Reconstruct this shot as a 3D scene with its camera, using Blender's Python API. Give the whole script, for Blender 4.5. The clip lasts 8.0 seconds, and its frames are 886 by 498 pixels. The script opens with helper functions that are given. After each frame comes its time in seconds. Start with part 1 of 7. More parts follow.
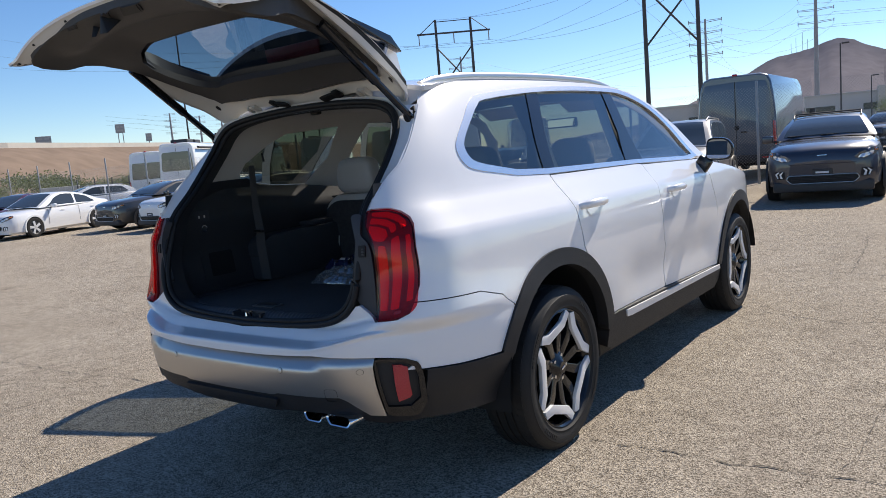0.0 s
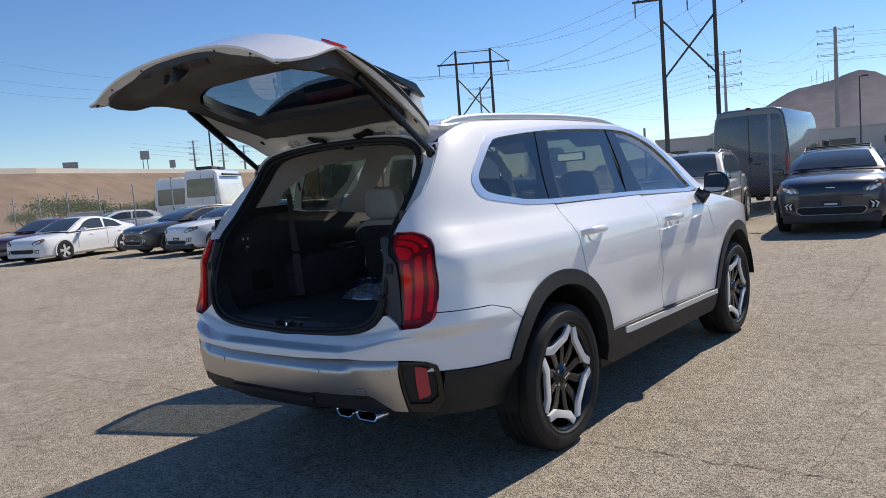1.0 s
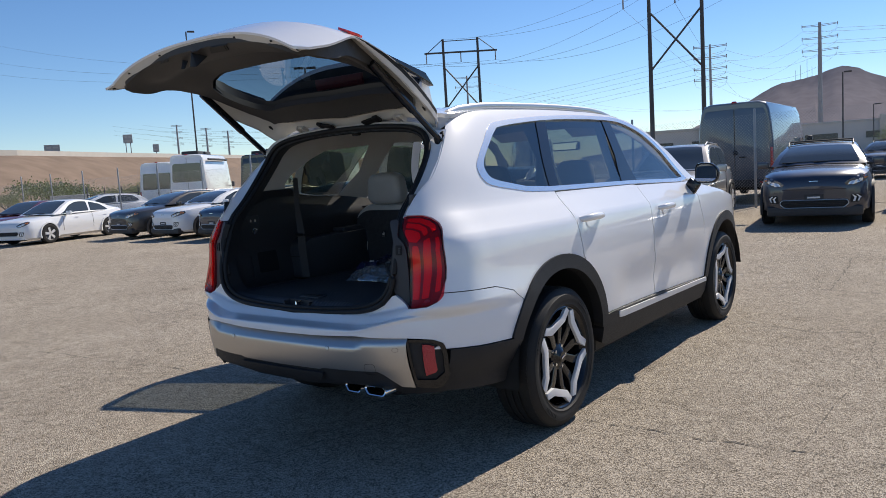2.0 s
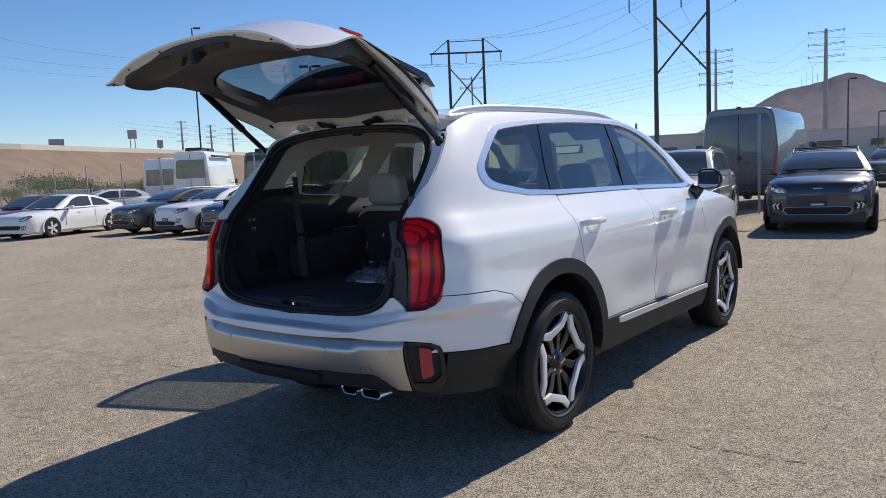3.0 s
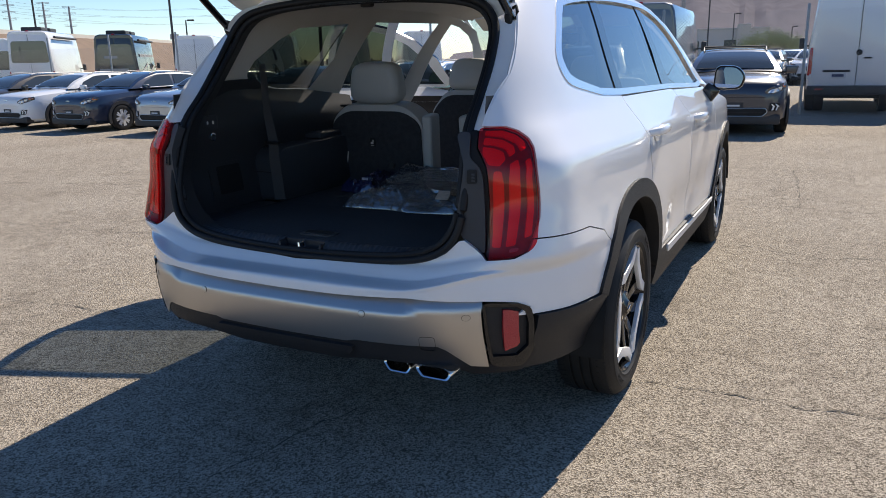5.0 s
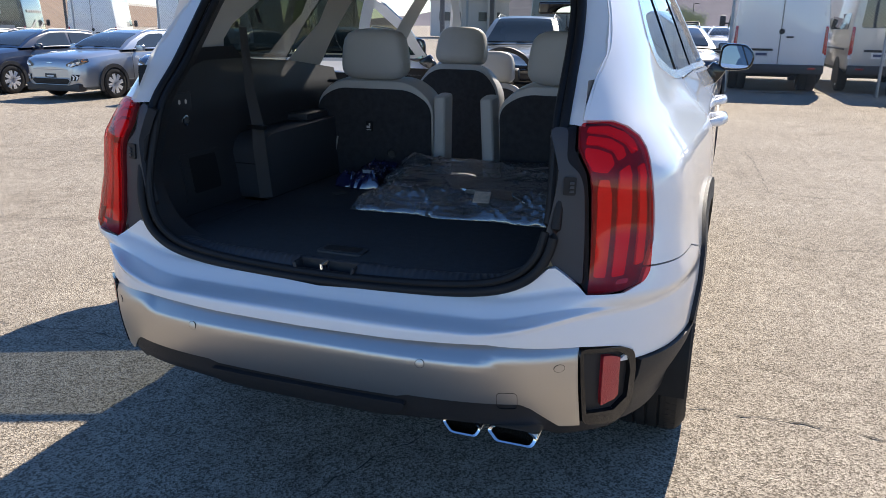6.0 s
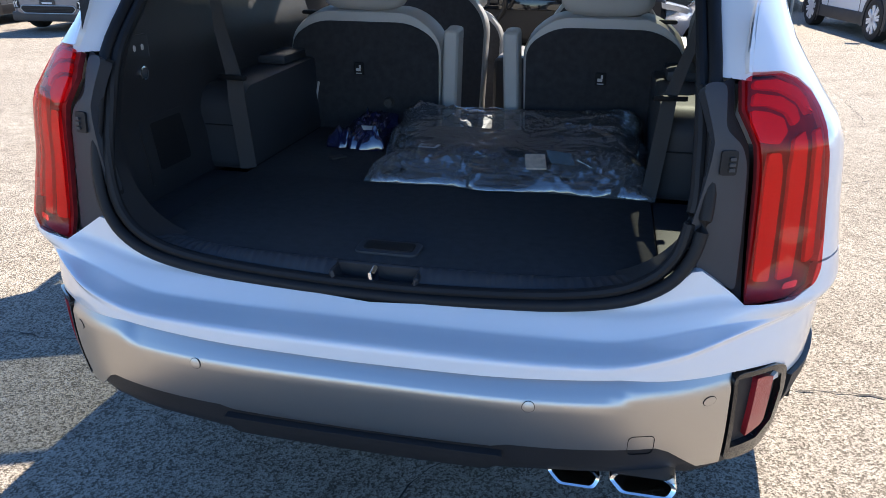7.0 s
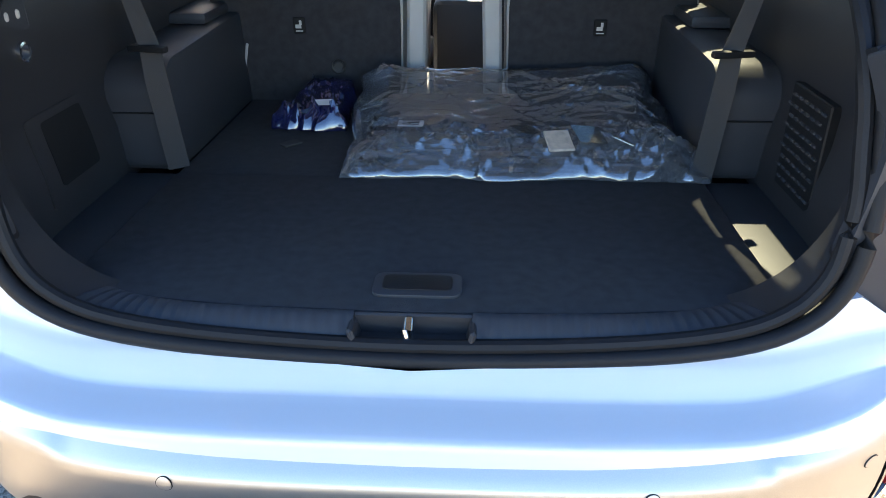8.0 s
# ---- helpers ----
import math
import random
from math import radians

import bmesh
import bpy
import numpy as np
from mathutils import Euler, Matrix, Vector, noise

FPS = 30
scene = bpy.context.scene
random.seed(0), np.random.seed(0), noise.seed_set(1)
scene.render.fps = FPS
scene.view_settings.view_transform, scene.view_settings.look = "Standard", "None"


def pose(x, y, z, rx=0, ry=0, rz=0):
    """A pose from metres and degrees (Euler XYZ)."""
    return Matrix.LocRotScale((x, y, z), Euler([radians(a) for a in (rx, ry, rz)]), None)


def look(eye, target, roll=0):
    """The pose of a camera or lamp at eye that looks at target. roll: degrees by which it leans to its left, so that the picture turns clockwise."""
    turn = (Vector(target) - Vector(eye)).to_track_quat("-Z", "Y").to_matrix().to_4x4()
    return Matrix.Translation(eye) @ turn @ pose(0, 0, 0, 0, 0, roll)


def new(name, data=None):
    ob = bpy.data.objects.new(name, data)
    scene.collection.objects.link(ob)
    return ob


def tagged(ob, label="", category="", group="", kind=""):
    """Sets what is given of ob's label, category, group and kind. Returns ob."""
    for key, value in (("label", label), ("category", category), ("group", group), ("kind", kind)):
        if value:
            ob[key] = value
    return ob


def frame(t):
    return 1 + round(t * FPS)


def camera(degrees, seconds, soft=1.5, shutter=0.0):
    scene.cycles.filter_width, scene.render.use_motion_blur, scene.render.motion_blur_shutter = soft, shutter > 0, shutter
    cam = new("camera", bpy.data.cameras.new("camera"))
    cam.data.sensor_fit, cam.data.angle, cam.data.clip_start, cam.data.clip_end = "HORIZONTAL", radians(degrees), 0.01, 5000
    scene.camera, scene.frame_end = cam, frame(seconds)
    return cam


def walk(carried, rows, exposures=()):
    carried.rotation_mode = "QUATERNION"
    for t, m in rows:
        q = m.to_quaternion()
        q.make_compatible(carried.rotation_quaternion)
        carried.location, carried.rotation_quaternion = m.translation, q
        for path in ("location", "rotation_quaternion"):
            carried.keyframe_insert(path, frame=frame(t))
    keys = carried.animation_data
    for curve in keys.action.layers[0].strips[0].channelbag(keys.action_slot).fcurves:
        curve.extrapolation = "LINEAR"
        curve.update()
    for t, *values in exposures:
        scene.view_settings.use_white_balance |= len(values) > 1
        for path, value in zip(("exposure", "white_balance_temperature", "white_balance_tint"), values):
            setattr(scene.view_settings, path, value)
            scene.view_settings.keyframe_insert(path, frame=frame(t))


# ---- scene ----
cam = camera(61.5, 8.0, soft=0.6)
PATH = [
    (0, (2.537, -2.951, 1.396), (1.346, -1.364, 1.138), -4.9),
    (0.5, (2.73, -3.124, 1.393), (1.512, -1.551, 1.184), -5.2),
    (1, (2.805, -3.302, 1.41), (1.576, -1.734, 1.231), -4.4),
    (1.5, (2.807, -3.483, 1.403), (1.604, -1.899, 1.196), -4.2),
    (3, (2.802, -3.444, 1.41), (1.602, -1.857, 1.2), -2.6),
    (3.5, (2.523, -3.421, 1.414), (1.364, -1.807, 1.189), -1.8),
    (4, (2.25, -3.336, 1.408), (1.279, -1.608, 1.142), -0.9),
    (4.5, (1.952, -3.153, 1.425), (1.068, -1.412, 0.988), -1.1),
    (4.7, (1.822, -3.118, 1.416), (0.921, -1.396, 0.944), -1.2),
    (5.8, (1.081, -2.752, 1.426), (0.378, -0.963, 0.872), 0.2),
    (6, (0.96, -2.694, 1.424), (0.313, -0.892, 0.848), 0.6),
    (6.5, (0.643, -2.569, 1.432), (0.172, -0.737, 0.781), 1.2),
    (7, (0.428, -2.299, 1.415), (0.037, -0.492, 0.653), 0.5),
    (7.5, (0.223, -2.097, 1.4), (-0.039, -0.309, 0.544), 0.2),
    (8, (0.094, -1.887, 1.385), (0.0, -0.106, 0.48), -0.1),
]
EXPOSURE = [(0.0, 0.34, 6800, 10), (0.45, 0.17, 6800, 10), (3.5, 0.15, 6700, 10), (4.5, 0.3, 6900, 10), (6.0, 0.88, 6750, 10), (6.5, 1.3, 6650, 10), (7.0, 1.45, 6650, 10), (7.5, 2.1, 7600, 10), (8.0, 2.65, 7950, 10)]
walk(cam, [(t, look(eye, target, roll)) for t, eye, target, roll in PATH], EXPOSURE)

# ---- daylight: a clear desert sky, the sun high ahead of the car and a little to its right ----
SUN_EL, SUN_AZ = 43.0, 7.5
world = bpy.data.worlds.new("sky")
scene.world = world
world.use_nodes = True
wn = world.node_tree.nodes
sky = wn.new("ShaderNodeTexSky")
sky.sky_type = "NISHITA"
sky.sun_disc = False
sky.sun_elevation, sky.sun_rotation = radians(SUN_EL), radians(SUN_AZ)
sky.air_density, sky.dust_density, sky.ozone_density, sky.altitude = 1.0, 0.05, 5.0, 900
wn["Background"].inputs["Strength"].default_value = 0.115
deep = wn.new("ShaderNodeHueSaturation")
deep.inputs["Hue"].default_value, deep.inputs["Saturation"].default_value = 0.505, 1.14
world.node_tree.links.new(sky.outputs[0], deep.inputs["Color"])
world.node_tree.links.new(deep.outputs[0], wn["Background"].inputs["Color"])
sun_data = bpy.data.lights.new("sun", "SUN")
sun_data.energy, sun_data.angle, sun_data.color = 5.0, radians(0.53), (1.0, 0.93, 0.83)
sun = new("sun", sun_data)
sun.matrix_world = look((1.4 * 10, 10.6 * 10, 10 * 10), (0, 0, 0))

# ---- materials ----
def material(name, color, rough=0.5, metal=0.0, noise_scale=0.0, amount=0.0, bump=0.0, bump_scale=0.0, **sockets):
    """A principled material, with optional variation of colour and fine relief in object space."""
    m = bpy.data.materials.new(name)
    m.use_nodes = True
    nt = m.node_tree
    p = nt.nodes["Principled BSDF"]
    p.inputs["Base Color"].default_value = (*color, 1)
    p.inputs["Roughness"].default_value = rough
    p.inputs["Metallic"].default_value = metal
    for key, value in sockets.items():
        p.inputs[key.replace("_", " ")].default_value = value
    if noise_scale:
        tc = nt.nodes.new("ShaderNodeTexCoord")
        n = nt.nodes.new("ShaderNodeTexNoise")
        n.inputs["Scale"].default_value, n.inputs["Detail"].default_value = noise_scale, 6
        nt.links.new(tc.outputs["Object"], n.inputs["Vector"])
        mix = nt.nodes.new("ShaderNodeMix")
        mix.data_type = "RGBA"
        mix.inputs["A"].default_value = (*[c * (1 - amount) for c in color], 1)
        mix.inputs["B"].default_value = (*[min(1, c * (1 + amount)) for c in color], 1)
        nt.links.new(n.outputs["Fac"], mix.inputs["Factor"])
        nt.links.new(mix.outputs["Result"], p.inputs["Base Color"])
    if bump:
        tc = nt.nodes.new("ShaderNodeTexCoord")
        n = nt.nodes.new("ShaderNodeTexNoise")
        n.inputs["Scale"].default_value, n.inputs["Detail"].default_value = bump_scale, 4
        nt.links.new(tc.outputs["Object"], n.inputs["Vector"])
        b = nt.nodes.new("ShaderNodeBump")
        b.inputs["Strength"].default_value, b.inputs["Distance"].default_value = bump, 0.01
        nt.links.new(n.outputs["Fac"], b.inputs["Height"])
        nt.links.new(b.outputs["Normal"], p.inputs["Normal"])
    return m


def glass(name, tint, gloss=1.0, rough=0.0):
    """A pane: tinted see-through with a mirror-like gloss that grows at flat angles."""
    m = bpy.data.materials.new(name)
    m.use_nodes = True
    nt = m.node_tree
    nt.nodes.clear()
    out, mix = nt.nodes.new("ShaderNodeOutputMaterial"), nt.nodes.new("ShaderNodeMixShader")
    tr, gl, lw = nt.nodes.new("ShaderNodeBsdfTransparent"), nt.nodes.new("ShaderNodeBsdfGlossy"), nt.nodes.new("ShaderNodeLayerWeight")
    power, scale = nt.nodes.new("ShaderNodeMath"), nt.nodes.new("ShaderNodeMath")
    power.operation, scale.operation = "POWER", "MULTIPLY_ADD"
    power.inputs[1].default_value = 4.0
    scale.inputs[1].default_value, scale.inputs[2].default_value = 0.85, 0.06
    lw.inputs["Blend"].default_value = 0.5
    tr.inputs["Color"].default_value = (*tint, 1)
    gl.inputs["Roughness"].default_value, gl.inputs["Color"].default_value = rough, (gloss, gloss, gloss, 1)
    for a, b in ((lw.outputs["Facing"], power.inputs[0]), (power.outputs[0], scale.inputs[0]), (scale.outputs[0], mix.inputs[0]), (tr.outputs[0], mix.inputs[1]), (gl.outputs[0], mix.inputs[2]), (mix.outputs[0], out.inputs[0])):
        nt.links.new(a, b)
    return m


PAINT_WHITE = material("white_paint", (0.82, 0.82, 0.83), 0.28, Coat_Weight=1.0, Coat_Roughness=0.03, noise_scale=700, amount=0.02)
CLADDING = material("black_plastic", (0.019, 0.019, 0.021), 0.55, Specular_IOR_Level=0.35, noise_scale=9, amount=0.25, bump=0.12, bump_scale=900)
RUBBER = material("black_rubber", (0.012, 0.012, 0.013), 0.55, Specular_IOR_Level=0.3, noise_scale=14, amount=0.3, bump=0.1, bump_scale=300)
TYRE = material("tyre_rubber", (0.015, 0.0145, 0.0145), 0.65, Specular_IOR_Level=0.35, noise_scale=11, amount=0.45, bump=0.15, bump_scale=160)
GLOSS_BLACK = material("gloss_black", (0.009, 0.009, 0.010), 0.14, Specular_IOR_Level=0.4, Coat_Weight=0.25)
CHROME = material("chrome", (0.78, 0.79, 0.8), 0.09, 1.0)
BRIGHT_TRIM = material("bright_window_trim", (0.80, 0.80, 0.80), 0.24, 0.85)
# disc steel darkened in colour for the shadow behind the spokes
DISC_SHADED = material("shaded_disc_steel", (0.10, 0.10, 0.10), 0.5, 0.6, noise_scale=20, amount=0.2)
SATIN = material("satin_silver", (0.50, 0.49, 0.48), 0.36, 1.0, noise_scale=600, amount=0.1)
SILVER_RIM = material("machined_silver", (0.80, 0.80, 0.81), 0.34, 0.25)
TRIM_DARK = material("dark_trim", (0.027, 0.027, 0.030), 0.5, noise_scale=6, amount=0.3, bump=0.15, bump_scale=700)
TRIM_SMOOTH = material("smooth_dark_trim", (0.044, 0.047, 0.053), 0.48, Specular_IOR_Level=0.35, noise_scale=6, amount=0.2, bump=0.08, bump_scale=500)
CARPET = material("dark_carpet", (0.038, 0.038, 0.042), 0.95, noise_scale=45, amount=0.5, bump=0.5, bump_scale=900)
LINING = material("grey_headliner", (0.62, 0.60, 0.565), 0.9, noise_scale=5, amount=0.08, bump=0.2, bump_scale=500)
LEATHER = material("grey_leather", (0.46, 0.445, 0.42), 0.45, noise_scale=8, amount=0.1, bump=0.15, bump_scale=300)
WEBBING = material("seat_belt_webbing", (0.05, 0.047, 0.045), 0.8, bump=0.3, bump_scale=800)
GLASS_DARK = glass("privacy_glass", (0.23, 0.25, 0.215))
GLASS_LIGHT = glass("light_glass", (0.62, 0.66, 0.65))
LENS_RED = glass("red_lens", (1.0, 0.16, 0.17), 0.45)
RED_BAR = material("red_light_bar", (0.85, 0.035, 0.045), 0.25, Coat_Weight=0.5)
RED_DARK = material("dark_red_housing", (0.21, 0.022, 0.026), 0.3, noise_scale=60, amount=0.4)
REFLECTOR = material("red_reflector", (0.45, 0.02, 0.03), 0.3, Coat_Weight=0.5, bump=0.4, bump_scale=220)
MIRROR_GLASS = material("mirror_glass", (0.75, 0.77, 0.78), 0.02, 1.0)
GATE_TRIM = material("warm_grey_trim", (0.045, 0.0415, 0.039), 0.6, noise_scale=5, amount=0.2, bump=0.12, bump_scale=600)
# white paint greyed and warmed in colour for shade and ground bounce
FLANGE = material("bounce_tinted_flange", (0.60, 0.575, 0.53), 0.35, Coat_Weight=0.5, noise_scale=7, amount=0.06)
GLASS_GATE = glass("tailgate_glass", (0.27, 0.315, 0.34))
SCREEN = material("black_screen", (0.008, 0.009, 0.012), 0.08, Coat_Weight=0.5)

# ---- the car's outer skin: half width, rear bow and squareness by height; x to its right, y ahead, rear axle at y = 0 ----
def lerp_table(table, z):
    """A smooth curve through (z, value) rows."""
    if z <= table[0][0]:
        return table[0][1]
    for k in range(len(table) - 1):
        (z0, v0), (z1, v1) = table[k], table[k + 1]
        if z <= z1:
            m0 = (v1 - v0) / (z1 - z0) if k == 0 else (v1 - table[k - 1][1]) / (z1 - table[k - 1][0])
            m1 = (v1 - v0) / (z1 - z0) if k == len(table) - 2 else (table[k + 2][1] - v0) / (table[k + 2][0] - z0)
            h, s = z1 - z0, (z - z0) / (z1 - z0)
            return ((2 * s**3 - 3 * s**2 + 1) * v0 + (s**3 - 2 * s**2 + s) * h * m0 + (-2 * s**3 + 3 * s**2) * v1 + (s**3 - s**2) * h * m1)
    return table[-1][1]


def ease(a, b, v):
    s = min(1.0, max(0.0, (v - a) / (b - a)))
    return s * s * (3 - 2 * s)


HALF = [(0.2, 0.90), (0.32, 0.935), (0.46, 0.962), (0.62, 0.974), (0.78, 0.978), (0.92, 0.974), (1.02, 0.966), (1.08, 0.956), (1.095, 0.951),
        (1.11, 0.941), (1.13, 0.925), (1.18, 0.886), (1.24, 0.84), (1.38, 0.772), (1.55, 0.69), (1.66, 0.628), (1.73, 0.58), (1.8, 0.52)]
BOW = [(0.2, 1.02), (0.35, 1.07), (0.45, 1.10), (0.55, 1.125), (0.66, 1.134), (0.695, 1.132), (0.704, 1.130), (0.709, 1.126), (0.7118, 1.117), (0.7132, 1.106), (0.7185, 1.056), (0.7202, 1.046), (0.7250, 1.038), (0.7420, 1.018), (0.7520, 1.006), (0.764, 0.990), (0.78, 0.985),
       (0.95, 0.985), (1.1, 0.98), (1.22, 0.955), (1.4, 0.84), (1.56, 0.69), (1.7, 0.53), (1.8, 0.40)]
SQUARE = [(0.2, 3.6), (0.69, 3.6), (0.76, 4.8), (1.3, 4.9), (1.8, 4.5)]


def half_width(y, z):
    a = lerp_table(HALF, z)
    if y > 2.3:  # the nose draws in
        a *= max(0.0, 1 - max(0.0, (y - 2.3) / 1.56) ** 4.5) ** (1 / 3.2)
    return a


def climb(q, z):
    """The bumper's ledge climbs towards the lamps: the height at which its tables are read."""
    return z - 0.05 * ease(0.55, 0.92, abs(q)) * (1 - ease(0.9, 1.0, z)) * ease(0.6, 0.68, z)


SOFT_BOW = [(0.2, 1.02), (0.35, 1.07), (0.45, 1.10), (0.55, 1.12), (0.63, 1.115), (0.68, 1.098), (0.73, 1.07), (0.78, 1.042), (0.83, 1.018), (0.90, 0.997), (0.97, 0.987), (1.1, 0.98), (1.22, 0.955), (1.4, 0.84), (1.56, 0.69), (1.7, 0.53), (1.8, 0.40)]


def bow(q, zz):
    """How far back the rear bows out; the ledge of the bumper softens towards the side."""
    k = ease(0.72, 1.0, abs(q))
    return lerp_table(BOW, zz) * (1 - k) + lerp_table(SOFT_BOW, zz) * k


def skin(q, z):
    """A point of the right-hand skin. q from 0 at the rear centre to 1 at the corner, then 1 + metres along the side."""
    zz = climb(q, z)
    a, b, n = lerp_table(HALF, z), bow(q, zz), lerp_table(SQUARE, zz)
    k = 2 ** (-1 / n)
    if q <= 1:
        x = abs(q) * k * a
        return (q * k * a, -b * (1 - (x / a) ** n) ** (1 / n), z)
    return side(-k * b + q - 1, z)


def side(y, z):
    zz = climb(1, z)
    a, b, n = half_width(y, z), lerp_table(SOFT_BOW, zz), lerp_table(SQUARE, zz)
    f = (1 - min(1.0, max(0.0, -y / b)) ** n) ** (1 / n) if y < 0 else 1.0
    pinch = 0.036 * ease(-0.92, -0.55, y) * (1 - ease(-0.55, 0.35, y)) * ease(0.68, 0.95, z) * (1 - ease(1.1, 1.45, z))
    return (a * f - pinch, y, z)


def along(y, z):
    """The q of a point of the side at y."""
    zz = climb(1, z)
    return 1 + y + 2 ** (-1 / lerp_table(SQUARE, zz)) * lerp_table(SOFT_BOW, zz)


def across(x, z):
    """The q of a point of the rear at x."""
    q = x / (0.85 * lerp_table(HALF, z))
    for _ in range(4):
        q = x / (2 ** (-1 / lerp_table(SQUARE, climb(q, z))) * lerp_table(HALF, z))
    return q


# ---- mesh helpers ----
import functools

from mathutils import geometry


def part(name, bm, mat, parent, label="", smooth=True):
    """Links a bmesh as one mesh object under a thing or a part."""
    me = bpy.data.meshes.new(name)
    bm.to_mesh(me)
    bm.free()
    me.materials.append(mat)
    if smooth:
        me.shade_smooth()
        me.set_sharp_from_angle(angle=radians(35))
    ob = new(name, me)
    ob.parent = parent
    if label:
        ob["label"] = label
    return ob


def raw(name, verts, faces, mat, parent, label="", normals=None, smooth=True):
    me = bpy.data.meshes.new(name)
    me.from_pydata([tuple(v) for v in verts], [], [tuple(f) for f in faces])
    me.materials.append(mat)
    if smooth:
        me.shade_smooth()
        if normals is None:
            me.set_sharp_from_angle(angle=radians(35))
        else:
            me.normals_split_custom_set_from_vertices([tuple(n) for n in normals])
    ob = new(name, me)
    ob.parent = parent
    if label:
        ob["label"] = label
    return ob


def resample(loop, step):
    out = []
    for k in range(len(loop)):
        (u0, v0), (u1, v1) = loop[k], loop[(k + 1) % len(loop)]
        n = max(1, int(math.hypot(u1 - u0, v1 - v0) / step + 0.5))
        out += [(u0 + (u1 - u0) * i / n, v0 + (v1 - v0) * i / n) for i in range(n)]
    return out


def rounded(loop, r, steps=4):
    """A closed outline with its corners rounded by about r."""
    out, n = [], len(loop)
    for k in range(n):
        a, b, c = Vector(loop[k - 1]), Vector(loop[k]), Vector(loop[(k + 1) % n])
        d = min(r, (a - b).length * 0.45, (c - b).length * 0.45)
        p, q = b + (a - b).normalized() * d, b + (c - b).normalized() * d
        for i in range(steps + 1):
            t = i / steps
            out.append(tuple(p * (1 - t) ** 2 + b * 2 * t * (1 - t) + q * t * t))
    return out


def inside(pt, loop):
    x, y, hit = pt[0], pt[1], False
    for k in range(len(loop)):
        (x0, y0), (x1, y1) = loop[k - 1], loop[k]
        if (y0 > y) != (y1 > y) and x < (x1 - x0) * (y - y0) / (y1 - y0) + x0:
            hit = not hit
    return hit


def sheet(name, outline, fn, mat, parent, step=0.05, holes=(), thick=0.012, lift=0.0, mirror=False, label="", vstep=None):
    """A panel: a flat outline (u, v) with holes, laid on the surface fn(u, v), with its edges turned in by thick."""
    vstep = vstep or step
    loops = [resample(outline, step)] + [resample(h, step) for h in holes]
    pts, edges = [], []
    for lp in loops:
        base = len(pts)
        pts += lp
        edges += [(base + i, base + (i + 1) % len(lp)) for i in range(len(lp))]
    rim = len(pts)
    us, vs = [p[0] for p in loops[0]], [p[1] for p in loops[0]]
    grid = np.array(pts)
    nv = int((max(vs) - min(vs)) / vstep) + 1
    for j in range(1, nv):
        v = min(vs) + j * vstep
        for i in range(1, int((max(us) - min(us)) / step) + 1):
            u = min(us) + i * step
            if inside((u, v), loops[0]) and not any(inside((u, v), h) for h in loops[1:]):
                if (((grid - (u, v)) / (step, vstep)) ** 2).sum(1).min() > 0.2:
                    pts.append((u, v))
    k = step / vstep
    vo, eo, fo = geometry.delaunay_2d_cdt([Vector((u, v * k)) for u, v in pts], edges, [], 1, 1e-7)[:3]
    vo = [Vector((p.x, p.y / k)) for p in vo]
    tris = []
    for f in fo:
        c = sum((vo[i] for i in f), Vector((0, 0))) / len(f)
        if inside(c, loops[0]) and not any(inside(c, h) for h in loops[1:]):
            tris.append(list(f))
    e = 0.0008
    verts, norms = [], []
    for u, v in vo:
        p = Vector(fn(u, v))
        n = (Vector(fn(u + e, v)) - Vector(fn(u - e, v))).cross(Vector(fn(u, v + e)) - Vector(fn(u, v - e)))
        n.normalize()
        verts.append(p + n * lift)
        norms.append(n)
    count = {}
    for f in tris:
        for a, b in zip(f, f[1:] + f[:1]):
            count[(a, b)] = True
    faces = tris
    border = [(a, b) for a, b in count if (b, a) not in count]
    if thick:
        low, back = {}, {}
        for a, b in border:
            for i in (a, b):
                if i not in low:
                    low[i] = len(verts)
                    verts.append(verts[i].copy())
                    back[i] = len(verts)
                    verts.append(verts[i] - norms[i] * thick)
                    norms += [Vector((0, 0, 0)), Vector((0, 0, 0))]
        for a, b in border:
            faces.append([low[b], low[a], back[a], back[b]] if thick > 0 else [low[a], low[b], back[b], back[a]])
            d = (verts[b] - verts[a]).cross(norms[a])
            for i in (low[a], low[b], back[a], back[b]):
                norms[i] = norms[i] + d
        norms = [n.normalized() if n.length > 1e-9 else Vector((0, 0, 1)) for n in norms]
    if mirror:
        verts = [Vector((-p.x, p.y, p.z)) for p in verts]
        norms = [Vector((-n.x, n.y, n.z)) for n in norms]
        faces = [f[::-1] for f in faces]
    return raw(name, verts, faces, mat, parent, label, norms)


def tube(name, path, radius, mat, parent, label="", sides=10, closed=False, flat=1.0):
    """A round bar along a path of points; flat squashes it along the second axis."""
    path = [Vector(p) for p in path]
    verts, faces, n = [], [], len(path)
    up = Vector((0.13, 0.21, 0.97))
    for k, p in enumerate(path):
        d = (path[(k + 1) % n] - path[k - 1]) if closed else (path[min(k + 1, n - 1)] - path[max(k - 1, 0)])
        s = d.cross(up).normalized()
        w = s.cross(d).normalized()
        r = radius[k] if isinstance(radius, (list, tuple)) else radius
        verts += [p + s * r * math.cos(2 * math.pi * i / sides) + w * r * flat * math.sin(2 * math.pi * i / sides) for i in range(sides)]
    for k in range(n if closed else n - 1):
        a, b = k * sides, (k + 1) % n * sides
        faces += [(a + i, a + (i + 1) % sides, b + (i + 1) % sides, b + i) for i in range(sides)]
    if not closed:
        faces += [tuple(range(sides))[::-1], tuple(range((n - 1) * sides, n * sides))]
    return raw(name, verts, faces, mat, parent, label)


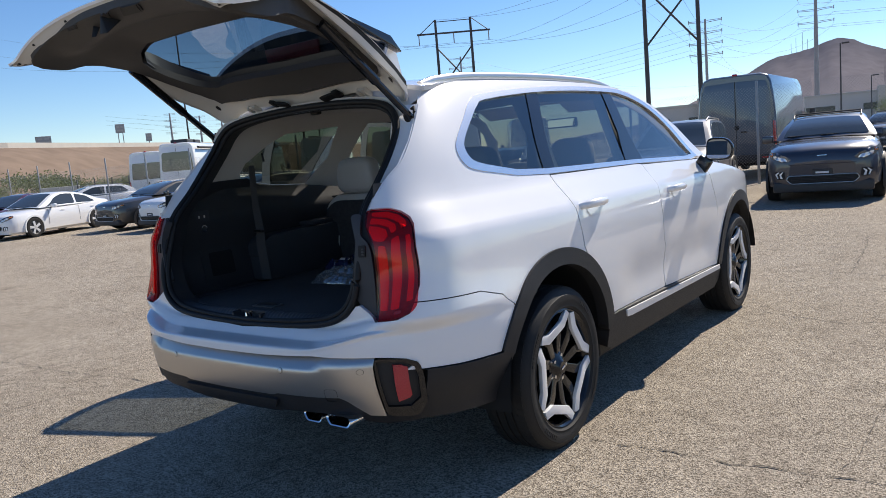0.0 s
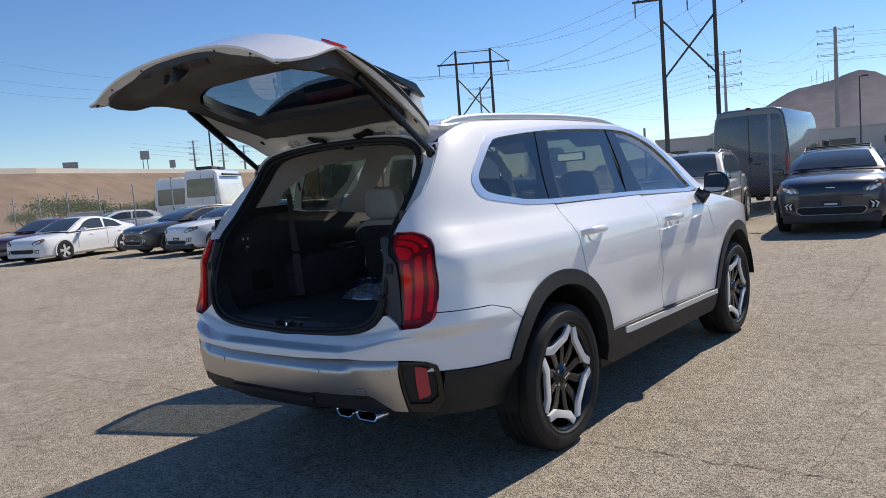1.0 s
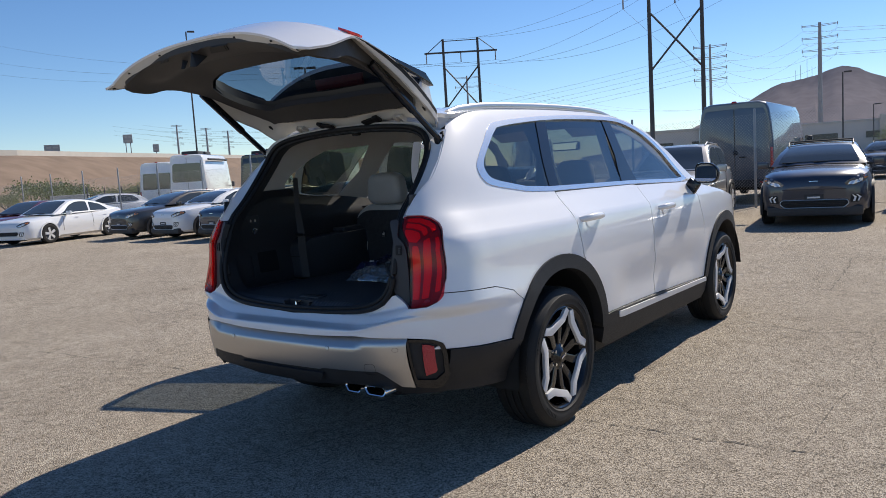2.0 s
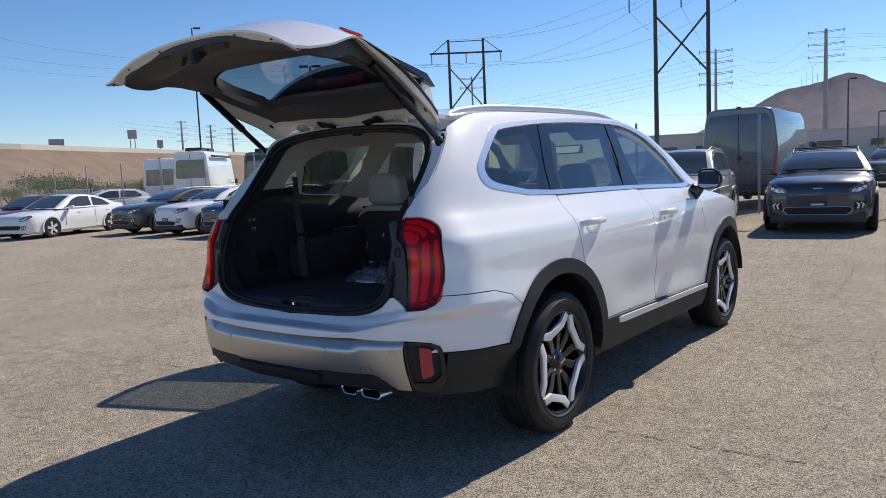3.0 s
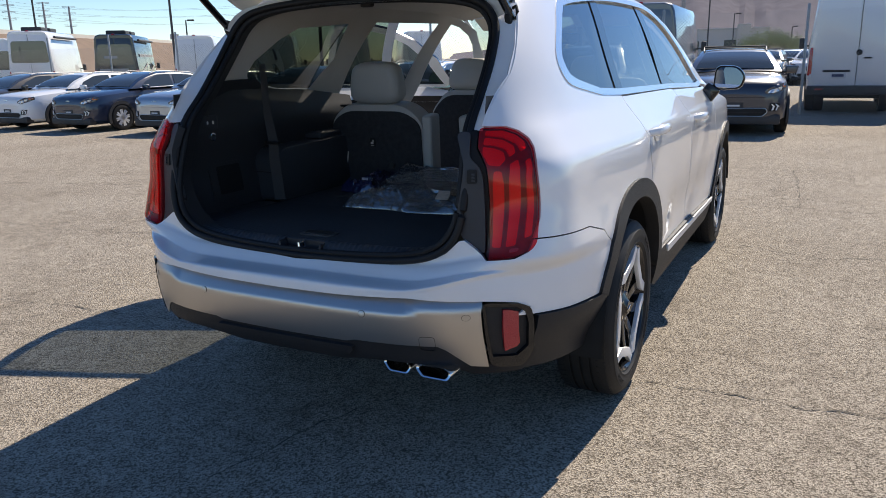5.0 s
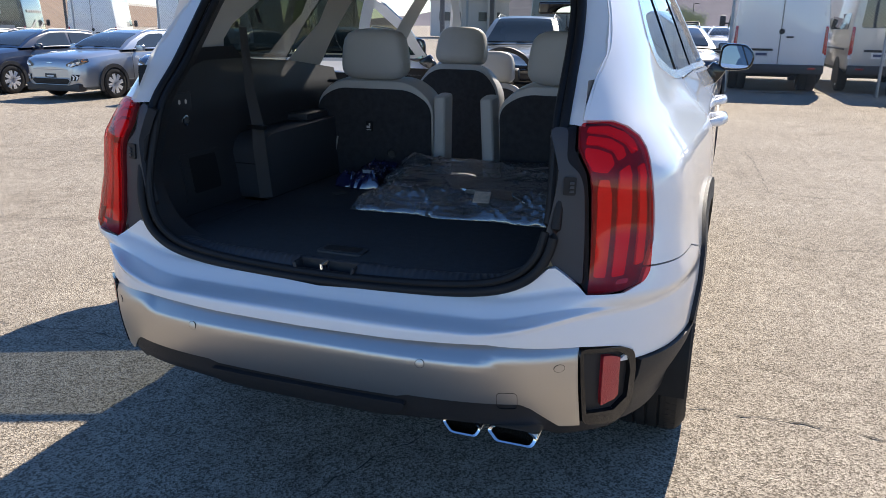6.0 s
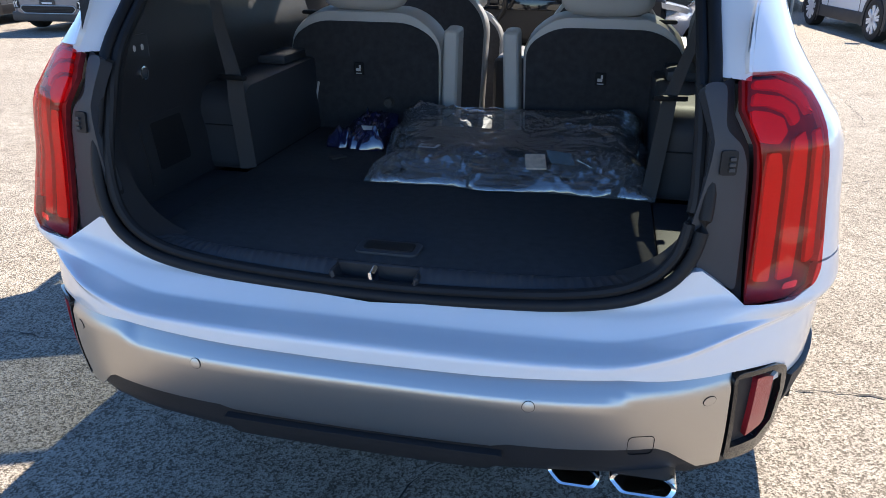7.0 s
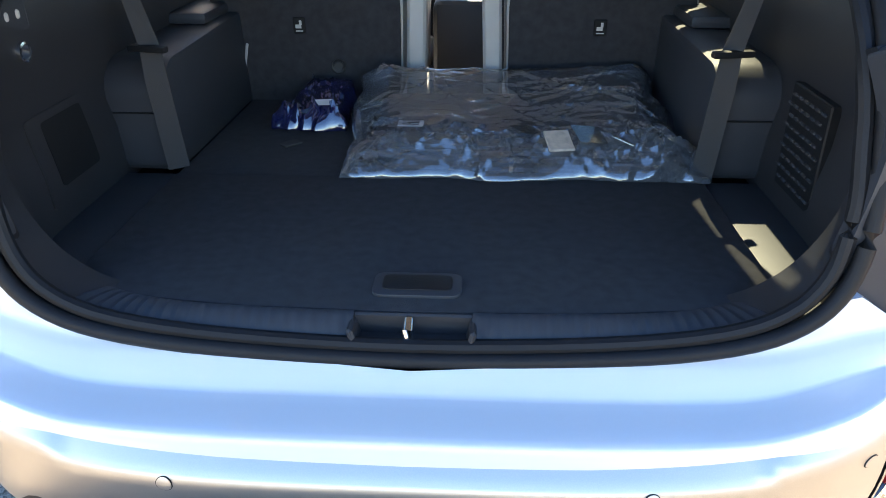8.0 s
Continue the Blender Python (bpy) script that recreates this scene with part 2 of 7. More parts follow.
def block(size, at=(0, 0, 0), bevel=0.0, segments=2, turn=(0, 0, 0), taper=1.0):
    """A bevelled box as a bmesh; taper narrows its top."""
    bm = bmesh.new()
    bmesh.ops.create_cube(bm, size=1)
    for v in bm.verts:
        k = taper if v.co.z > 0 else 1.0
        v.co = Vector((v.co.x * size[0] * k, v.co.y * size[1] * k, v.co.z * size[2]))
    if bevel:
        bmesh.ops.bevel(bm, geom=bm.edges[:], offset=bevel, segments=segments, profile=0.6, affect="EDGES")
    bmesh.ops.transform(bm, matrix=pose(*at, *turn), verts=bm.verts)
    return bm


def prism(loop, depth, axis="x", at=0.0, bevel=0.0):
    """A flat outline drawn out along an axis from at to at + depth. Outlines are (y, z) for x, (x, z) for y and (x, y) for z."""
    bm = bmesh.new()
    place = {"x": lambda u, v, d: (d, u, v), "y": lambda u, v, d: (u, d, v), "z": lambda u, v, d: (u, v, d)}[axis]
    lo = [bm.verts.new(place(u, v, at)) for u, v in loop]
    hi = [bm.verts.new(place(u, v, at + depth)) for u, v in loop]
    bm.faces.new(lo)
    bm.faces.new(hi[::-1])
    for k in range(len(loop)):
        bm.faces.new((lo[k - 1], hi[k - 1], hi[k], lo[k])[::-1])
    bmesh.ops.recalc_face_normals(bm, faces=bm.faces[:])
    if bevel:
        bmesh.ops.bevel(bm, geom=[e for e in bm.edges if e.calc_face_angle(0) > 0.5], offset=bevel, segments=2, profile=0.6, affect="EDGES")
    return bm


def lathe(profile, axis="x", sides=48):
    """A bmesh turned from (radius, offset) rows round an axis."""
    bm = bmesh.new()
    rings = []
    for r, d in profile:
        ring = []
        for i in range(sides):
            a = 2 * math.pi * i / sides
            c, s = r * math.cos(a), r * math.sin(a)
            ring.append(bm.verts.new({"x": (d, c, s), "y": (c, d, s), "z": (c, s, d)}[axis]))
        rings.append(ring)
    for a, b in zip(rings, rings[1:]):
        for i in range(sides):
            bm.faces.new((a[i], a[(i + 1) % sides], b[(i + 1) % sides], b[i]))
    bmesh.ops.recalc_face_normals(bm, faces=bm.faces[:])
    return bm


def thing(name, label, category, at=None, group="", kind=""):
    """An empty at a thing's base."""
    ob = new(name)
    ob.empty_display_size = 0.1
    if at is not None:
        ob.matrix_world = at
    return tagged(ob, label, category, group, kind)


def join(*bms):
    """Several bmeshes in one."""
    out = bmesh.new()
    for bm in bms:
        me = bpy.data.meshes.new("tmp")
        bm.to_mesh(me)
        bm.free()
        out.from_mesh(me)
        bpy.data.meshes.remove(me)
    return out


# ---- ground: bleached, cracked asphalt, one sheet to the horizon ----
def asphalt_material():
    m = bpy.data.materials.new("bleached_asphalt")
    m.use_nodes = True
    nt = m.node_tree
    p = nt.nodes["Principled BSDF"]
    p.inputs["Roughness"].default_value, p.inputs["Specular IOR Level"].default_value = 0.88, 0.12
    tc = nt.nodes.new("ShaderNodeTexCoord")

    def tex(kind, scale, detail=5.0, **kw):
        n = nt.nodes.new(kind)
        n.inputs["Scale"].default_value = scale
        if "Detail" in n.inputs:
            n.inputs["Detail"].default_value = detail
        nt.links.new(tc.outputs["Object"], n.inputs["Vector"])
        return n

    def ramp(src, stops):
        r = nt.nodes.new("ShaderNodeValToRGB")
        els = r.color_ramp.elements
        els[0].position, els[0].color = stops[0][0], (*stops[0][1], 1)
        els[1].position, els[1].color = stops[-1][0], (*stops[-1][1], 1)
        for pos, col in stops[1:-1]:
            els.new(pos).color = (*col, 1)
        nt.links.new(src, r.inputs[0])
        return r

    def mix(a, b, fac, mode="MULTIPLY"):
        n = nt.nodes.new("ShaderNodeMix")
        n.data_type, n.blend_type = "RGBA", mode
        n.inputs["Factor"].default_value = fac
        nt.links.new(a, n.inputs["A"])
        nt.links.new(b, n.inputs["B"])
        return n.outputs["Result"]

    stones = tex("ShaderNodeTexVoronoi", 150)
    stones.inputs["Randomness"].default_value = 1.0
    grit = tex("ShaderNodeTexNoise", 70, 6)
    patch = tex("ShaderNodeTexNoise", 0.55, 6)
    stain = tex("ShaderNodeTexNoise", 2.7, 8)
    mottle = tex("ShaderNodeTexNoise", 11, 5)
    base = ramp(stones.outputs["Color"], [(0.0, (0.030, 0.0255, 0.020)), (0.35, (0.118, 0.100, 0.079)), (0.65, (0.220, 0.187, 0.147)), (0.9, (0.30, 0.257, 0.205)), (1.0, (0.62, 0.54, 0.44))])
    fine = ramp(grit.outputs["Fac"], [(0.35, (0.66, 0.66, 0.66)), (0.65, (1.0, 1.0, 1.0))])
    wide_var = ramp(patch.outputs["Fac"], [(0.3, (0.84, 0.83, 0.82)), (0.7, (1.0, 1.0, 1.0))])
    spots = ramp(stain.outputs["Fac"], [(0.28, (0.72, 0.71, 0.70)), (0.42, (1.0, 1.0, 1.0))])
    col = mix(base.outputs[0], fine.outputs[0], 0.7)
    col = mix(col, wide_var.outputs[0], 1.0)
    col = mix(col, spots.outputs[0], 0.8)
    col = mix(col, ramp(mottle.outputs["Fac"], [(0.32, (0.76, 0.755, 0.75)), (0.66, (1.0, 1.0, 1.0))]).outputs[0], 0.9)
    nt.links.new(col, p.inputs["Base Color"])
    b = nt.nodes.new("ShaderNodeBump")
    b.inputs["Strength"].default_value, b.inputs["Distance"].default_value = 0.8, 0.006
    nt.links.new(stones.outputs["Distance"], b.inputs["Height"])
    nt.links.new(b.outputs["Normal"], p.inputs["Normal"])
    return m


ASPHALT = asphalt_material()
CRACK = material("crack_shadow", (0.065, 0.057, 0.048), 0.95, noise_scale=30, amount=0.4)


def ground_z(x):
    """Height of the lot: level under the SUV, with a slight fall for drainage to its left."""
    return lerp_table([(-60, -0.28), (-25, -0.28), (-15, -0.27), (-11.8, -0.24), (-8.8, -0.17), (-5.8, -0.10), (-3.0, -0.025), (-1.3, 0.0), (3000, 0.0)], x)


xs = [-2600, -600, -120, -60, -25] + [0.5 * k for k in range(-40, 5)] + [12, 60, 120, 600, 2600]
ys = [-2600, -600, -120, -40, -10, 0, 10, 20, 40, 120, 600, 2600]
me = bpy.data.meshes.new("ground")
me.from_pydata([(x, y, ground_z(x)) for y in ys for x in xs], [], [(r * len(xs) + c, r * len(xs) + c + 1, (r + 1) * len(xs) + c + 1, (r + 1) * len(xs) + c) for r in range(len(ys) - 1) for c in range(len(xs) - 1)])
me.shade_smooth()
me.materials.append(ASPHALT)
ground = tagged(new("ground", me), "bleached grey asphalt lot with fine cracks", "ground", kind="structure")


def crack(points, width, seed):
    """A ragged crack along a line of ground points."""
    rnd = random.Random(seed)
    line = []
    for (x0, y0), (x1, y1) in zip(points, points[1:]):
        n = max(2, int(math.hypot(x1 - x0, y1 - y0) / 0.035))
        line += [(x0 + (x1 - x0) * i / n, y0 + (y1 - y0) * i / n) for i in range(n)]
    line.append(points[-1])
    verts, faces, dx, dy = [], [], 0.0, 0.0
    for k, (x, y) in enumerate(line):
        dx, dy = 0.8 * dx + rnd.uniform(-0.012, 0.012), 0.8 * dy + rnd.uniform(-0.015, 0.015)
        a, b = line[max(0, k - 1)], line[min(len(line) - 1, k + 1)]
        n = Vector((-(b[1] - a[1]), b[0] - a[0])).normalized()
        w = 0.34 * width * rnd.choice((0.15, 0.4, 0.7, 1.0, 1.5)) * (0.15 if k in (0, len(line) - 1) else 1)
        verts += [(x + dx + n.x * w, y + dy + n.y * w, ground_z(x + dx + n.x * w) + 0.004), (x + dx - n.x * w, y + dy - n.y * w, ground_z(x + dx - n.x * w) + 0.004)]
        if k:
            faces.append((2 * k - 2, 2 * k - 1, 2 * k + 1, 2 * k))
    raw("crack", verts, faces, CRACK, ground, smooth=False)


CRACKS = [
    ([(0.98, 0.07), (1.32, 0.11), (1.62, 0.10), (1.94, 0.12), (2.5, 0.13), (3.3, 0.2)], 0.010),
    ([(0.74, 4.54), (1.31, 4.56), (1.9, 4.42), (2.55, 4.55), (4.5, 4.7)], 0.012), ([(1.03, 2.93), (1.28, 2.76), (1.7, 2.62), (2.1, 2.8), (2.9, 2.95)], 0.010),
    ([(1.35, 6.9), (1.45, 5.6), (1.5, 4.6)], 0.011), ([(-4.6, -0.32), (-3.89, -0.26), (-3.09, -0.26), (-2.13, -0.20), (-1.6, -0.18), (0.3, -0.1)], 0.010),
    ([(-4.3, -0.9), (-4.02, -0.66), (-4.19, -0.3), (-4.5, 0.6)], 0.009), ([(-2.2, -1.45), (-1.75, -1.39)], 0.010), ([(-9.5, 3.36), (-7.9, 3.61), (-6.7, 3.74), (-3, 4.1)], 0.014),
    ([(0.55, 7.0), (1.4, 6.9), (2.6, 7.1), (4.2, 7.0)], 0.012), ([(2.05, 2.85), (2.2, 1.7), (2.05, 0.15)], 0.004), ([(-0.4, -2.2), (-0.1, -0.9), (0.15, -0.3)], 0.006),
    ([(-3.4, -1.9), (-2.6, -1.2), (-2.4, -0.3)], 0.008), ([(-6.5, 1.6), (-4.6, 1.4), (-2.5, 1.7)], 0.011), ([(2.6, 4.5), (2.75, 5.8), (2.6, 7.05)], 0.010),
]
rnd = random.Random(31)
for k in range(18):  # fine branching cracks between the long ones
    x, y, a = rnd.uniform(-7, 6), rnd.uniform(-1.5, 8), rnd.choice((0.1, 1.5)) + rnd.gauss(0, 0.25)
    line = [(x, y)]
    for _ in range(rnd.randint(3, 7)):
        a += rnd.gauss(0, 0.35)
        x, y = x + 0.4 * math.cos(a), y + 0.4 * math.sin(a)
        line.append((x, y))
    CRACKS.append((line, 0.006))
for k, (pts, w) in enumerate(CRACKS):
    crack(pts, w, k)

# ---- the white SUV with its tailgate and one rear door open ----
suv = thing("suv", "white three-row SUV with raised tailgate and open rear door", "car")


def yz(*pts):
    """Outline points of the side as (q, z)."""
    return [(along(y, z), z) for y, z in pts]


def xz(*pts):
    """Outline points of the rear as (q, z)."""
    return [(across(x, z), z) for x, z in pts]


def arc(cy, cz, r, a0, a1, n=14):
    """Points (y, z) round a wheel, angles in degrees from straight ahead upwards."""
    return [(cy + r * math.cos(radians(a0 + (a1 - a0) * i / n)), cz + r * math.sin(radians(a0 + (a1 - a0) * i / n))) for i in range(n + 1)]


WHEEL_Z, ARCH_R, FLARE_R = 0.372, 0.475, 0.548
FRONT_Y = 2.9
# Outer line of the bright window surround, rear foot first, round the top to the mirror and back along the sill.
DLO = [(-0.30, 1.30), (-0.395, 1.325), (-0.43, 1.38), (-0.40, 1.44), (-0.26, 1.545), (-0.17, 1.605), (-0.05, 1.642), (0.45, 1.682), (0.95, 1.70), (1.42, 1.698),
       (1.62, 1.685), (1.84, 1.63), (2.0, 1.55), (2.16, 1.42), (2.33, 1.22), (2.15, 1.204), (1.28, 1.232), (0.2, 1.25), (-0.05, 1.262)]
DLO_IN = [(-0.27, 1.328), (-0.345, 1.35), (-0.37, 1.39), (-0.345, 1.44), (-0.21, 1.535), (-0.12, 1.588), (-0.02, 1.618), (0.45, 1.657), (0.95, 1.674), (1.40, 1.672),
          (1.60, 1.657), (1.80, 1.605), (1.95, 1.53), (2.10, 1.41), (2.25, 1.238), (2.12, 1.23), (1.28, 1.256), (0.2, 1.276), (-0.05, 1.29)]


def soft(points, a, b):
    """The stretch a to b of an open line, drawn as a smooth curve through its points."""
    out = list(points[:a])
    for k in range(a, b):
        p, q, r, s = (Vector(points[min(max(i, 0), len(points) - 1)]) for i in (k - 1, k, k + 1, k + 2))
        for t in (0, 1 / 3, 2 / 3):
            out.append(tuple(0.5 * (2 * q + (r - p) * t + (2 * p - 5 * q + 4 * r - s) * t * t + (3 * q - p - 3 * r + s) * t**3)))
    return out + list(points[b:])


def roof_edge(y):
    return lerp_table([(-0.5, 1.668), (-0.2, 1.70), (0.4, 1.722), (1.0, 1.728), (1.5, 1.712), (1.75, 1.675), (2.0, 1.59), (2.25, 1.43), (2.5, 1.22), (2.7, 1.12)], y)


REAR_SEAM = [(-0.60, 0.852), (-0.47, 0.815), (-0.405, 0.765)]
LAMP = [(0.664, 1.203), (0.728, 1.204), (0.765, 1.19), (0.796, 1.167), (0.815, 1.14), (0.826, 1.11), (0.837, 1.06), (0.850, 0.92), (0.851, 0.852), (0.840, 0.830), (0.80, 0.814), (0.713, 0.803), (0.714, 0.93), (0.706, 1.06), (0.688, 1.115), (0.668, 1.15)]
# Edge of the D-pillar towards the tailgate.
PILLAR = [(0.668, 1.21), (0.676, 1.30), (0.69, 1.36), (0.672, 1.45), (0.635, 1.55), (0.60, 1.62)]
A_REAR = math.degrees(math.atan2(0.765 - WHEEL_Z, -0.405))
door_gap = 0.003


def tucked(q, z):
    """The rear corner drawn in towards its lower edge."""
    x, y, z = skin(q, z)
    return (x - 0.045 * (1 - ease(0.40, 0.58, z)), y, z)


def body_side(mirror):
    rear = arc(0, WHEEL_Z, FLARE_R, A_REAR, 60.5)
    quarter = (xz((0.843, 0.866)) + yz(*REAR_SEAM, *rear, (0.245, 0.90), (0.236, 0.98), (0.215, 1.13), (0.205, 1.248)) + yz(*DLO[-1:], *soft(DLO, 0, 13)[:41])
               + yz((2.55, 1.20), *[(y, roof_edge(y)) for y in (2.45, 2.25, 2.0, 1.75, 1.5, 1.2, 0.8, 0.4, 0.1, -0.2, -0.42)])
               + xz(*PILLAR[::-1]) + xz(*[(x + 0.004, z + 0.004) for x, z in LAMP[1:8]]))
    sheet("quarter_panel", quarter, skin, PAINT_WHITE, suv, step=0.045, thick=0.02, mirror=mirror)
    # bright surround and panes
    half_dlo = ([(0.2, 1.25)] + DLO[-1:] + DLO[:8] + [(0.45, 1.657), (0.3, 1.644)] + DLO_IN[6::-1] + DLO_IN[-1:] + [(0.2, 1.276)])
    if mirror:
        sheet("window_surround", yz(*half_dlo), skin, BRIGHT_TRIM, suv, step=0.05, thick=0.02, lift=0.003, mirror=True)
    else:
        sheet("window_surround", yz(*soft(DLO, 0, 13)), skin, BRIGHT_TRIM, suv, step=0.05, holes=[yz(*soft(DLO_IN, 0, 13))], thick=0.02, lift=0.003, mirror=mirror, label="bright satin chrome window surround")
    low = lambda y: lerp_table([(-0.3, 1.318), (-0.05, 1.29), (0.2, 1.276), (1.28, 1.256), (2.25, 1.236)], y)
    pane_sets = (
        ("quarter_window", yz(*soft(DLO_IN, 0, 6)[3:19], (0.40, 1.653), (0.195, 1.277), *DLO_IN[-1:], DLO_IN[0])),
        ("rear_door_window", yz((0.525, 1.662), (0.95, 1.674), (1.335, 1.675), (1.155, low(1.155)), (0.30, 1.274))),
        ("front_door_window", yz((1.455, 1.668), *DLO_IN[10:15], (2.12, 1.23), (1.40, low(1.40)))),
    )
    for name, loop in pane_sets:
        if mirror and name != "quarter_window":
            continue
        ob = sheet(name, loop, skin, GLASS_DARK if name != "front_door_window" else GLASS_MID, suv, step=0.06, thick=0.004, lift=-0.010, mirror=mirror, label="dark tinted side window")
    for name, loop in (("rear_pillar_cover", yz((0.40, 1.653), (0.525, 1.662), (0.30, 1.274), (0.195, 1.277))), ("centre_pillar_cover", yz((1.335, 1.675), (1.455, 1.668), (1.40, low(1.4)), (1.155, low(1.155)), (1.25, 1.43)))):
        if mirror:
            continue
        sheet(name, loop, skin, GLOSS_BLACK, suv, step=0.06, thick=0.01, lift=-0.006, mirror=mirror)
    # doors
    g = door_gap
    arc_in = arc(0, WHEEL_Z, FLARE_R, 59, 14, 8)
    rear_door = yz((0.210 + g, 1.243), (0.220 + g, 1.13), (0.242 + g, 0.98), (0.252 + g, 0.90), *arc_in, (0.60, 0.508), (1.325, 0.492), (1.33, 0.70), (1.29, 0.98), (1.305, 1.10), (1.325 - g, 1.222), (1.28, 1.229))
    front_door = yz((1.325 + g, 1.222), (1.308 + g, 1.10), (1.295 + g, 0.98), (1.336 + g, 0.70), (1.332 + g, 0.492), (2.39, 0.452), (2.40, 0.60), (2.345, 0.85), (2.29, 1.0), (2.28, 1.12), (2.33, 1.20), (2.15, 1.2))
    fender = yz((2.405, 0.452), (2.415, 0.60), *arc(FRONT_Y, WHEEL_Z, FLARE_R, 155, 15, 14), (3.62, 0.55), (3.70, 0.72), (3.66, 0.90), (3.3, 1.02), (2.75, 1.13), (2.345, 1.195), (2.292, 1.12), (2.302, 1.0), (2.356, 0.85))
    doors = []
    for name, loop in (("rear_door", rear_door), ("front_door", front_door), ("front_fender", fender)):
        if mirror and name != "front_fender":
            continue
        doors.append(sheet(name, loop, scooped, PAINT_WHITE, suv, step=0.045, thick=0.02, mirror=mirror))
    # handles; the shade in their dished cups is a flat greyer patch
    for k, (y, z) in enumerate(((0.40, 1.083), (1.565, 1.056))):
        if mirror:
            continue
        owner = doors[k]
        s = -1 if mirror else 1
        x = side(y, z)[0]
        bar = [(s * (x + d), y + dy, z + dz) for d, dy, dz in ((-0.01, -0.125, 0.0), (0.022, -0.10, 0.006), (0.036, -0.05, 0.009), (0.036, 0.05, 0.009), (0.024, 0.10, 0.006), (-0.01, 0.125, 0.002))]
        tube("door_handle", bar, [0.012, 0.016, 0.018, 0.018, 0.016, 0.012], PAINT_WHITE, owner, flat=1.15, sides=12)
        cup = [(-0.085 + 0.001, 0.018), (0.085, 0.018), (0.07, -0.035), (0.04, -0.058), (-0.04, -0.058), (-0.07, -0.035)]
        sheet("handle_cup_shade", [(along(y + a, z + b), z + b) for a, b in rounded(cup, 0.03)], skin, CUP_SHADE, owner, step=0.03, thick=0.0, lift=0.0025, mirror=mirror, label="flat patch tinted as the shade of a handle recess")
    # dark wheel arch flares and sill
    for cy, a0, a1 in ((0.0, 157, 8), (FRONT_Y, 172, 14)):
        ring = arc(cy, WHEEL_Z, FLARE_R + 0.004, a0, a1, 40) + arc(cy, WHEEL_Z, ARCH_R, a1, a0, 40)
        sheet("wheel_arch_flare", yz(*ring), skin, CLADDING, suv, step=0.04, thick=0.06, lift=0.012, mirror=mirror, label="matt black plastic wheel arch trim")
    sill = yz((0.49, 0.50), (0.60, 0.504), (1.33, 0.488), (2.40, 0.448), (2.42, 0.34), (2.35, 0.285), (0.58, 0.31), (0.49, 0.34))
    sheet("sill_cladding", sill, skin, CLADDING, suv, step=0.06, thick=0.08, lift=0.010, mirror=mirror, label="matt black plastic sill")
    strip = yz((0.69, 0.490), (2.36, 0.448), (2.385, 0.415), (0.76, 0.448), (0.70, 0.455))
    sheet("sill_strip", strip, skin, SILVER_RIM, suv, step=0.05, thick=0.02, lift=0.018, mirror=mirror, label="satin silver strip along the sill")
    # bumper corner: painted cover above, dark plastic below
    lower = yz((-0.86, 0.603), (-0.714, 0.591), (-0.515, 0.582), *arc(0, WHEEL_Z, ARCH_R, 153, 179, 8), (-0.50, 0.37), (-0.70, 0.385)) + xz((0.80, 0.405), (0.838, 0.52), (0.846, 0.602))
    sheet("bumper_corner", lower, tucked, CLADDING, suv, step=0.04, thick=0.05, lift=0.010, mirror=mirror, label="matt black plastic bumper corner")
    # tail lamp: housing, light bars and red lens
    lamp = thing("tail_lamp", "", "")
    del_tags(lamp)
    lamp.parent = suv
    sheet("lamp_housing", xz(*LAMP), skin, RED_DARK, lamp, step=0.03, thick=0.012, lift=-0.014, mirror=mirror)
    bars = (
        [(0.724, 0.838), (0.753, 0.840), (0.756, 0.93), (0.752, 1.04), (0.744, 1.075), (0.722, 1.075), (0.720, 1.04), (0.724, 0.93)],
        [(0.768, 0.842), (0.797, 0.848), (0.801, 0.93), (0.796, 1.06), (0.786, 1.112), (0.766, 1.098), (0.766, 1.04), (0.770, 0.93)],
        [(0.820, 0.868), (0.838, 0.875), (0.837, 0.95), (0.828, 1.05), (0.817, 1.115), (0.806, 1.11), (0.813, 1.05), (0.820, 0.95)],
        [(0.684, 1.128), (0.706, 1.094), (0.738, 1.090), (0.752, 1.112), (0.742, 1.135), (0.712, 1.146), (0.682, 1.150)],
        [(0.682, 1.157), (0.714, 1.155), (0.748, 1.142), (0.762, 1.120), (0.775, 1.130), (0.766, 1.152), (0.735, 1.170), (0.684, 1.178)],
        [(0.682, 1.186), (0.732, 1.180), (0.772, 1.160), (0.790, 1.135), (0.802, 1.142), (0.790, 1.165), (0.764, 1.184), (0.728, 1.198), (0.682, 1.198)],
    )
    for bar in bars:
        sheet("light_bar", xz(*rounded(bar, 0.005, 2)), skin, RED_BAR, lamp, step=0.025, thick=0.012, lift=-0.006, mirror=mirror)
    sheet("lamp_reflector", xz(*rounded([(0.778, 0.826), (0.806, 0.830), (0.808, 0.842), (0.782, 0.838)], 0.004, 2)), skin, CHROME, lamp, step=0.02, thick=0.006, lift=-0.004, mirror=mirror, label="chrome bulb reflector")
    lens = sheet("lamp_lens", xz(*rounded(LAMP, 0.008, 2)), skin, LENS_RED, lamp, step=0.025, thick=0.008, lift=0.003, mirror=mirror, label="glossy red lens")
    # dark bracket between lamp and opening, with its latch hole
    # black sheet laid in for the shade between lamp and bracket
    gap = xz((0.640, 0.845), (0.709, 0.806), (0.709, 0.93), (0.70, 1.06), (0.682, 1.115), (0.662, 1.15), (0.66, 1.215), (0.64, 1.205), (0.60, 1.20), (0.60, 0.90))
    sheet("lamp_gap_shade", gap, skin, RUBBER, suv, step=0.03, thick=0.02, lift=-0.030, mirror=mirror, label="black sheet for the shaded gap beside the lamp")
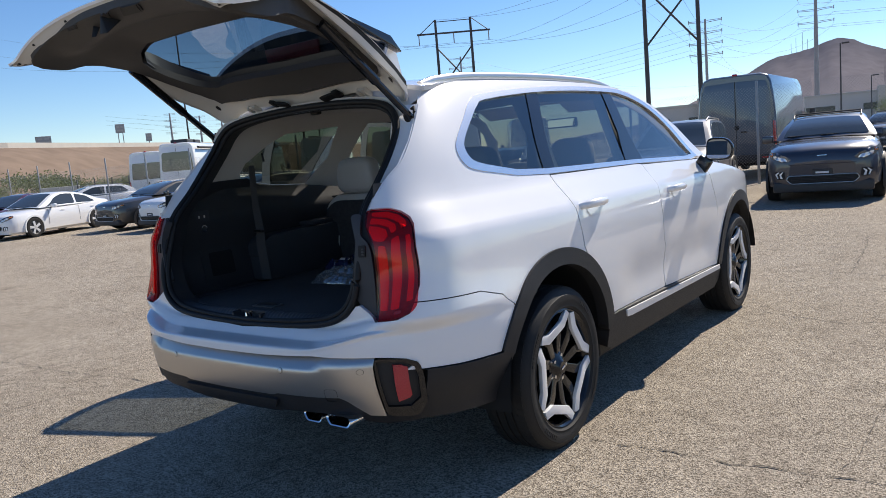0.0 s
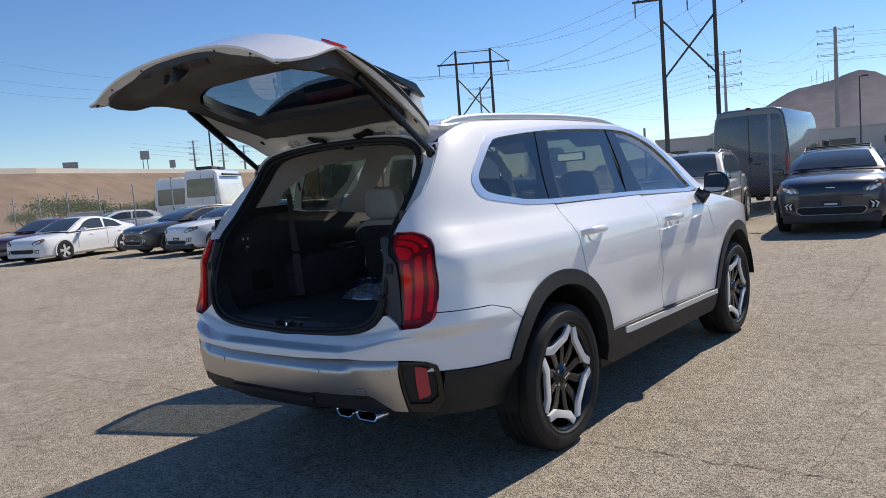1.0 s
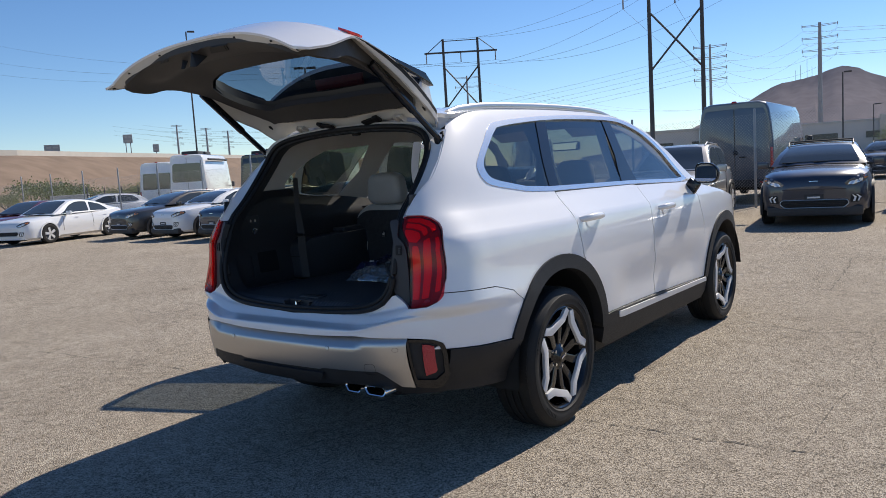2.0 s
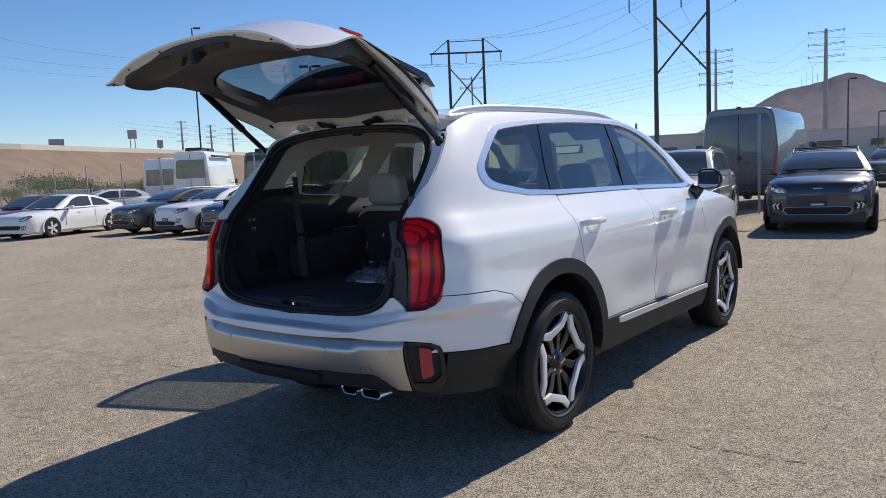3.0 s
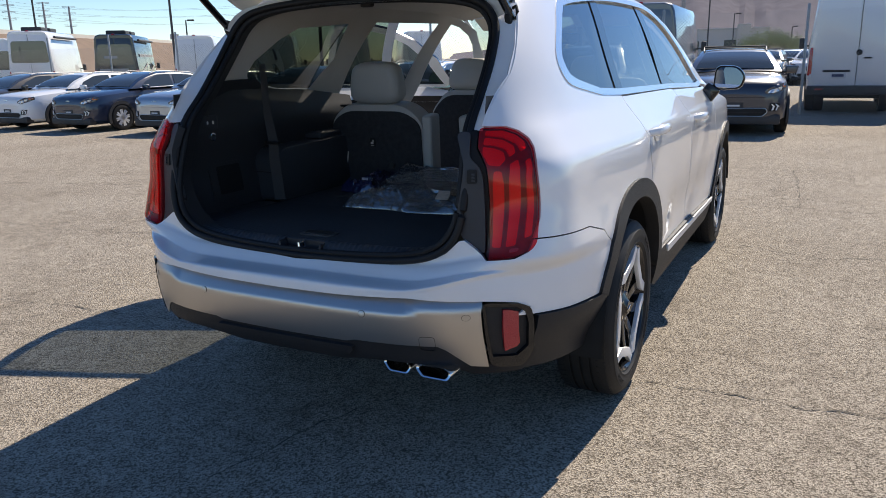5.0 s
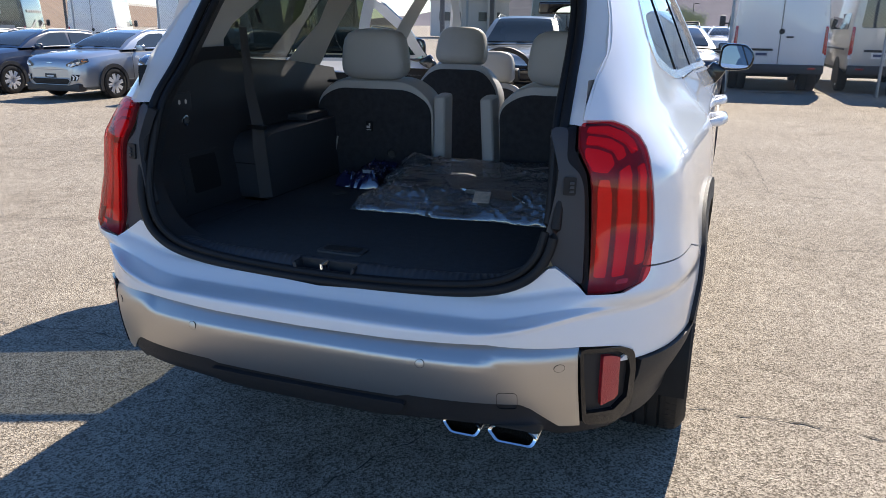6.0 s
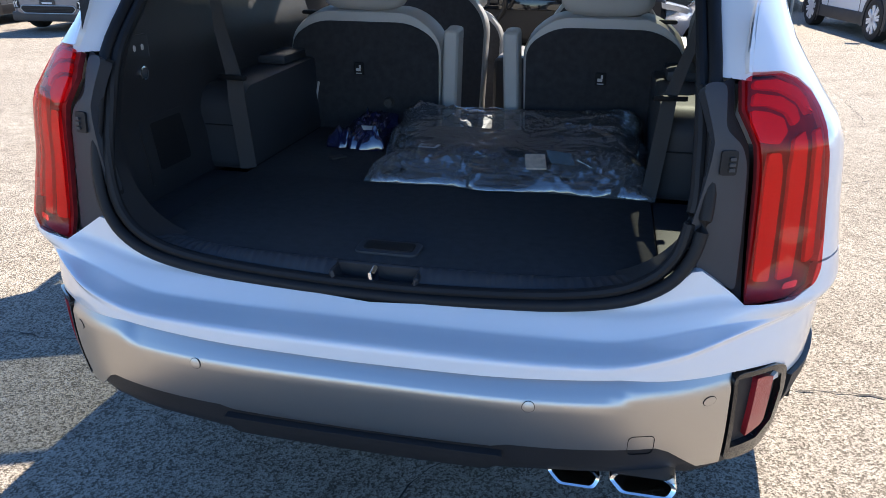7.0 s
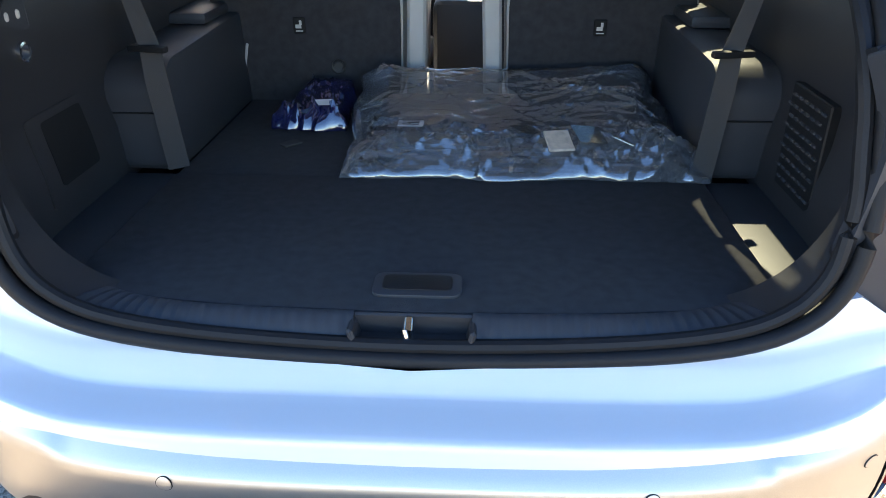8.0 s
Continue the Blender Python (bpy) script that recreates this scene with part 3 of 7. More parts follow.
    brace = rounded([(0.628, 0.848), (0.697, 0.812), (0.698, 0.93), (0.690, 1.055), (0.676, 1.092), (0.644, 1.118), (0.640, 1.20), (0.60, 1.20), (0.60, 0.90)], 0.016, 3)
    brace = xz(*brace)
    sheet("lamp_bracket", brace, skin, TRIM_SMOOTH, suv, step=0.03, thick=0.03, lift=-0.016, mirror=mirror, label="dark grey plastic panel beside the lamp")
    # the hole is not cut: a flat black patch gives its dark inside
    hole_loop = xz(*rounded([(0.640, 1.035), (0.670, 1.035), (0.670, 1.080), (0.640, 1.080)], 0.005, 2))
    slot = sheet("latch_hole_shade", hole_loop, skin, RUBBER, suv, step=0.02, thick=0.01, lift=-0.011, mirror=mirror)
    for dz in (0.0, 0.010, 0.020):
        sheet("latch_tooth", xz((0.655, 1.042 + dz), (0.665, 1.042 + dz), (0.665, 1.048 + dz), (0.655, 1.048 + dz)), skin, TRIM_SMOOTH, slot, step=0.02, thick=0.004, lift=-0.007, mirror=mirror)
    # reflector pod
    pod = [(0.709, 0.668), (0.80, 0.655), (0.828, 0.635), (0.836, 0.58), (0.832, 0.48), (0.80, 0.425), (0.722, 0.442)]
    sheet("reflector_pod", xz(*rounded(pod, 0.02, 3)), skin, GLOSS_BLACK, suv, step=0.03, thick=0.03, lift=0.006, mirror=mirror, holes=[xz((0.717, 0.655), (0.792, 0.645), (0.815, 0.622), (0.822, 0.58), (0.818, 0.50), (0.79, 0.470), (0.730, 0.478))])
    sheet("pod_inner", xz((0.712, 0.662), (0.80, 0.650), (0.824, 0.625), (0.830, 0.58), (0.826, 0.49), (0.79, 0.462), (0.722, 0.470)), skin, CLADDING, suv, step=0.03, thick=0.01, lift=-0.008, mirror=mirror)
    sheet("reflector", xz((0.762, 0.637), (0.780, 0.635), (0.799, 0.625), (0.799, 0.515), (0.792, 0.504), (0.762, 0.493)), skin, REFLECTOR, suv, step=0.025, thick=0.015, lift=0.004, mirror=mirror, label="small red rear reflector")


def del_tags(ob):
    for key in list(ob.keys()):
        del ob[key]


def scooped(q, z):
    """The side with the doors' shallow hollow below the middle and the swell over the wheels."""
    x, y, z = skin(q, z)
    hollow = 0.020 * math.exp(-(((z - 0.62) / 0.13) ** 2)) * ease(0.55, 0.95, y) * (1 - ease(2.05, 2.4, y))
    return (x - hollow, y, z)


GLASS_MID = glass("front_door_glass", (0.22, 0.235, 0.24))
CUP_SHADE = material("recess_shade", (0.74, 0.75, 0.78), 0.3, Coat_Weight=1.0)
for flip in (False, True):
    body_side(flip)


# bumper cover, one piece from side to side
def wide(pts):
    return pts + [(-q, z) for q, z in pts[::-1]]


def both(q, z):
    x, y, z = skin(abs(q), z)
    return (x if q >= 0 else -x, y, z)


cover = wide(xz((0.0, 0.744), (0.28, 0.756), (0.48, 0.775), (0.57, 0.805), (0.615, 0.85), (0.632, 0.853), (0.713, 0.798), (0.80, 0.807), (0.835, 0.826), (0.843, 0.862))
             + yz((-0.60, 0.848), (-0.475, 0.811), (-0.409, 0.762), *arc(0, WHEEL_Z, FLARE_R + 0.002, 136.5, 157, 5), (-0.714, 0.595), (-0.92, 0.611)) + xz((0.83, 0.64), (0.80, 0.66), (0.709, 0.672), (0.5, 0.686), (0.25, 0.677), (0.0, 0.674)))


def level(q, v):
    """A point of the rear skin by the height at which its tables are read."""
    z = v
    for _ in range(12):
        z += v - climb(q, z)
    return both(q, z)


sheet("bumper_cover", [(q, climb(q, z)) for q, z in resample(cover, 0.03)], level, PAINT_WHITE, suv, step=0.03, vstep=0.0025, thick=0.02)


def plate(q, z):
    """The silver bumper insert, its upper band leaning in."""
    x, y, z = both(q, z)
    edge = 0.645 - 0.02 * (1 - ease(0.48, 0.54, abs(x)))
    return (x, y + 0.5 * (math.sqrt((z - edge) ** 2 + 0.00004) + z - edge) * 0.75 + 0.02 * max(0.0, 0.53 - z), z)


silver = wide(xz((0.0, 0.671), (0.25, 0.674), (0.5, 0.683), (0.705, 0.669), (0.708, 0.60), (0.716, 0.440), (0.668, 0.447), (0.605, 0.508), (0.58, 0.522), (0.30, 0.523), (0.27, 0.515), (0.0, 0.512)))
sheet("bumper_insert", silver, plate, SATIN, suv, step=0.035, vstep=0.012, thick=0.02, lift=0.004, label="satin silver skid plate on the rear bumper")


def under(q, z):
    x, y, z = both(q, z)
    return (x, y + 0.55 * max(0.0, 0.47 - z) ** 1.1 + 0.003, z)


valance = wide(xz((0.0, 0.515), (0.27, 0.518), (0.30, 0.527), (0.58, 0.526), (0.605, 0.512), (0.668, 0.452), (0.725, 0.446), (0.835, 0.49), (0.83, 0.43), (0.78, 0.398), (0.66, 0.402), (0.60, 0.445), (0.40, 0.452), (0.28, 0.442), (0.22, 0.430), (0.0, 0.428)))
sheet("lower_valance", valance, under, CLADDING, suv, step=0.04, thick=0.05, lift=0.003, label="matt black lower bumper with raised ribs")
for x0, x1 in ((-0.27, 0.27),):
    rib = [(across(x, z), z) for x, z in rounded([(x0 - 0.03, 0.503), (x1 + 0.03, 0.503), (x1, 0.462), (x0, 0.462)], 0.02)]
    sheet("valance_rib", rib, under, CLADDING, suv, step=0.04, thick=0.03, lift=0.018)
for x, z in ((-0.667, 0.622), (-0.338, 0.619), (0.338, 0.619), (0.667, 0.622)):
    ring = [(across(x, z) + 0.0125 * math.cos(a) / 0.8, z + 0.0105 * math.sin(a)) for a in np.linspace(0, 2 * math.pi, 21)[:-1]]
    core = [(across(x, z) + 0.0113 * math.cos(a) / 0.8, z + 0.0095 * math.sin(a)) for a in np.linspace(0, 2 * math.pi, 21)[:-1]]
    socket = sheet("sensor_ring", ring, plate, RUBBER, suv, step=0.02, thick=0.002, lift=0.0048)
    sheet("parking_sensor", core, plate, SATIN, socket, step=0.02, thick=0.0015, lift=0.0054)
hook = rounded([(0.525, 0.507), (0.575, 0.507), (0.575, 0.557), (0.525, 0.557)], 0.012)
sheet("tow_cover", xz(*hook), plate, RUBBER, suv, step=0.02, thick=0.003, lift=0.0046, holes=[xz(*rounded([(0.5262, 0.5082), (0.5738, 0.5082), (0.5738, 0.5558), (0.5262, 0.5558)], 0.0115))])
# twin exhaust tips
for x, w in ((0.432, 0.055), (0.566, 0.068)):
    outer = rounded([(x - w, 0.438), (x - w + 0.010, 0.450), (x + w - 0.020, 0.450), (x + w, 0.436), (x + w - 0.012, 0.413), (x - w + 0.026, 0.413)], 0.009, 3)
    c = (x, 0.432)
    rings = []
    for s, y in ((1.0, -0.84), (1.0, -1.058), (0.97, -1.065), (0.84, -1.062), (0.80, -0.94)):
        rings.append([(c[0] + (u - c[0]) * s, y - 0.02 * (0.445 - v) / 0.06, c[1] + (v - c[1]) * (s if s > 0.9 else s - 0.06)) for u, v in outer])
    n = len(outer)
    tip = raw("exhaust_tip", sum(rings, []), [(k * n + i, k * n + (i + 1) % n, (k + 1) * n + (i + 1) % n, (k + 1) * n + i) for k in range(4) for i in range(n)], CHROME, suv, "polished twin exhaust outlet")
    raw("exhaust_bore", rings[4], [tuple(range(n))], RUBBER, tip, smooth=False)


# roof, rails, screen, bonnet, nose
def roof(u, y):
    """u from -1 to 1 across."""
    e = roof_edge(y)
    a = half_width(y, e)
    return (u * a, y, e + (0.055 - 0.03 * ease(1.3, 2.6, y)) * (1 - abs(u) ** 2.2))


sheet("roof_panel", [(-1, -0.44), (1, -0.44), (1, 1.62), (-1, 1.62)], roof, PAINT_WHITE, suv, step=0.08, thick=0.02)
sheet("windscreen", [(-0.97, 1.63), (0.97, 1.63), (0.99, 2.5), (-0.99, 2.5)], roof, GLASS_LIGHT, suv, step=0.1, thick=0.004, lift=-0.004, label="clear windscreen").visible_shadow = False


def bonnet(u, y):
    z = 1.135 - 0.085 * ((y - 2.5) / 1.2) ** 2
    a = 0.86 * max(0.05, 1 - max(0, (y - 2.5) / 1.32) ** 5) ** 0.4
    return (u * a, y, z - 0.07 * abs(u) ** 3)


sheet("bonnet", [(-1, 2.46), (1, 2.46), (1, 3.68), (-1, 3.68)], bonnet, PAINT_WHITE, suv, step=0.1, thick=0.03)
part("front_bumper", block((1.62, 0.28, 0.62), (0, 3.62, 0.62), 0.08, 3), PAINT_WHITE, suv)
part("grille", block((1.3, 0.05, 0.34), (0, 3.765, 0.78), 0.03, 2), GLOSS_BLACK, suv)
for s in (-1, 1):
    rail = [(s * (lerp_table(HALF, roof_edge(y)) - 0.07), y, roof_edge(y) + dz) for y, dz in
            [(-0.36, 0.0), (-0.26, 0.014), (-0.1, 0.022)] + [(y, 0.026) for y in np.linspace(0.05, 1.35, 9)] + [(1.5, 0.02), (1.62, 0.008), (1.7, -0.01)]]
    tube("roof_rail", rail, 0.017, SATIN, suv, "satin silver roof rail", flat=1.3)
    # door mirror: arm, shell, glass
    m = thing("door_mirror", "", "")
    del_tags(m)
    m.parent = suv
    part("mirror_arm", block((0.10, 0.05, 0.10), (s * 0.93, 2.235, 1.165), 0.02, 2, (0, s * 35, 0)), GLOSS_BLACK, m)
    shell = rounded([(0.945, 1.19), (0.955, 1.34), (1.10, 1.335), (1.155, 1.27), (1.13, 1.185), (1.0, 1.175)], 0.05, 5)
    bm = prism([(s * u, v) for u, v in shell], 0.10, "y", 2.205, 0.018)
    for v in bm.verts:
        k = ease(2.21, 2.31, v.co.y)
        v.co.y += -0.20 * (s * v.co.x - 1.05) * (1 - k)
        v.co.x += (s * 1.05 - v.co.x) * 0.32 * k
        v.co.z += (1.26 - v.co.z) * 0.32 * k
    part("mirror_shell", bm, GLOSS_BLACK, m, "gloss black mirror shell")
    pane = prism([(s * (1.05 + (u - 1.05) * 0.86), 1.26 + (v - 1.26) * 0.82) for u, v in shell], 0.006, "y", 2.195)
    for v in pane.verts:
        v.co.y += -0.20 * (s * v.co.x - 1.05) + 0.05 * (v.co.z - 1.26)
    part("mirror_glass", pane, MIRROR_GLASS, m, "mirror glass")


# ---- wheels: tyre, barrel, spokes and machined brackets ----
def wheel(at, turn, steer=0.0):
    """A wheel whose outer face looks along +x before it is turned."""
    w = new("wheel")
    w.parent = suv
    w.matrix_world = pose(*at, 0, 0, turn) @ pose(0, 0, 0, steer)
    prof = [(0.262, -0.235), (0.30, -0.245), (0.345, -0.24), (0.366, -0.225), (0.374, -0.20)]
    for g in (-0.165, -0.125, -0.085):
        prof += [(0.3765, g - 0.020), (0.3765, g - 0.005), (0.369, g - 0.004), (0.369, g + 0.004), (0.3765, g + 0.005)]
    prof += [(0.3755, -0.045), (0.371, -0.03), (0.366, -0.022), (0.352, -0.008), (0.340, -0.004), (0.336, 0.0005), (0.320, 0.002), (0.304, 0.0), (0.292, -0.004), (0.284, -0.002), (0.278, -0.008), (0.272, -0.014)]
    tyre = part("tyre", lathe(prof, "x", 96), TYRE, w, "black road tyre with grooved tread")
    # tread sipes and raised side blocks
    verts, faces = [], []
    for k in range(72):
        a = 2 * math.pi * k / 72
        for x0, x1, slew in ((-0.062, -0.028, 0.03), (-0.222, -0.19, -0.03)):
            base = len(verts)
            for r in (0.3765, 0.3785):
                for x, da in ((x0, 0.0), (x1, slew), (x1, slew + 0.055), (x0, 0.055)):
                    rr = r - (0.006 if x in (-0.028, -0.222) else 0)
                    verts.append((x, rr * math.cos(a + da), rr * math.sin(a + da)))
            faces += [(base + 4, base + 5, base + 6, base + 7), (base, base + 1, base + 5, base + 4), (base + 1, base + 2, base + 6, base + 5), (base + 2, base + 3, base + 7, base + 6), (base + 3, base, base + 4, base + 7)]
    tagged(raw("tread", verts, faces, TYRE, tyre, smooth=False), kind="stuff")
    # raised sidewall marks, as plain bars
    verts, faces = [], []
    for start, count in ((20, 7), (120, 9), (205, 7), (300, 9)):
        for k in range(count):
            a0 = radians(start + 3.2 * k)
            base = len(verts)
            for d in (0.0015, 0.0035):
                for r, da in ((0.308, 0), (0.326, 0), (0.326, 0.032), (0.308, 0.032)):
                    verts.append((d, r * math.cos(a0 + da), r * math.sin(a0 + da)))
            faces += [(base + 4, base + 5, base + 6, base + 7), (base, base + 1, base + 5, base + 4), (base + 1, base + 2, base + 6, base + 5), (base + 2, base + 3, base + 7, base + 6), (base + 3, base, base + 4, base + 7)]
    tagged(raw("sidewall_lettering", verts, faces, TYRE, tyre, smooth=False), kind="stuff")
    rim = part("rim", lathe([(0.262, -0.22), (0.240, -0.20), (0.232, -0.12), (0.246, -0.05), (0.258, -0.018), (0.268, -0.010), (0.275, -0.014), (0.272, -0.03)], "x", 72), GLOSS_BLACK, w)
    part("brake_disc", lathe([(0.0, -0.125), (0.165, -0.125), (0.165, -0.14), (0.0, -0.14)], "x", 40), DISC_SHADED, w)
    part("rim_back", lathe([(0.0, -0.16), (0.236, -0.16)], "x", 40), RUBBER, w)
    hub = part("hub", lathe([(0.0, -0.02), (0.028, -0.021), (0.033, -0.026), (0.05, -0.034), (0.078, -0.05), (0.078, -0.10)], "x", 32), GLOSS_BLACK, w)
    part("hub_badge", block((0.003, 0.034, 0.009), (-0.0185, 0, 0), 0.001, 1), CHROME, hub)
    for k in range(5):
        a = 90 + 72 * k
        rot = pose(0, 0, 0, a - 90)
        lug = lathe([(0.0, -0.034), (0.009, -0.035), (0.010, -0.055)], "x", 10)
        bmesh.ops.transform(lug, matrix=rot @ pose(0, 0.034, 0.046), verts=lug.verts)
        part("wheel_nut", lug, CHROME, hub)
        for s in (-1, 1):  # the twin blades of a spoke
            loop = [(s * 0.004, 0.05), (s * 0.044, 0.052), (s * 0.074, 0.15), (s * 0.138, 0.212), (s * 0.112, 0.236), (s * 0.058, 0.205), (s * 0.022, 0.14)]
            bm = prism(loop, 0.035, "x", -0.078, 0.006)
            for v in bm.verts:
                v.co.x += 0.018 * ease(0.05, 0.22, v.co.z)
            bmesh.ops.transform(bm, matrix=rot, verts=bm.verts)
            part("spoke", bm, GLOSS_BLACK, rim)
        # machined bracket hugging the spoke's foot at the rim
        outer = [(-0.143, 0.206), (-0.078, 0.171), (0.078, 0.171), (0.143, 0.206), (0.122, 0.237), (0.060, 0.211), (-0.060, 0.211), (-0.122, 0.237)]
        bm = prism(outer, 0.018, "x", -0.030, 0.0022)
        bmesh.ops.transform(bm, matrix=rot @ pose(0, 0, 0), verts=bm.verts)
        part("silver_bracket", bm, SILVER_RIM, rim, "machined silver spoke bracket")
    return w


TRACK = 0.972
wheel((TRACK, 0, WHEEL_Z), 0, 17)
wheel((TRACK - 0.005, FRONT_Y, WHEEL_Z), 0, 12)
wheel((-TRACK, 0, WHEEL_Z), 180, 5)
wheel((-TRACK + 0.005, FRONT_Y, WHEEL_Z), 180, 60)
# wheel wells and underbody
for cy in (0.0, FRONT_Y):
    for s in (-1, 1):
        bm = bmesh.new()
        pts = arc(cy, WHEEL_Z, ARCH_R + 0.012, 186, 6, 24)
        rows = [[bm.verts.new((s * x, y, z)) for y, z in pts] for x in (0.965, 0.62)]
        for i in range(len(pts) - 1):
            bm.faces.new((rows[0][i], rows[0][i + 1], rows[1][i + 1], rows[1][i]))
        bm.faces.new(rows[1])
        part("wheel_well", bm, RUBBER, suv)
part("underbody", block((1.78, 1.9, 0.14), (0, 1.45, 0.32), 0.03, 1), RUBBER, suv)
part("rear_underbody", block((1.16, 0.5, 0.14), (0, -0.66, 0.43), 0.03, 1), RUBBER, suv)
part("axle_beam", block((1.3, 0.16, 0.12), (0, 0.05, 0.33), 0.03, 1), RUBBER, suv)
part("silencer", block((0.7, 0.3, 0.16), (0.1, -0.58, 0.36), 0.06, 3), RUBBER, suv)


# ---- the tailgate, built shut and swung up about its hinge ----
gate = new("tailgate")
gate.parent = suv
OPEN = Matrix.Translation((0, -0.45, 1.70)) @ Matrix.Rotation(radians(-70.5), 4, "X") @ Matrix.Translation((0, 0.45, -1.70))


def gate_skin(q, z):
    x, y, _ = both(q, max(z, 0.80))
    return (x, y - 0.110 * (1 - ease(1.04, 1.22, z)) * max(0.0, 1 - (abs(x) / 0.72) ** 2.5), z)


def gsheet(name, half, mat, label="", fn=gate_skin, **kw):
    ob = sheet(name, wide(xz(*half)), fn, mat, gate, label=label, **kw)
    ob.matrix_world = OPEN
    return ob


GLASS_EDGE = [(0.0, 1.185), (0.40, 1.192), (0.515, 1.225), (0.565, 1.30), (0.572, 1.40), (0.545, 1.53), (0.51, 1.605), (0.0, 1.632)]
SHELL = [(0.0, 0.870), (0.2, 0.865), (0.35, 0.850), (0.5, 0.828), (0.6, 0.812), (0.69, 0.798), (0.706, 0.93), (0.697, 1.06), (0.68, 1.115), (0.66, 1.15), (0.655, 1.205), (0.664, 1.30), (0.678, 1.36), (0.66, 1.45), (0.625, 1.55), (0.602, 1.615), (0.565, 1.652), (0.0, 1.675)]
gsheet("outer_shell", SHELL, PAINT_WHITE, step=0.04, thick=0.010, holes=[wide(xz(*GLASS_EDGE))])
gsheet("rear_window", GLASS_EDGE, GLASS_GATE, "dark tinted tailgate window", step=0.07, thick=0.004, lift=-0.004)
flange_out = [(x * 0.985, z + (0.012 if z < 1.2 else -0.008)) for x, z in SHELL]
TRIM_EDGE = [(0.0, 0.886), (0.2, 0.881), (0.36, 0.867), (0.50, 0.850), (0.585, 0.846), (0.632, 0.862), (0.655, 0.905), (0.655, 1.00), (0.640, 1.08), (0.616, 1.16), (0.596, 1.28), (0.590, 1.40), (0.572, 1.50), (0.548, 1.57), (0.505, 1.612), (0.40, 1.628), (0.0, 1.640)]
TRIM_HOLE = [(0.0, 1.205), (0.30, 1.212), (0.42, 1.230), (0.49, 1.268), (0.525, 1.33), (0.532, 1.38), (0.526, 1.44), (0.505, 1.50), (0.47, 1.545), (0.43, 1.566), (0.0, 1.578)]
TRIM_DEPTH = [(0.84, -0.010), (0.885, -0.004), (0.93, 0.030), (0.965, 0.058), (1.00, 0.064), (1.10, 0.056), (1.40, 0.052), (1.50, 0.040), (1.57, 0.030), (1.61, 0.050), (1.65, 0.095)]
TRIM_DEPTH_SIDE = [(0.84, -0.006), (0.90, 0.010), (0.96, 0.034), (1.04, 0.052), (1.40, 0.052), (1.50, 0.040), (1.57, 0.030), (1.61, 0.050), (1.65, 0.095)]
FRAME_DEPTH = [(0.84, 0.0), (1.16, 0.0), (1.28, 0.040), (1.40, 0.074), (1.50, 0.074), (1.60, 0.066), (1.64, 0.110), (1.67, 0.138)]


def gate_trim(q, z):
    x, y, z = gate_skin(q, z)
    k = ease(0.42, 0.58, abs(x))
    depth = (1 - k) * lerp_table(TRIM_DEPTH, z) + k * lerp_table(TRIM_DEPTH_SIDE, z)
    return (x, y + depth - 0.036 * (1 - ease(0.30, 0.54, abs(x))) * math.exp(-((z - 1.20) / 0.11) ** 2), z)


def gate_frame(q, z):
    x, y, z = gate_skin(q, z)
    return (x, y + lerp_table(FRAME_DEPTH, z), z)


gsheet("inner_frame", flange_out, FLANGE, "white painted inner frame", fn=gate_frame, step=0.03, thick=-0.006, lift=-0.012, holes=[wide(xz(*TRIM_EDGE))])
gsheet("inner_trim", TRIM_EDGE, GATE_TRIM, "warm grey moulded inner trim", fn=gate_trim, step=0.03, thick=-0.034, lift=-0.052, holes=[wide(xz(*TRIM_HOLE))])
# the trim's outer wall down to the painted frame
edge = [(q, z) for q, z in resample(wide(xz(*TRIM_EDGE)), 0.03)]
n = len(edge)
rim = [Vector(gate_trim(q, z)) + Vector((0, 0.048, 0)) for q, z in edge]
foot = [Vector(gate_frame(q, z)) + Vector((0, 0.012, 0)) for q, z in edge]
foot = [f if f.y < r.y else r - Vector((0, 0.01, 0)) for f, r in zip(foot, rim)]
raw("trim_wall", rim + foot, [(i, (i + 1) % n, n + (i + 1) % n, n + i) for i in range(n)], GATE_TRIM, gate).matrix_world = OPEN
# the deep wall of the window hole, from the trim down to the glass
hole = [p for p in resample(wide(xz(*TRIM_HOLE)), 0.03)]
rim = [Vector(gate_trim(q, z)) + Vector((0, 0.05, 0)) for q, z in hole]
foot = [Vector(gate_skin(q * 1.035, z + (-0.012 if z < 1.35 else 0.012))) + Vector((0, 0.008, 0)) for q, z in hole]
n = len(rim)
raw("trim_reveal", rim + foot, [(i, (i + 1) % n, n + (i + 1) % n, n + i) for i in range(n)], TRIM_SMOOTH, gate, "dark wall round the window").matrix_world = OPEN
# sides of the painted frame, with the rubber strip along their outer edge
for flip in (-1, 1):
    side_out = SHELL[9:17]
    rows = []
    for x, z in side_out:
        a, b = Vector(gate_skin(across(x, z), z)) + Vector((0, 0.004, 0)), Vector(gate_frame(across(x * 0.985, z - 0.004), z - 0.004)) + Vector((0, 0.014, 0))
        rows.append([Vector((flip * p.x, p.y, p.z)) for p in (a, a.lerp(b, 0.4), b)])
    n = len(rows)
    for name, k, mat in (("side_seal", 0, RUBBER), ("frame_side", 1, FLANGE)):
        raw(name, [r[k] for r in rows] + [r[k + 1] for r in rows], [(i, n + i, n + i + 1, i + 1)[::flip] for i in range(n - 1)], mat, gate).matrix_world = OPEN
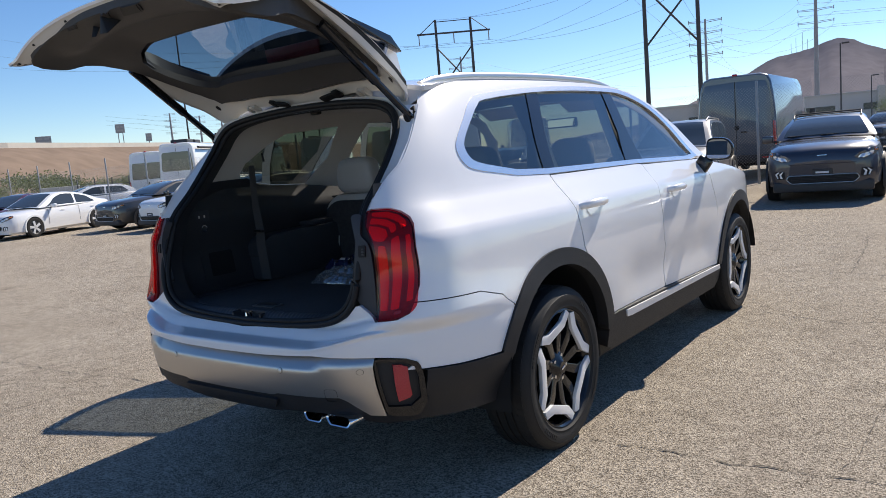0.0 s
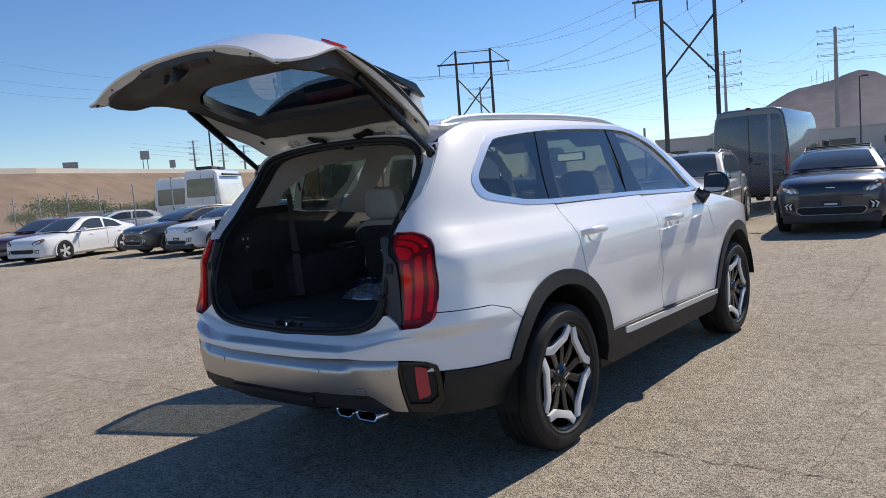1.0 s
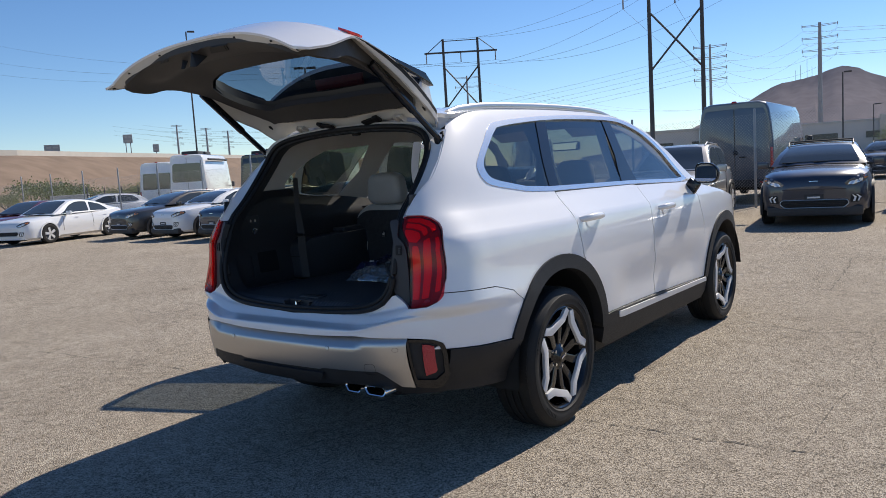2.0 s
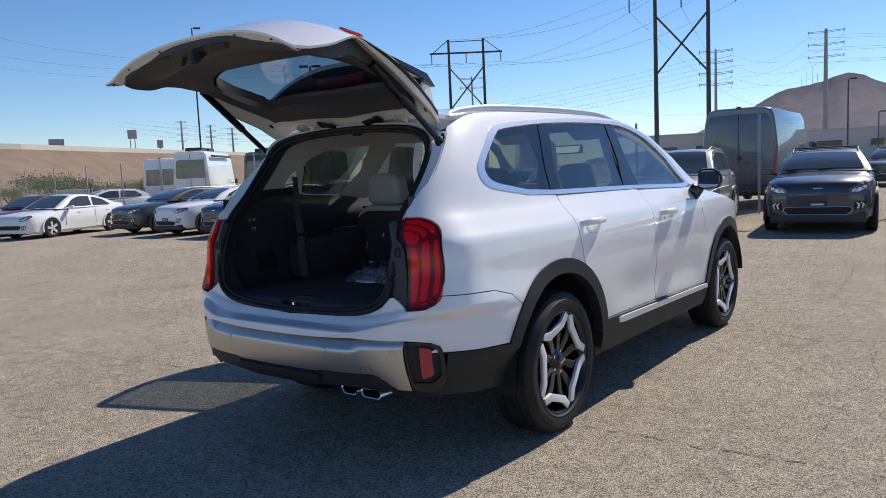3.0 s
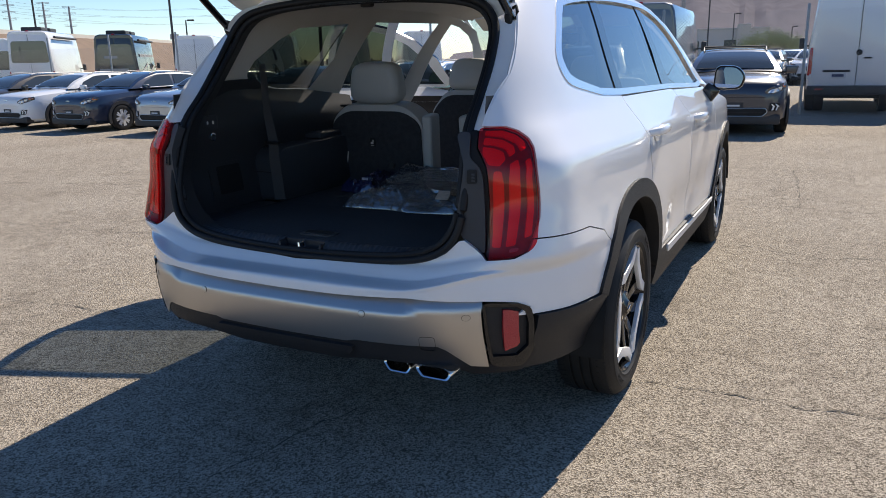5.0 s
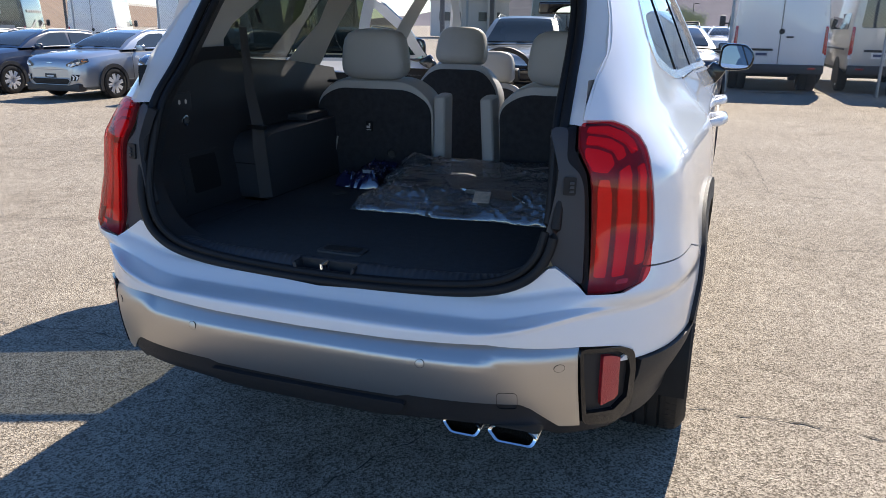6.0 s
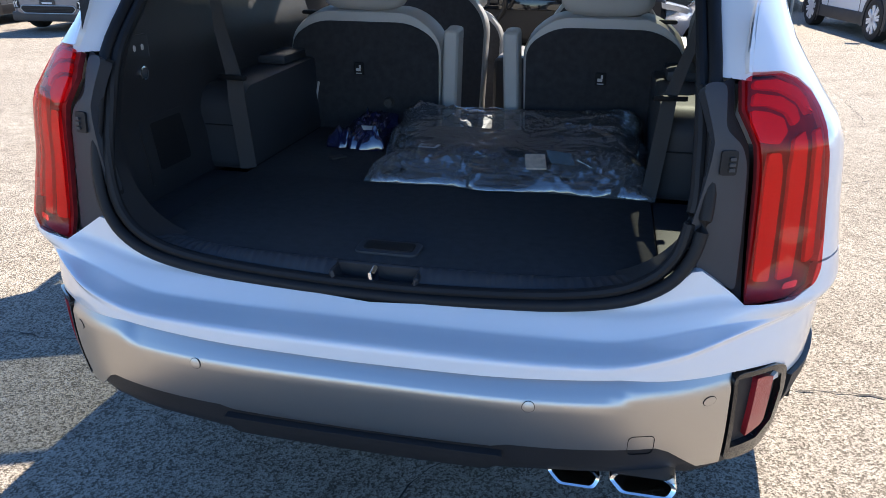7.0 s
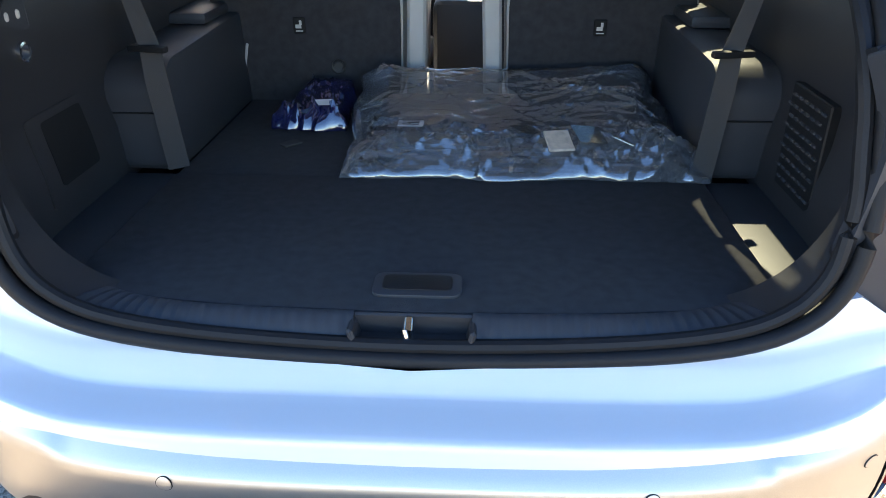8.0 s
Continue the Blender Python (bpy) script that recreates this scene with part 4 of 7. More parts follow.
# the sloped painted edge between the shell and the trim
edge_out, edge_in = [], []
for x in np.linspace(-0.69, 0.69, 47):
    zs = lerp_table(SHELL[:6], abs(x)) if x else 0.870
    zt = lerp_table([(0.0, 0.883), (0.2, 0.878), (0.36, 0.863), (0.50, 0.846), (0.575, 0.846), (0.69, 0.838)], abs(x))
    edge_out.append(Vector(gate_skin(across(x, zs), zs)) + Vector((0, 0.004, 0.001)))
    edge_in.append(Vector(gate_skin(across(x * 0.985, zt), zt)) + Vector((0, 0.042 - 0.030 * ease(0.62, 0.69, abs(x)), 0.0)))
n = len(edge_out)
raw("edge_flange", edge_out + edge_in, [(i, i + 1, n + i + 1, n + i) for i in range(n - 1)], FLANGE, gate, "painted tailgate edge").matrix_world = OPEN
for k in (1, 6, 14, 32, 40, 45):
    r = 0.010 if k in (1, 45) else 0.006
    part("drain_plug", block((2 * r, 1.4 * r, 1.2 * r), edge_out[k].lerp(edge_in[k], 0.5), 0.4 * r, 2), RUBBER, gate).matrix_world = OPEN
for s in (-1, 1):
    flap = s < 0
    lampg = sheet("gate_lamp", xz((0.605, 1.115), (0.66, 1.118), (0.652, 1.19), (0.615, 1.19)), gate_skin, RED_BAR, gate, step=0.03, thick=0.010, lift=0.012, mirror=flap, label="red lamp end on the tailgate")
    lampg.matrix_world = OPEN
    for x, z, r in ((0.566, 1.598, 0.010), (0.672, 0.855, 0.010)):
        plug = sheet("rubber_plug", [(across(x, z) + 1.2 * r * math.cos(a), z + r * math.sin(a)) for a in np.linspace(0, 6.283, 13)[:-1]], gate_frame, RUBBER, gate, step=0.02, thick=-0.003, lift=-0.016, mirror=flap)
        plug.matrix_world = OPEN
# pull cup, switch plate and warning plate on the trim, with a latch cover standing out between them


def on_trim(name, loop, mat, owner=gate, lift=-0.056, round_by=0.006, label=""):
    ob = sheet(name, [(across(a, b), b) for a, b in rounded(loop, round_by)], gate_trim, mat, owner, step=0.015, thick=-0.006, lift=lift, label=label)
    ob.matrix_world = OPEN
    return ob


# the cup has no depth; its recess shade is the patches' black
cup = on_trim("pull_cup_shade", [(0.12, 0.879), (0.221, 0.879), (0.165, 0.939), (0.042, 0.938)], RUBBER, label="flat black patch for the shaded pull cup")
on_trim("cup_shade_core", [(0.122, 0.886), (0.205, 0.886), (0.16, 0.931), (0.065, 0.931)], RUBBER, cup, -0.0585)
plate_ob = on_trim("warning_plate", [(-0.281, 0.891), (-0.206, 0.896), (-0.245, 0.919), (-0.312, 0.914)], GATE_TRIM, round_by=0.003)
for k in (0.25, 0.5, 0.75):
    a, b = (-0.281 - 0.031 * k + 0.008, 0.891 + 0.023 * k), (-0.206 - 0.039 * k - 0.008, 0.896 + 0.023 * k)
    on_trim("plate_bar", [a, b, (b[0], b[1] + 0.003), (a[0], a[1] + 0.003)], TRIM_DARK, plate_ob, -0.0585, 0.0008)
switch = on_trim("switch_plate", [(-0.012, 0.881), (0.033, 0.886), (-0.018, 0.924), (-0.071, 0.919)], GATE_TRIM, round_by=0.004)
for x in (-0.026, 0.0):
    on_trim("switch_button", [(x, 0.893), (x + 0.012, 0.894), (x - 0.003, 0.906), (x - 0.015, 0.905)], TRIM_DARK, switch, -0.0600, 0.003)
for name, pts in (("latch_cover", [(-0.045, -1.049, 0.872), (-0.067, -0.984, 0.850), (-0.020, -0.980, 0.852), (-0.090, -1.010, 0.925), (-0.010, -1.010, 0.925)]),
                  ("latch_fin", [(-0.170, -1.020, 0.903), (-0.174, -0.982, 0.879), (-0.152, -0.978, 0.886), (-0.180, -1.010, 0.920), (-0.150, -1.010, 0.920)])):
    bm = bmesh.new()
    bmesh.ops.convex_hull(bm, input=[bm.verts.new(p) for p in pts])
    bmesh.ops.bevel(bm, geom=bm.edges[:], offset=0.002, segments=1, affect="EDGES")
    part(name, bm, RUBBER, gate, "black latch cover on the tailgate trim").matrix_world = OPEN
# spoiler: a deep wing whose trailing edge bows out over the window, with the stop lamp set in its underside
def wing(u, k, drop=0.0):
    """A point of the spoiler; u from -1 to 1 across, k round its section from the hinge over the top and back below."""
    w = abs(u)
    tail = -0.765 + 0.13 * w**2.4
    z = 1.716 - 0.055 * w**3
    row = [(-0.455, z - 0.004), (-0.60, z + 0.006), (0.5 * (tail - 0.60), z + 0.004), (tail + 0.012, z - 0.004), (tail, z - 0.014), (tail + 0.02, z - 0.026), (0.5 * (tail - 0.58), z - 0.046), (-0.58, z - 0.066)]
    y, z = row[k]
    return (u * 0.565, y, z - drop)


us = np.linspace(-1, 1, 33)
rows = [[wing(u, k) for u in us] for k in range(8)]
verts, n = sum(rows, []), len(us)
faces = [(k * n + i, k * n + i + 1, (k + 1) * n + i + 1, (k + 1) * n + i) for k in range(7) for i in range(n - 1)]
faces += [tuple(k * n for k in range(8))[::-1], tuple(k * n + n - 1 for k in range(8))]
raw("spoiler", verts, faces, PAINT_WHITE, gate, "white spoiler over the tailgate window").matrix_world = OPEN
rows = [[wing(u, k, 0.006) for u in us * 0.97] for k in (5, 6, 7)]
raw("spoiler_underside", sum(rows, []), [(k * n + i, k * n + i + 1, (k + 1) * n + i + 1, (k + 1) * n + i) for k in range(2) for i in range(n - 1)], CLADDING, gate, "black spoiler underside").matrix_world = OPEN
part("stop_lamp_housing", block((0.34, 0.06, 0.02), (0, -0.675, 1.659), 0.006, 2, (-9, 0, 0)), RED_DARK, gate, "dark red stop lamp under the spoiler").matrix_world = OPEN
for s in (-1, 1):
    fin = prism([(-0.58, 1.66), (-0.66, 1.62), (-0.81, 1.385), (-0.835, 1.33), (-0.78, 1.40), (-0.64, 1.58)], 0.035, "x", s * 0.585 - 0.0175, 0.006)
    ob = part("side_fin", fin, GLOSS_BLACK, gate, "gloss black fin beside the window")
    ob.matrix_world = OPEN
# gas struts
for s in (-1, 1):
    foot, head = Vector((s * 0.628, -0.545, 1.545)), OPEN @ Vector((s * 0.605, -0.80, 1.255))
    mid = foot.lerp(head, 0.42)
    strut = tube("gas_strut", [foot, mid], 0.0145, GLOSS_BLACK, suv, "black powered tailgate strut")
    tube("strut_tube", [mid, head], 0.0195, GLOSS_BLACK, strut)
    mount = part("strut_mount", block((0.030, 0.026, 0.085), foot + Vector((-s * 0.004, -0.010, -0.020)), 0.009, 2, (32, 0, 0), 0.75), RUBBER, suv, "black strut foot on the pillar")
    tube("mount_hook", [foot + Vector((s * 0.016, -0.012, -0.004)), foot + Vector((s * 0.024, -0.008, 0.022)), foot + Vector((s * 0.016, 0.0, 0.040)), foot + Vector((s * 0.002, 0.002, 0.034))], 0.006, RUBBER, mount)
for x in (-0.36, 0.36):
    hinge = part("gate_hinge", block((0.034, 0.06, 0.010), (x, -0.505, 1.676), 0.003, 2, (-25, 0, 0)), FLANGE, suv, "small white painted tailgate hinge")
    for dx in (-0.022, 0.022):
        part("hinge_cheek", block((0.007, 0.055, 0.026), (x + dx, -0.515, 1.676), 0.003, 1, (-25, 0, 0)), FLANGE, hinge)
for x, tilt in ((-0.15, 9), (0.17, -9)):
    part("hinge_cover", join(block((0.10, 0.04, 0.012), (x, -0.530, 1.679), 0.005, 2, (-25, tilt, 0)), block((0.035, 0.05, 0.018), (x + 0.045 * (1 if x > 0 else -1), -0.530, 1.686), 0.006, 2, (-25, tilt, 0))), RUBBER, suv, "black rubber hinge cover")

# ---- the opening: rubber seal and painted rebate ----
SEAL = [(0.0, -1.000, 0.752), (0.28, -0.995, 0.760), (0.46, -0.985, 0.778), (0.555, -0.975, 0.812), (0.605, -0.965, 0.868), (0.625, -0.95, 0.95), (0.626, -0.922, 1.05), (0.618, -0.870, 1.19), (0.612, -0.765, 1.30), (0.607, -0.675, 1.405), (0.595, -0.605, 1.50), (0.570, -0.578, 1.56), (0.515, -0.56, 1.605), (0.40, -0.538, 1.632), (0.2, -0.525, 1.648), (0.0, -0.52, 1.652)]


def smooth_loop(half):
    pts = [Vector(p) for p in half] + [Vector((-p[0], p[1], p[2])) for p in half[-2:0:-1]]
    out, n = [], len(pts)
    for k in range(n):
        a, b, c, d = pts[k - 1], pts[k], pts[(k + 1) % n], pts[(k + 2) % n]
        for t in (0, 0.25, 0.5, 0.75):
            out.append(0.5 * (2 * b + (c - a) * t + (2 * a - 5 * b + 4 * c - d) * t * t + (3 * b - a - 3 * c + d) * t**3))
    return out


loop = smooth_loop(SEAL)
# painted D-pillar faces between the quarter panels and the seal
for flip in (-1, 1):
    steps = np.linspace(1.195, 1.60, 22)
    ring_xy = [(p[2], p[0], p[1]) for p in SEAL[6:13]]
    verts = []
    for z in steps:
        xo = lerp_table([(b, a) for a, b in PILLAR], z)
        o = Vector(skin(across(xo, z), z)) + Vector((0.006, 0.003, 0))
        e = Vector((lerp_table([(a, b) for a, b, c in ring_xy], z), lerp_table([(a, c) for a, b, c in ring_xy], z) + 0.004, z))
        m = o.lerp(e, 0.45) + Vector((0, 0.003, 0))
        for p in (o, m, e):
            verts.append((flip * p.x, p.y, p.z))
    faces = [(3 * k + i, 3 * k + i + 1, 3 * k + i + 4, 3 * k + i + 3) for k in range(len(steps) - 1) for i in range(2)]
    raw("pillar_face", verts, [f[::flip] for f in faces], PAINT_WHITE, suv, "white painted pillar face beside the opening")
tube("door_seal", loop, 0.0125, RUBBER, suv, "black rubber seal round the tailgate opening", closed=True, sides=12)
tube("inner_seal", [(p.x * 0.965, p.y + 0.012, 1.2 + (p.z - 1.2) * 0.965) for p in loop], 0.012, RUBBER, suv, closed=True, sides=10)


def ring_sheet(name, outer, inner, mat, label="", low=0.0):
    n = len(outer)
    faces = [(i, (i + 1) % n, n + (i + 1) % n, n + i) for i in range(n) if outer[i].z > low]
    used = sorted({i for f in faces for i in f})
    pts = list(outer) + list(inner)
    return raw(name, [pts[i] for i in used], [tuple(used.index(i) for i in f) for f in faces], mat, suv, label)


ring_sheet("opening_rebate", [Vector((p.x * 1.07, p.y + 0.005, 1.2 + (p.z - 1.2) * 1.045)) for p in loop], [p + Vector((0, 0.012, 0)) for p in loop], FLANGE, low=1.56)
# painted gutter from the roof's rear edge down to the seal
top_half = [(a, b, c) for a, b, c in SEAL[::-1] if c > 1.53]
verts, cols = [], np.linspace(-1, 1, 49)
for u in cols:
    o = Vector(roof(u, -0.44)) + Vector((0, 0.012, -0.008))
    x = min(abs(o.x) * 0.93, 0.575)
    e = Vector((math.copysign(x, o.x), lerp_table([(a, b) for a, b, c in top_half], x) + 0.010, lerp_table([(a, c) for a, b, c in top_half], x) + 0.008))
    verts += [o, o.lerp(e, 0.4) + Vector((0, 0.012, -0.012)), e]
raw("roof_gutter", verts, [(3 * k + i, 3 * k + i + 1, 3 * k + i + 4, 3 * k + i + 3) for k in range(len(cols) - 1) for i in range(2)], FLANGE, suv, "white painted gutter over the tailgate opening")
ring_sheet("opening_liner", [Vector((p.x * 0.97, p.y + 0.01, 1.2 + (p.z - 1.2) * 0.97)) for p in loop], [Vector((p.x * 0.97 * (1.0 + 0.06 * ease(0.80, 1.0, p.z)), p.y + 0.11, 1.2 + (p.z - 1.2) * 0.965)) for p in loop], TRIM_DARK)


# ---- inside: lining, floor, side trims ----
for flip in (False, True):
    s = -1 if flip else 1
    hole = yz((-0.28, 1.315), (-0.355, 1.345), (-0.375, 1.39), (-0.345, 1.445), (-0.21, 1.54), (-0.10, 1.592), (0.30, 1.625), (0.28, 1.45), (0.12, 1.29))
    door_hole = yz((0.56, 1.64), (1.28, 1.655), (1.12, 1.20), (1.10, 0.55), (0.70, 0.55), (0.60, 0.76), (0.46, 0.95), (0.44, 1.20))
    front_hole = yz((1.46, 1.655), (1.60, 1.64), (1.80, 1.59), (1.95, 1.52), (2.10, 1.40), (2.22, 1.20), (2.25, 0.55), (1.42, 0.55), (1.36, 1.2))
    top = [(y, roof_edge(y) - 0.01) for y in (2.2, 1.9, 1.5, 1.0, 0.4, -0.1, -0.40)]
    sheet("pillar_lining", yz((-0.66, 1.272), (0.2, 1.262), (0.40, 1.235), (0.41, 0.92), (0.56, 0.72), (0.62, 0.5), (2.3, 0.5), (2.36, 1.2), *top, (-0.52, 1.53)), skin, LINING, suv, step=0.09, thick=0, lift=-0.055, mirror=flip, holes=[hole, door_hole, front_hole], label="light grey fabric pillar trim")
    base = yz((-0.90, 1.22), (-0.72, 1.373), (-0.33, 1.371), (-0.285, 1.345), (-0.236, 1.325), (0.065, 1.292), (0.33, 1.255), (0.42, 1.22), (-0.5, 1.19))
    sheet("pillar_base", base, skin, TRIM_DARK, suv, step=0.06, thick=0, lift=-0.072, mirror=flip)
    # lower side wall, hollowed behind the wheel housing
    wall = [(-0.93, 0.78), (-0.86, 1.30), (-0.3, 1.30), (0.06, 1.28), (0.42, 1.235), (0.42, 0.78)]
    flank = lambda y, z, s=s: (s * (0.665 + (0.012 + 0.033 * ease(1.15, 1.29, z)) * ease(-0.9, -0.6, y) - 0.05 * (1 - ease(0.8, 1.25, z)) * (1 - ease(-0.9, -0.75, y)) + 0.02 * math.exp(-((z - 1.0) / 0.08) ** 2)), y, z)
    sheet("side_trim", wall, flank, TRIM_DARK, suv, step=0.06, thick=0, label="dark grey moulded side trim")
    if flip:  # storage hatch; a flat black patch gives the shade of its shallow pocket
        hatch = sheet("storage_hatch", rounded([(-0.69, 0.835), (-0.475, 0.835), (-0.475, 1.0), (-0.69, 1.0)], 0.012), flank, TRIM_DARK, suv, step=0.05, thick=0.004, lift=0.004)
        sheet("pocket_shade", rounded([(-0.645, 0.865), (-0.50, 0.865), (-0.50, 0.985), (-0.645, 0.985)], 0.01), flank, RUBBER, hatch, step=0.05, thick=0.002, lift=0.006)
    # wheel housing cover with a rounded shoulder
    house = rounded([(-0.385, 0.795), (-0.39, 0.99), (-0.34, 1.035), (0.30, 1.05), (0.30, 0.795)], 0.03, 3)
    bm = prism(house, -0.14 * s, "x", s * 0.705, 0.012)
    part("wheel_housing_cover", bm, TRIM_SMOOTH, suv, "smooth dark plastic wheel housing cover")
    part("cover_joint", block((0.10, 0.004, 0.004), (s * 0.635, -0.390, 0.93), 0.001, 1), RUBBER, suv)
    part("cup_tray", block((0.10, 0.22, 0.03), (s * 0.645, 0.10, 1.058), 0.012, 2), TRIM_SMOOTH, suv)
    # belt: webbing, guide
    pts = [Vector((s * 0.655, -0.335, 1.41)), Vector((s * 0.62, -0.365, 1.19)), Vector((s * 0.582, -0.385, 1.066)), Vector((s * 0.575, -0.395, 1.0)), Vector((s * 0.558, -0.395, 0.81))]
    verts, faces = [], []
    for p, k in zip(pts, (0.28, 0.6, 0.85, 1.0, 1.0)):
        for dx, dy in ((-0.018, -0.014), (0.018, 0.014), (0.018, 0.0165), (-0.018, -0.0115)):
            verts.append((p.x + dx * k, p.y + dy * (1 if s < 0 else -1), p.z))
    for k in range(len(pts) - 1):
        faces += [(4 * k + i, 4 * k + (i + 1) % 4, 4 * k + 4 + (i + 1) % 4, 4 * k + 4 + i) for i in range(4)]
    belt = raw("seat_belt", verts, faces, WEBBING, suv, "brownish grey seat belt", smooth=False)
    part("belt_guide", block((0.085, 0.02, 0.014), (s * 0.582, -0.395, 1.066), 0.005, 2, (0, 0, s * 12)), RUBBER, belt)
    tube("coat_hook", [(s * 0.645, -0.26, 1.47), (s * 0.63, -0.27, 1.45), (s * 0.625, -0.27, 1.425)], 0.006, RUBBER, suv)
# left wall: storage hatch, power socket, seat switches
bm = lathe([(0.017, 0.0), (0.017, 0.008), (0.013, 0.009), (0.012, 0.0)], "x", 24)
bmesh.ops.transform(bm, matrix=pose(-0.680, -0.66, 1.115), verts=bm.verts)
part("power_socket", bm, CHROME, suv, "ringed power socket")
for dy in (-0.02, 0.02):
    part("seat_switch", block((0.006, 0.010, 0.015), (-0.677, -0.665 + dy * 0.8, 1.175), 0.003, 1), LINING, suv)
part("switch_bezel", block((0.004, 0.09, 0.06), (-0.680, -0.665, 1.175), 0.003, 1), TRIM_SMOOTH, suv)
# right wall: slotted vent, luggage hook
vent = part("side_vent", block((0.03, 0.17, 0.20), (0.692, -0.56, 0.935), 0.003, 1), RUBBER, suv, "slotted black side vent")
for j in range(9):
    for i in range(6):
        part("vent_bar", block((0.006, 0.019, 0.006), (0.676, -0.625 + 0.026 * i + (0.013 if j % 2 else 0), 0.855 + 0.02 * j), 0.002, 1), TRIM_SMOOTH, vent)
tube("luggage_hook", [(0.680, -0.80, 0.875), (0.668, -0.805, 0.87), (0.662, -0.80, 0.845), (0.675, -0.79, 0.835)], 0.006, RUBBER, suv)

# unseen panel, added to keep sun from leaking through the floor gap
part("sun_leak_panel", block((1.16, 0.50, 0.02), (0, 0.17, 0.401), 0.004, 1), RUBBER, suv)
# cargo floor: lid, fixed rear part, side trays, handle
lid = [(0.565, -0.398), (0.565, -0.868), (0.46, -0.913), (0.25, -0.937), (0.0, -0.943)]
part("load_floor", prism(lid + [(-x, y) for x, y in lid[-2::-1]], 0.03, "z", 0.770, 0.004), CARPET, suv, "dark carpeted cargo floor lid")
part("fixed_floor", block((1.13, 0.62, 0.03), (0, -0.09, 0.783), 0.006, 2), CARPET, suv)
for s in (-1, 1):
    part("side_tray", block((0.135, 0.55, 0.03), (s * 0.635, -0.66, 0.780), 0.006, 2), TRIM_SMOOTH, suv)
ring = rounded([(-0.070, -0.905), (0.070, -0.905), (0.070, -0.832), (-0.070, -0.832)], 0.02)
part("lid_handle_frame", prism(ring, 0.006, "z", 0.7995, 0.002), TRIM_SMOOTH, suv)
part("lid_handle", prism(rounded([(-0.055, -0.890), (0.055, -0.890), (0.055, -0.843), (-0.055, -0.843)], 0.012), 0.004, "z", 0.8035, 0.0015), RUBBER, suv)


SILL_Y = -0.945


# sill trim with its ribs
def sill_at(x, k):
    """A point of the sill cover; k from 0 at the floor to 1 at the seal."""
    w = abs(x)
    y1 = lerp_table([(0.0, -0.990), (0.28, -0.985), (0.46, -0.974), (0.555, -0.962), (0.61, -0.948), (0.63, -0.935)], w)
    z1 = lerp_table([(0.0, 0.766), (0.28, 0.773), (0.46, 0.792), (0.555, 0.826), (0.61, 0.885), (0.63, 0.95)], w)
    y0 = SILL_Y + lerp_table([(0.0, 0.0), (0.25, 0.006), (0.42, 0.025), (0.55, 0.065), (0.63, 0.12)], w)
    x0 = x * (1 - 0.10 * ease(0.3, 0.63, w))
    z = 0.800 + (z1 - 0.800) * k**1.3 + 0.004 * math.sin(math.pi * k)
    return (x0 + (x - x0) * k, y0 + (y1 - y0) * k, z)


for x0, x1 in ((-0.63, -0.088), (0.088, 0.63)):
    n, m = 132, 8
    verts = []
    for k in range(m + 1):
        for i in range(n + 1):
            x, y, z = sill_at(x0 + (x1 - x0) * i / n, k / m)
            verts.append((x, y, z + (0.0022 if i % 5 in (1, 2) and 1 <= k < m - 1 else 0)))
    faces = [(k * (n + 1) + i, k * (n + 1) + i + 1, (k + 1) * (n + 1) + i + 1, (k + 1) * (n + 1) + i) for k in range(m) for i in range(n)]
    raw("sill_trim", verts, faces, TRIM_SMOOTH, suv, "ribbed dark plastic sill cover")
part("latch_pocket", join(block((0.172, 0.05, 0.012), (0, -0.970, 0.752), 0.003, 1), block((0.010, 0.05, 0.042), (-0.086, -0.968, 0.775), 0.004, 1, (0, -14, 0)), block((0.010, 0.05, 0.042), (0.086, -0.968, 0.775), 0.004, 1, (0, 14, 0)), block((0.18, 0.008, 0.042), (0, -0.947, 0.778), 0.003, 1)), TRIM_DARK, suv)
tube("latch_striker", [(-0.006, -0.985, 0.755), (-0.006, -0.98, 0.79), (-0.006, -0.958, 0.792), (-0.006, -0.95, 0.76)], 0.0075, CHROME, suv, "bright steel latch loop")
sheet("headliner", [(-0.93, -0.46), (0.93, -0.46), (0.95, 1.62), (-0.95, 1.62)], roof, LINING, suv, step=0.12, thick=0, lift=-0.055, label="light grey fabric headliner")
bm = bmesh.new()
rows = [[bm.verts.new((u * 0.565, y, z - 0.05 * abs(u) ** 4)) for u in np.linspace(-1, 1, 21)] for y, z in ((-0.53, 1.628), (-0.45, 1.640), (-0.38, 1.660))]
for a, b in zip(rows, rows[1:]):
    for i in range(20):
        bm.faces.new((a[i], a[i + 1], b[i + 1], b[i]))
part("rear_header", bm, LINING, suv)
part("roof_handle_clip", block((0.05, 0.03, 0.03), (-0.02, -0.44, 1.632), 0.008, 2), RUBBER, suv)


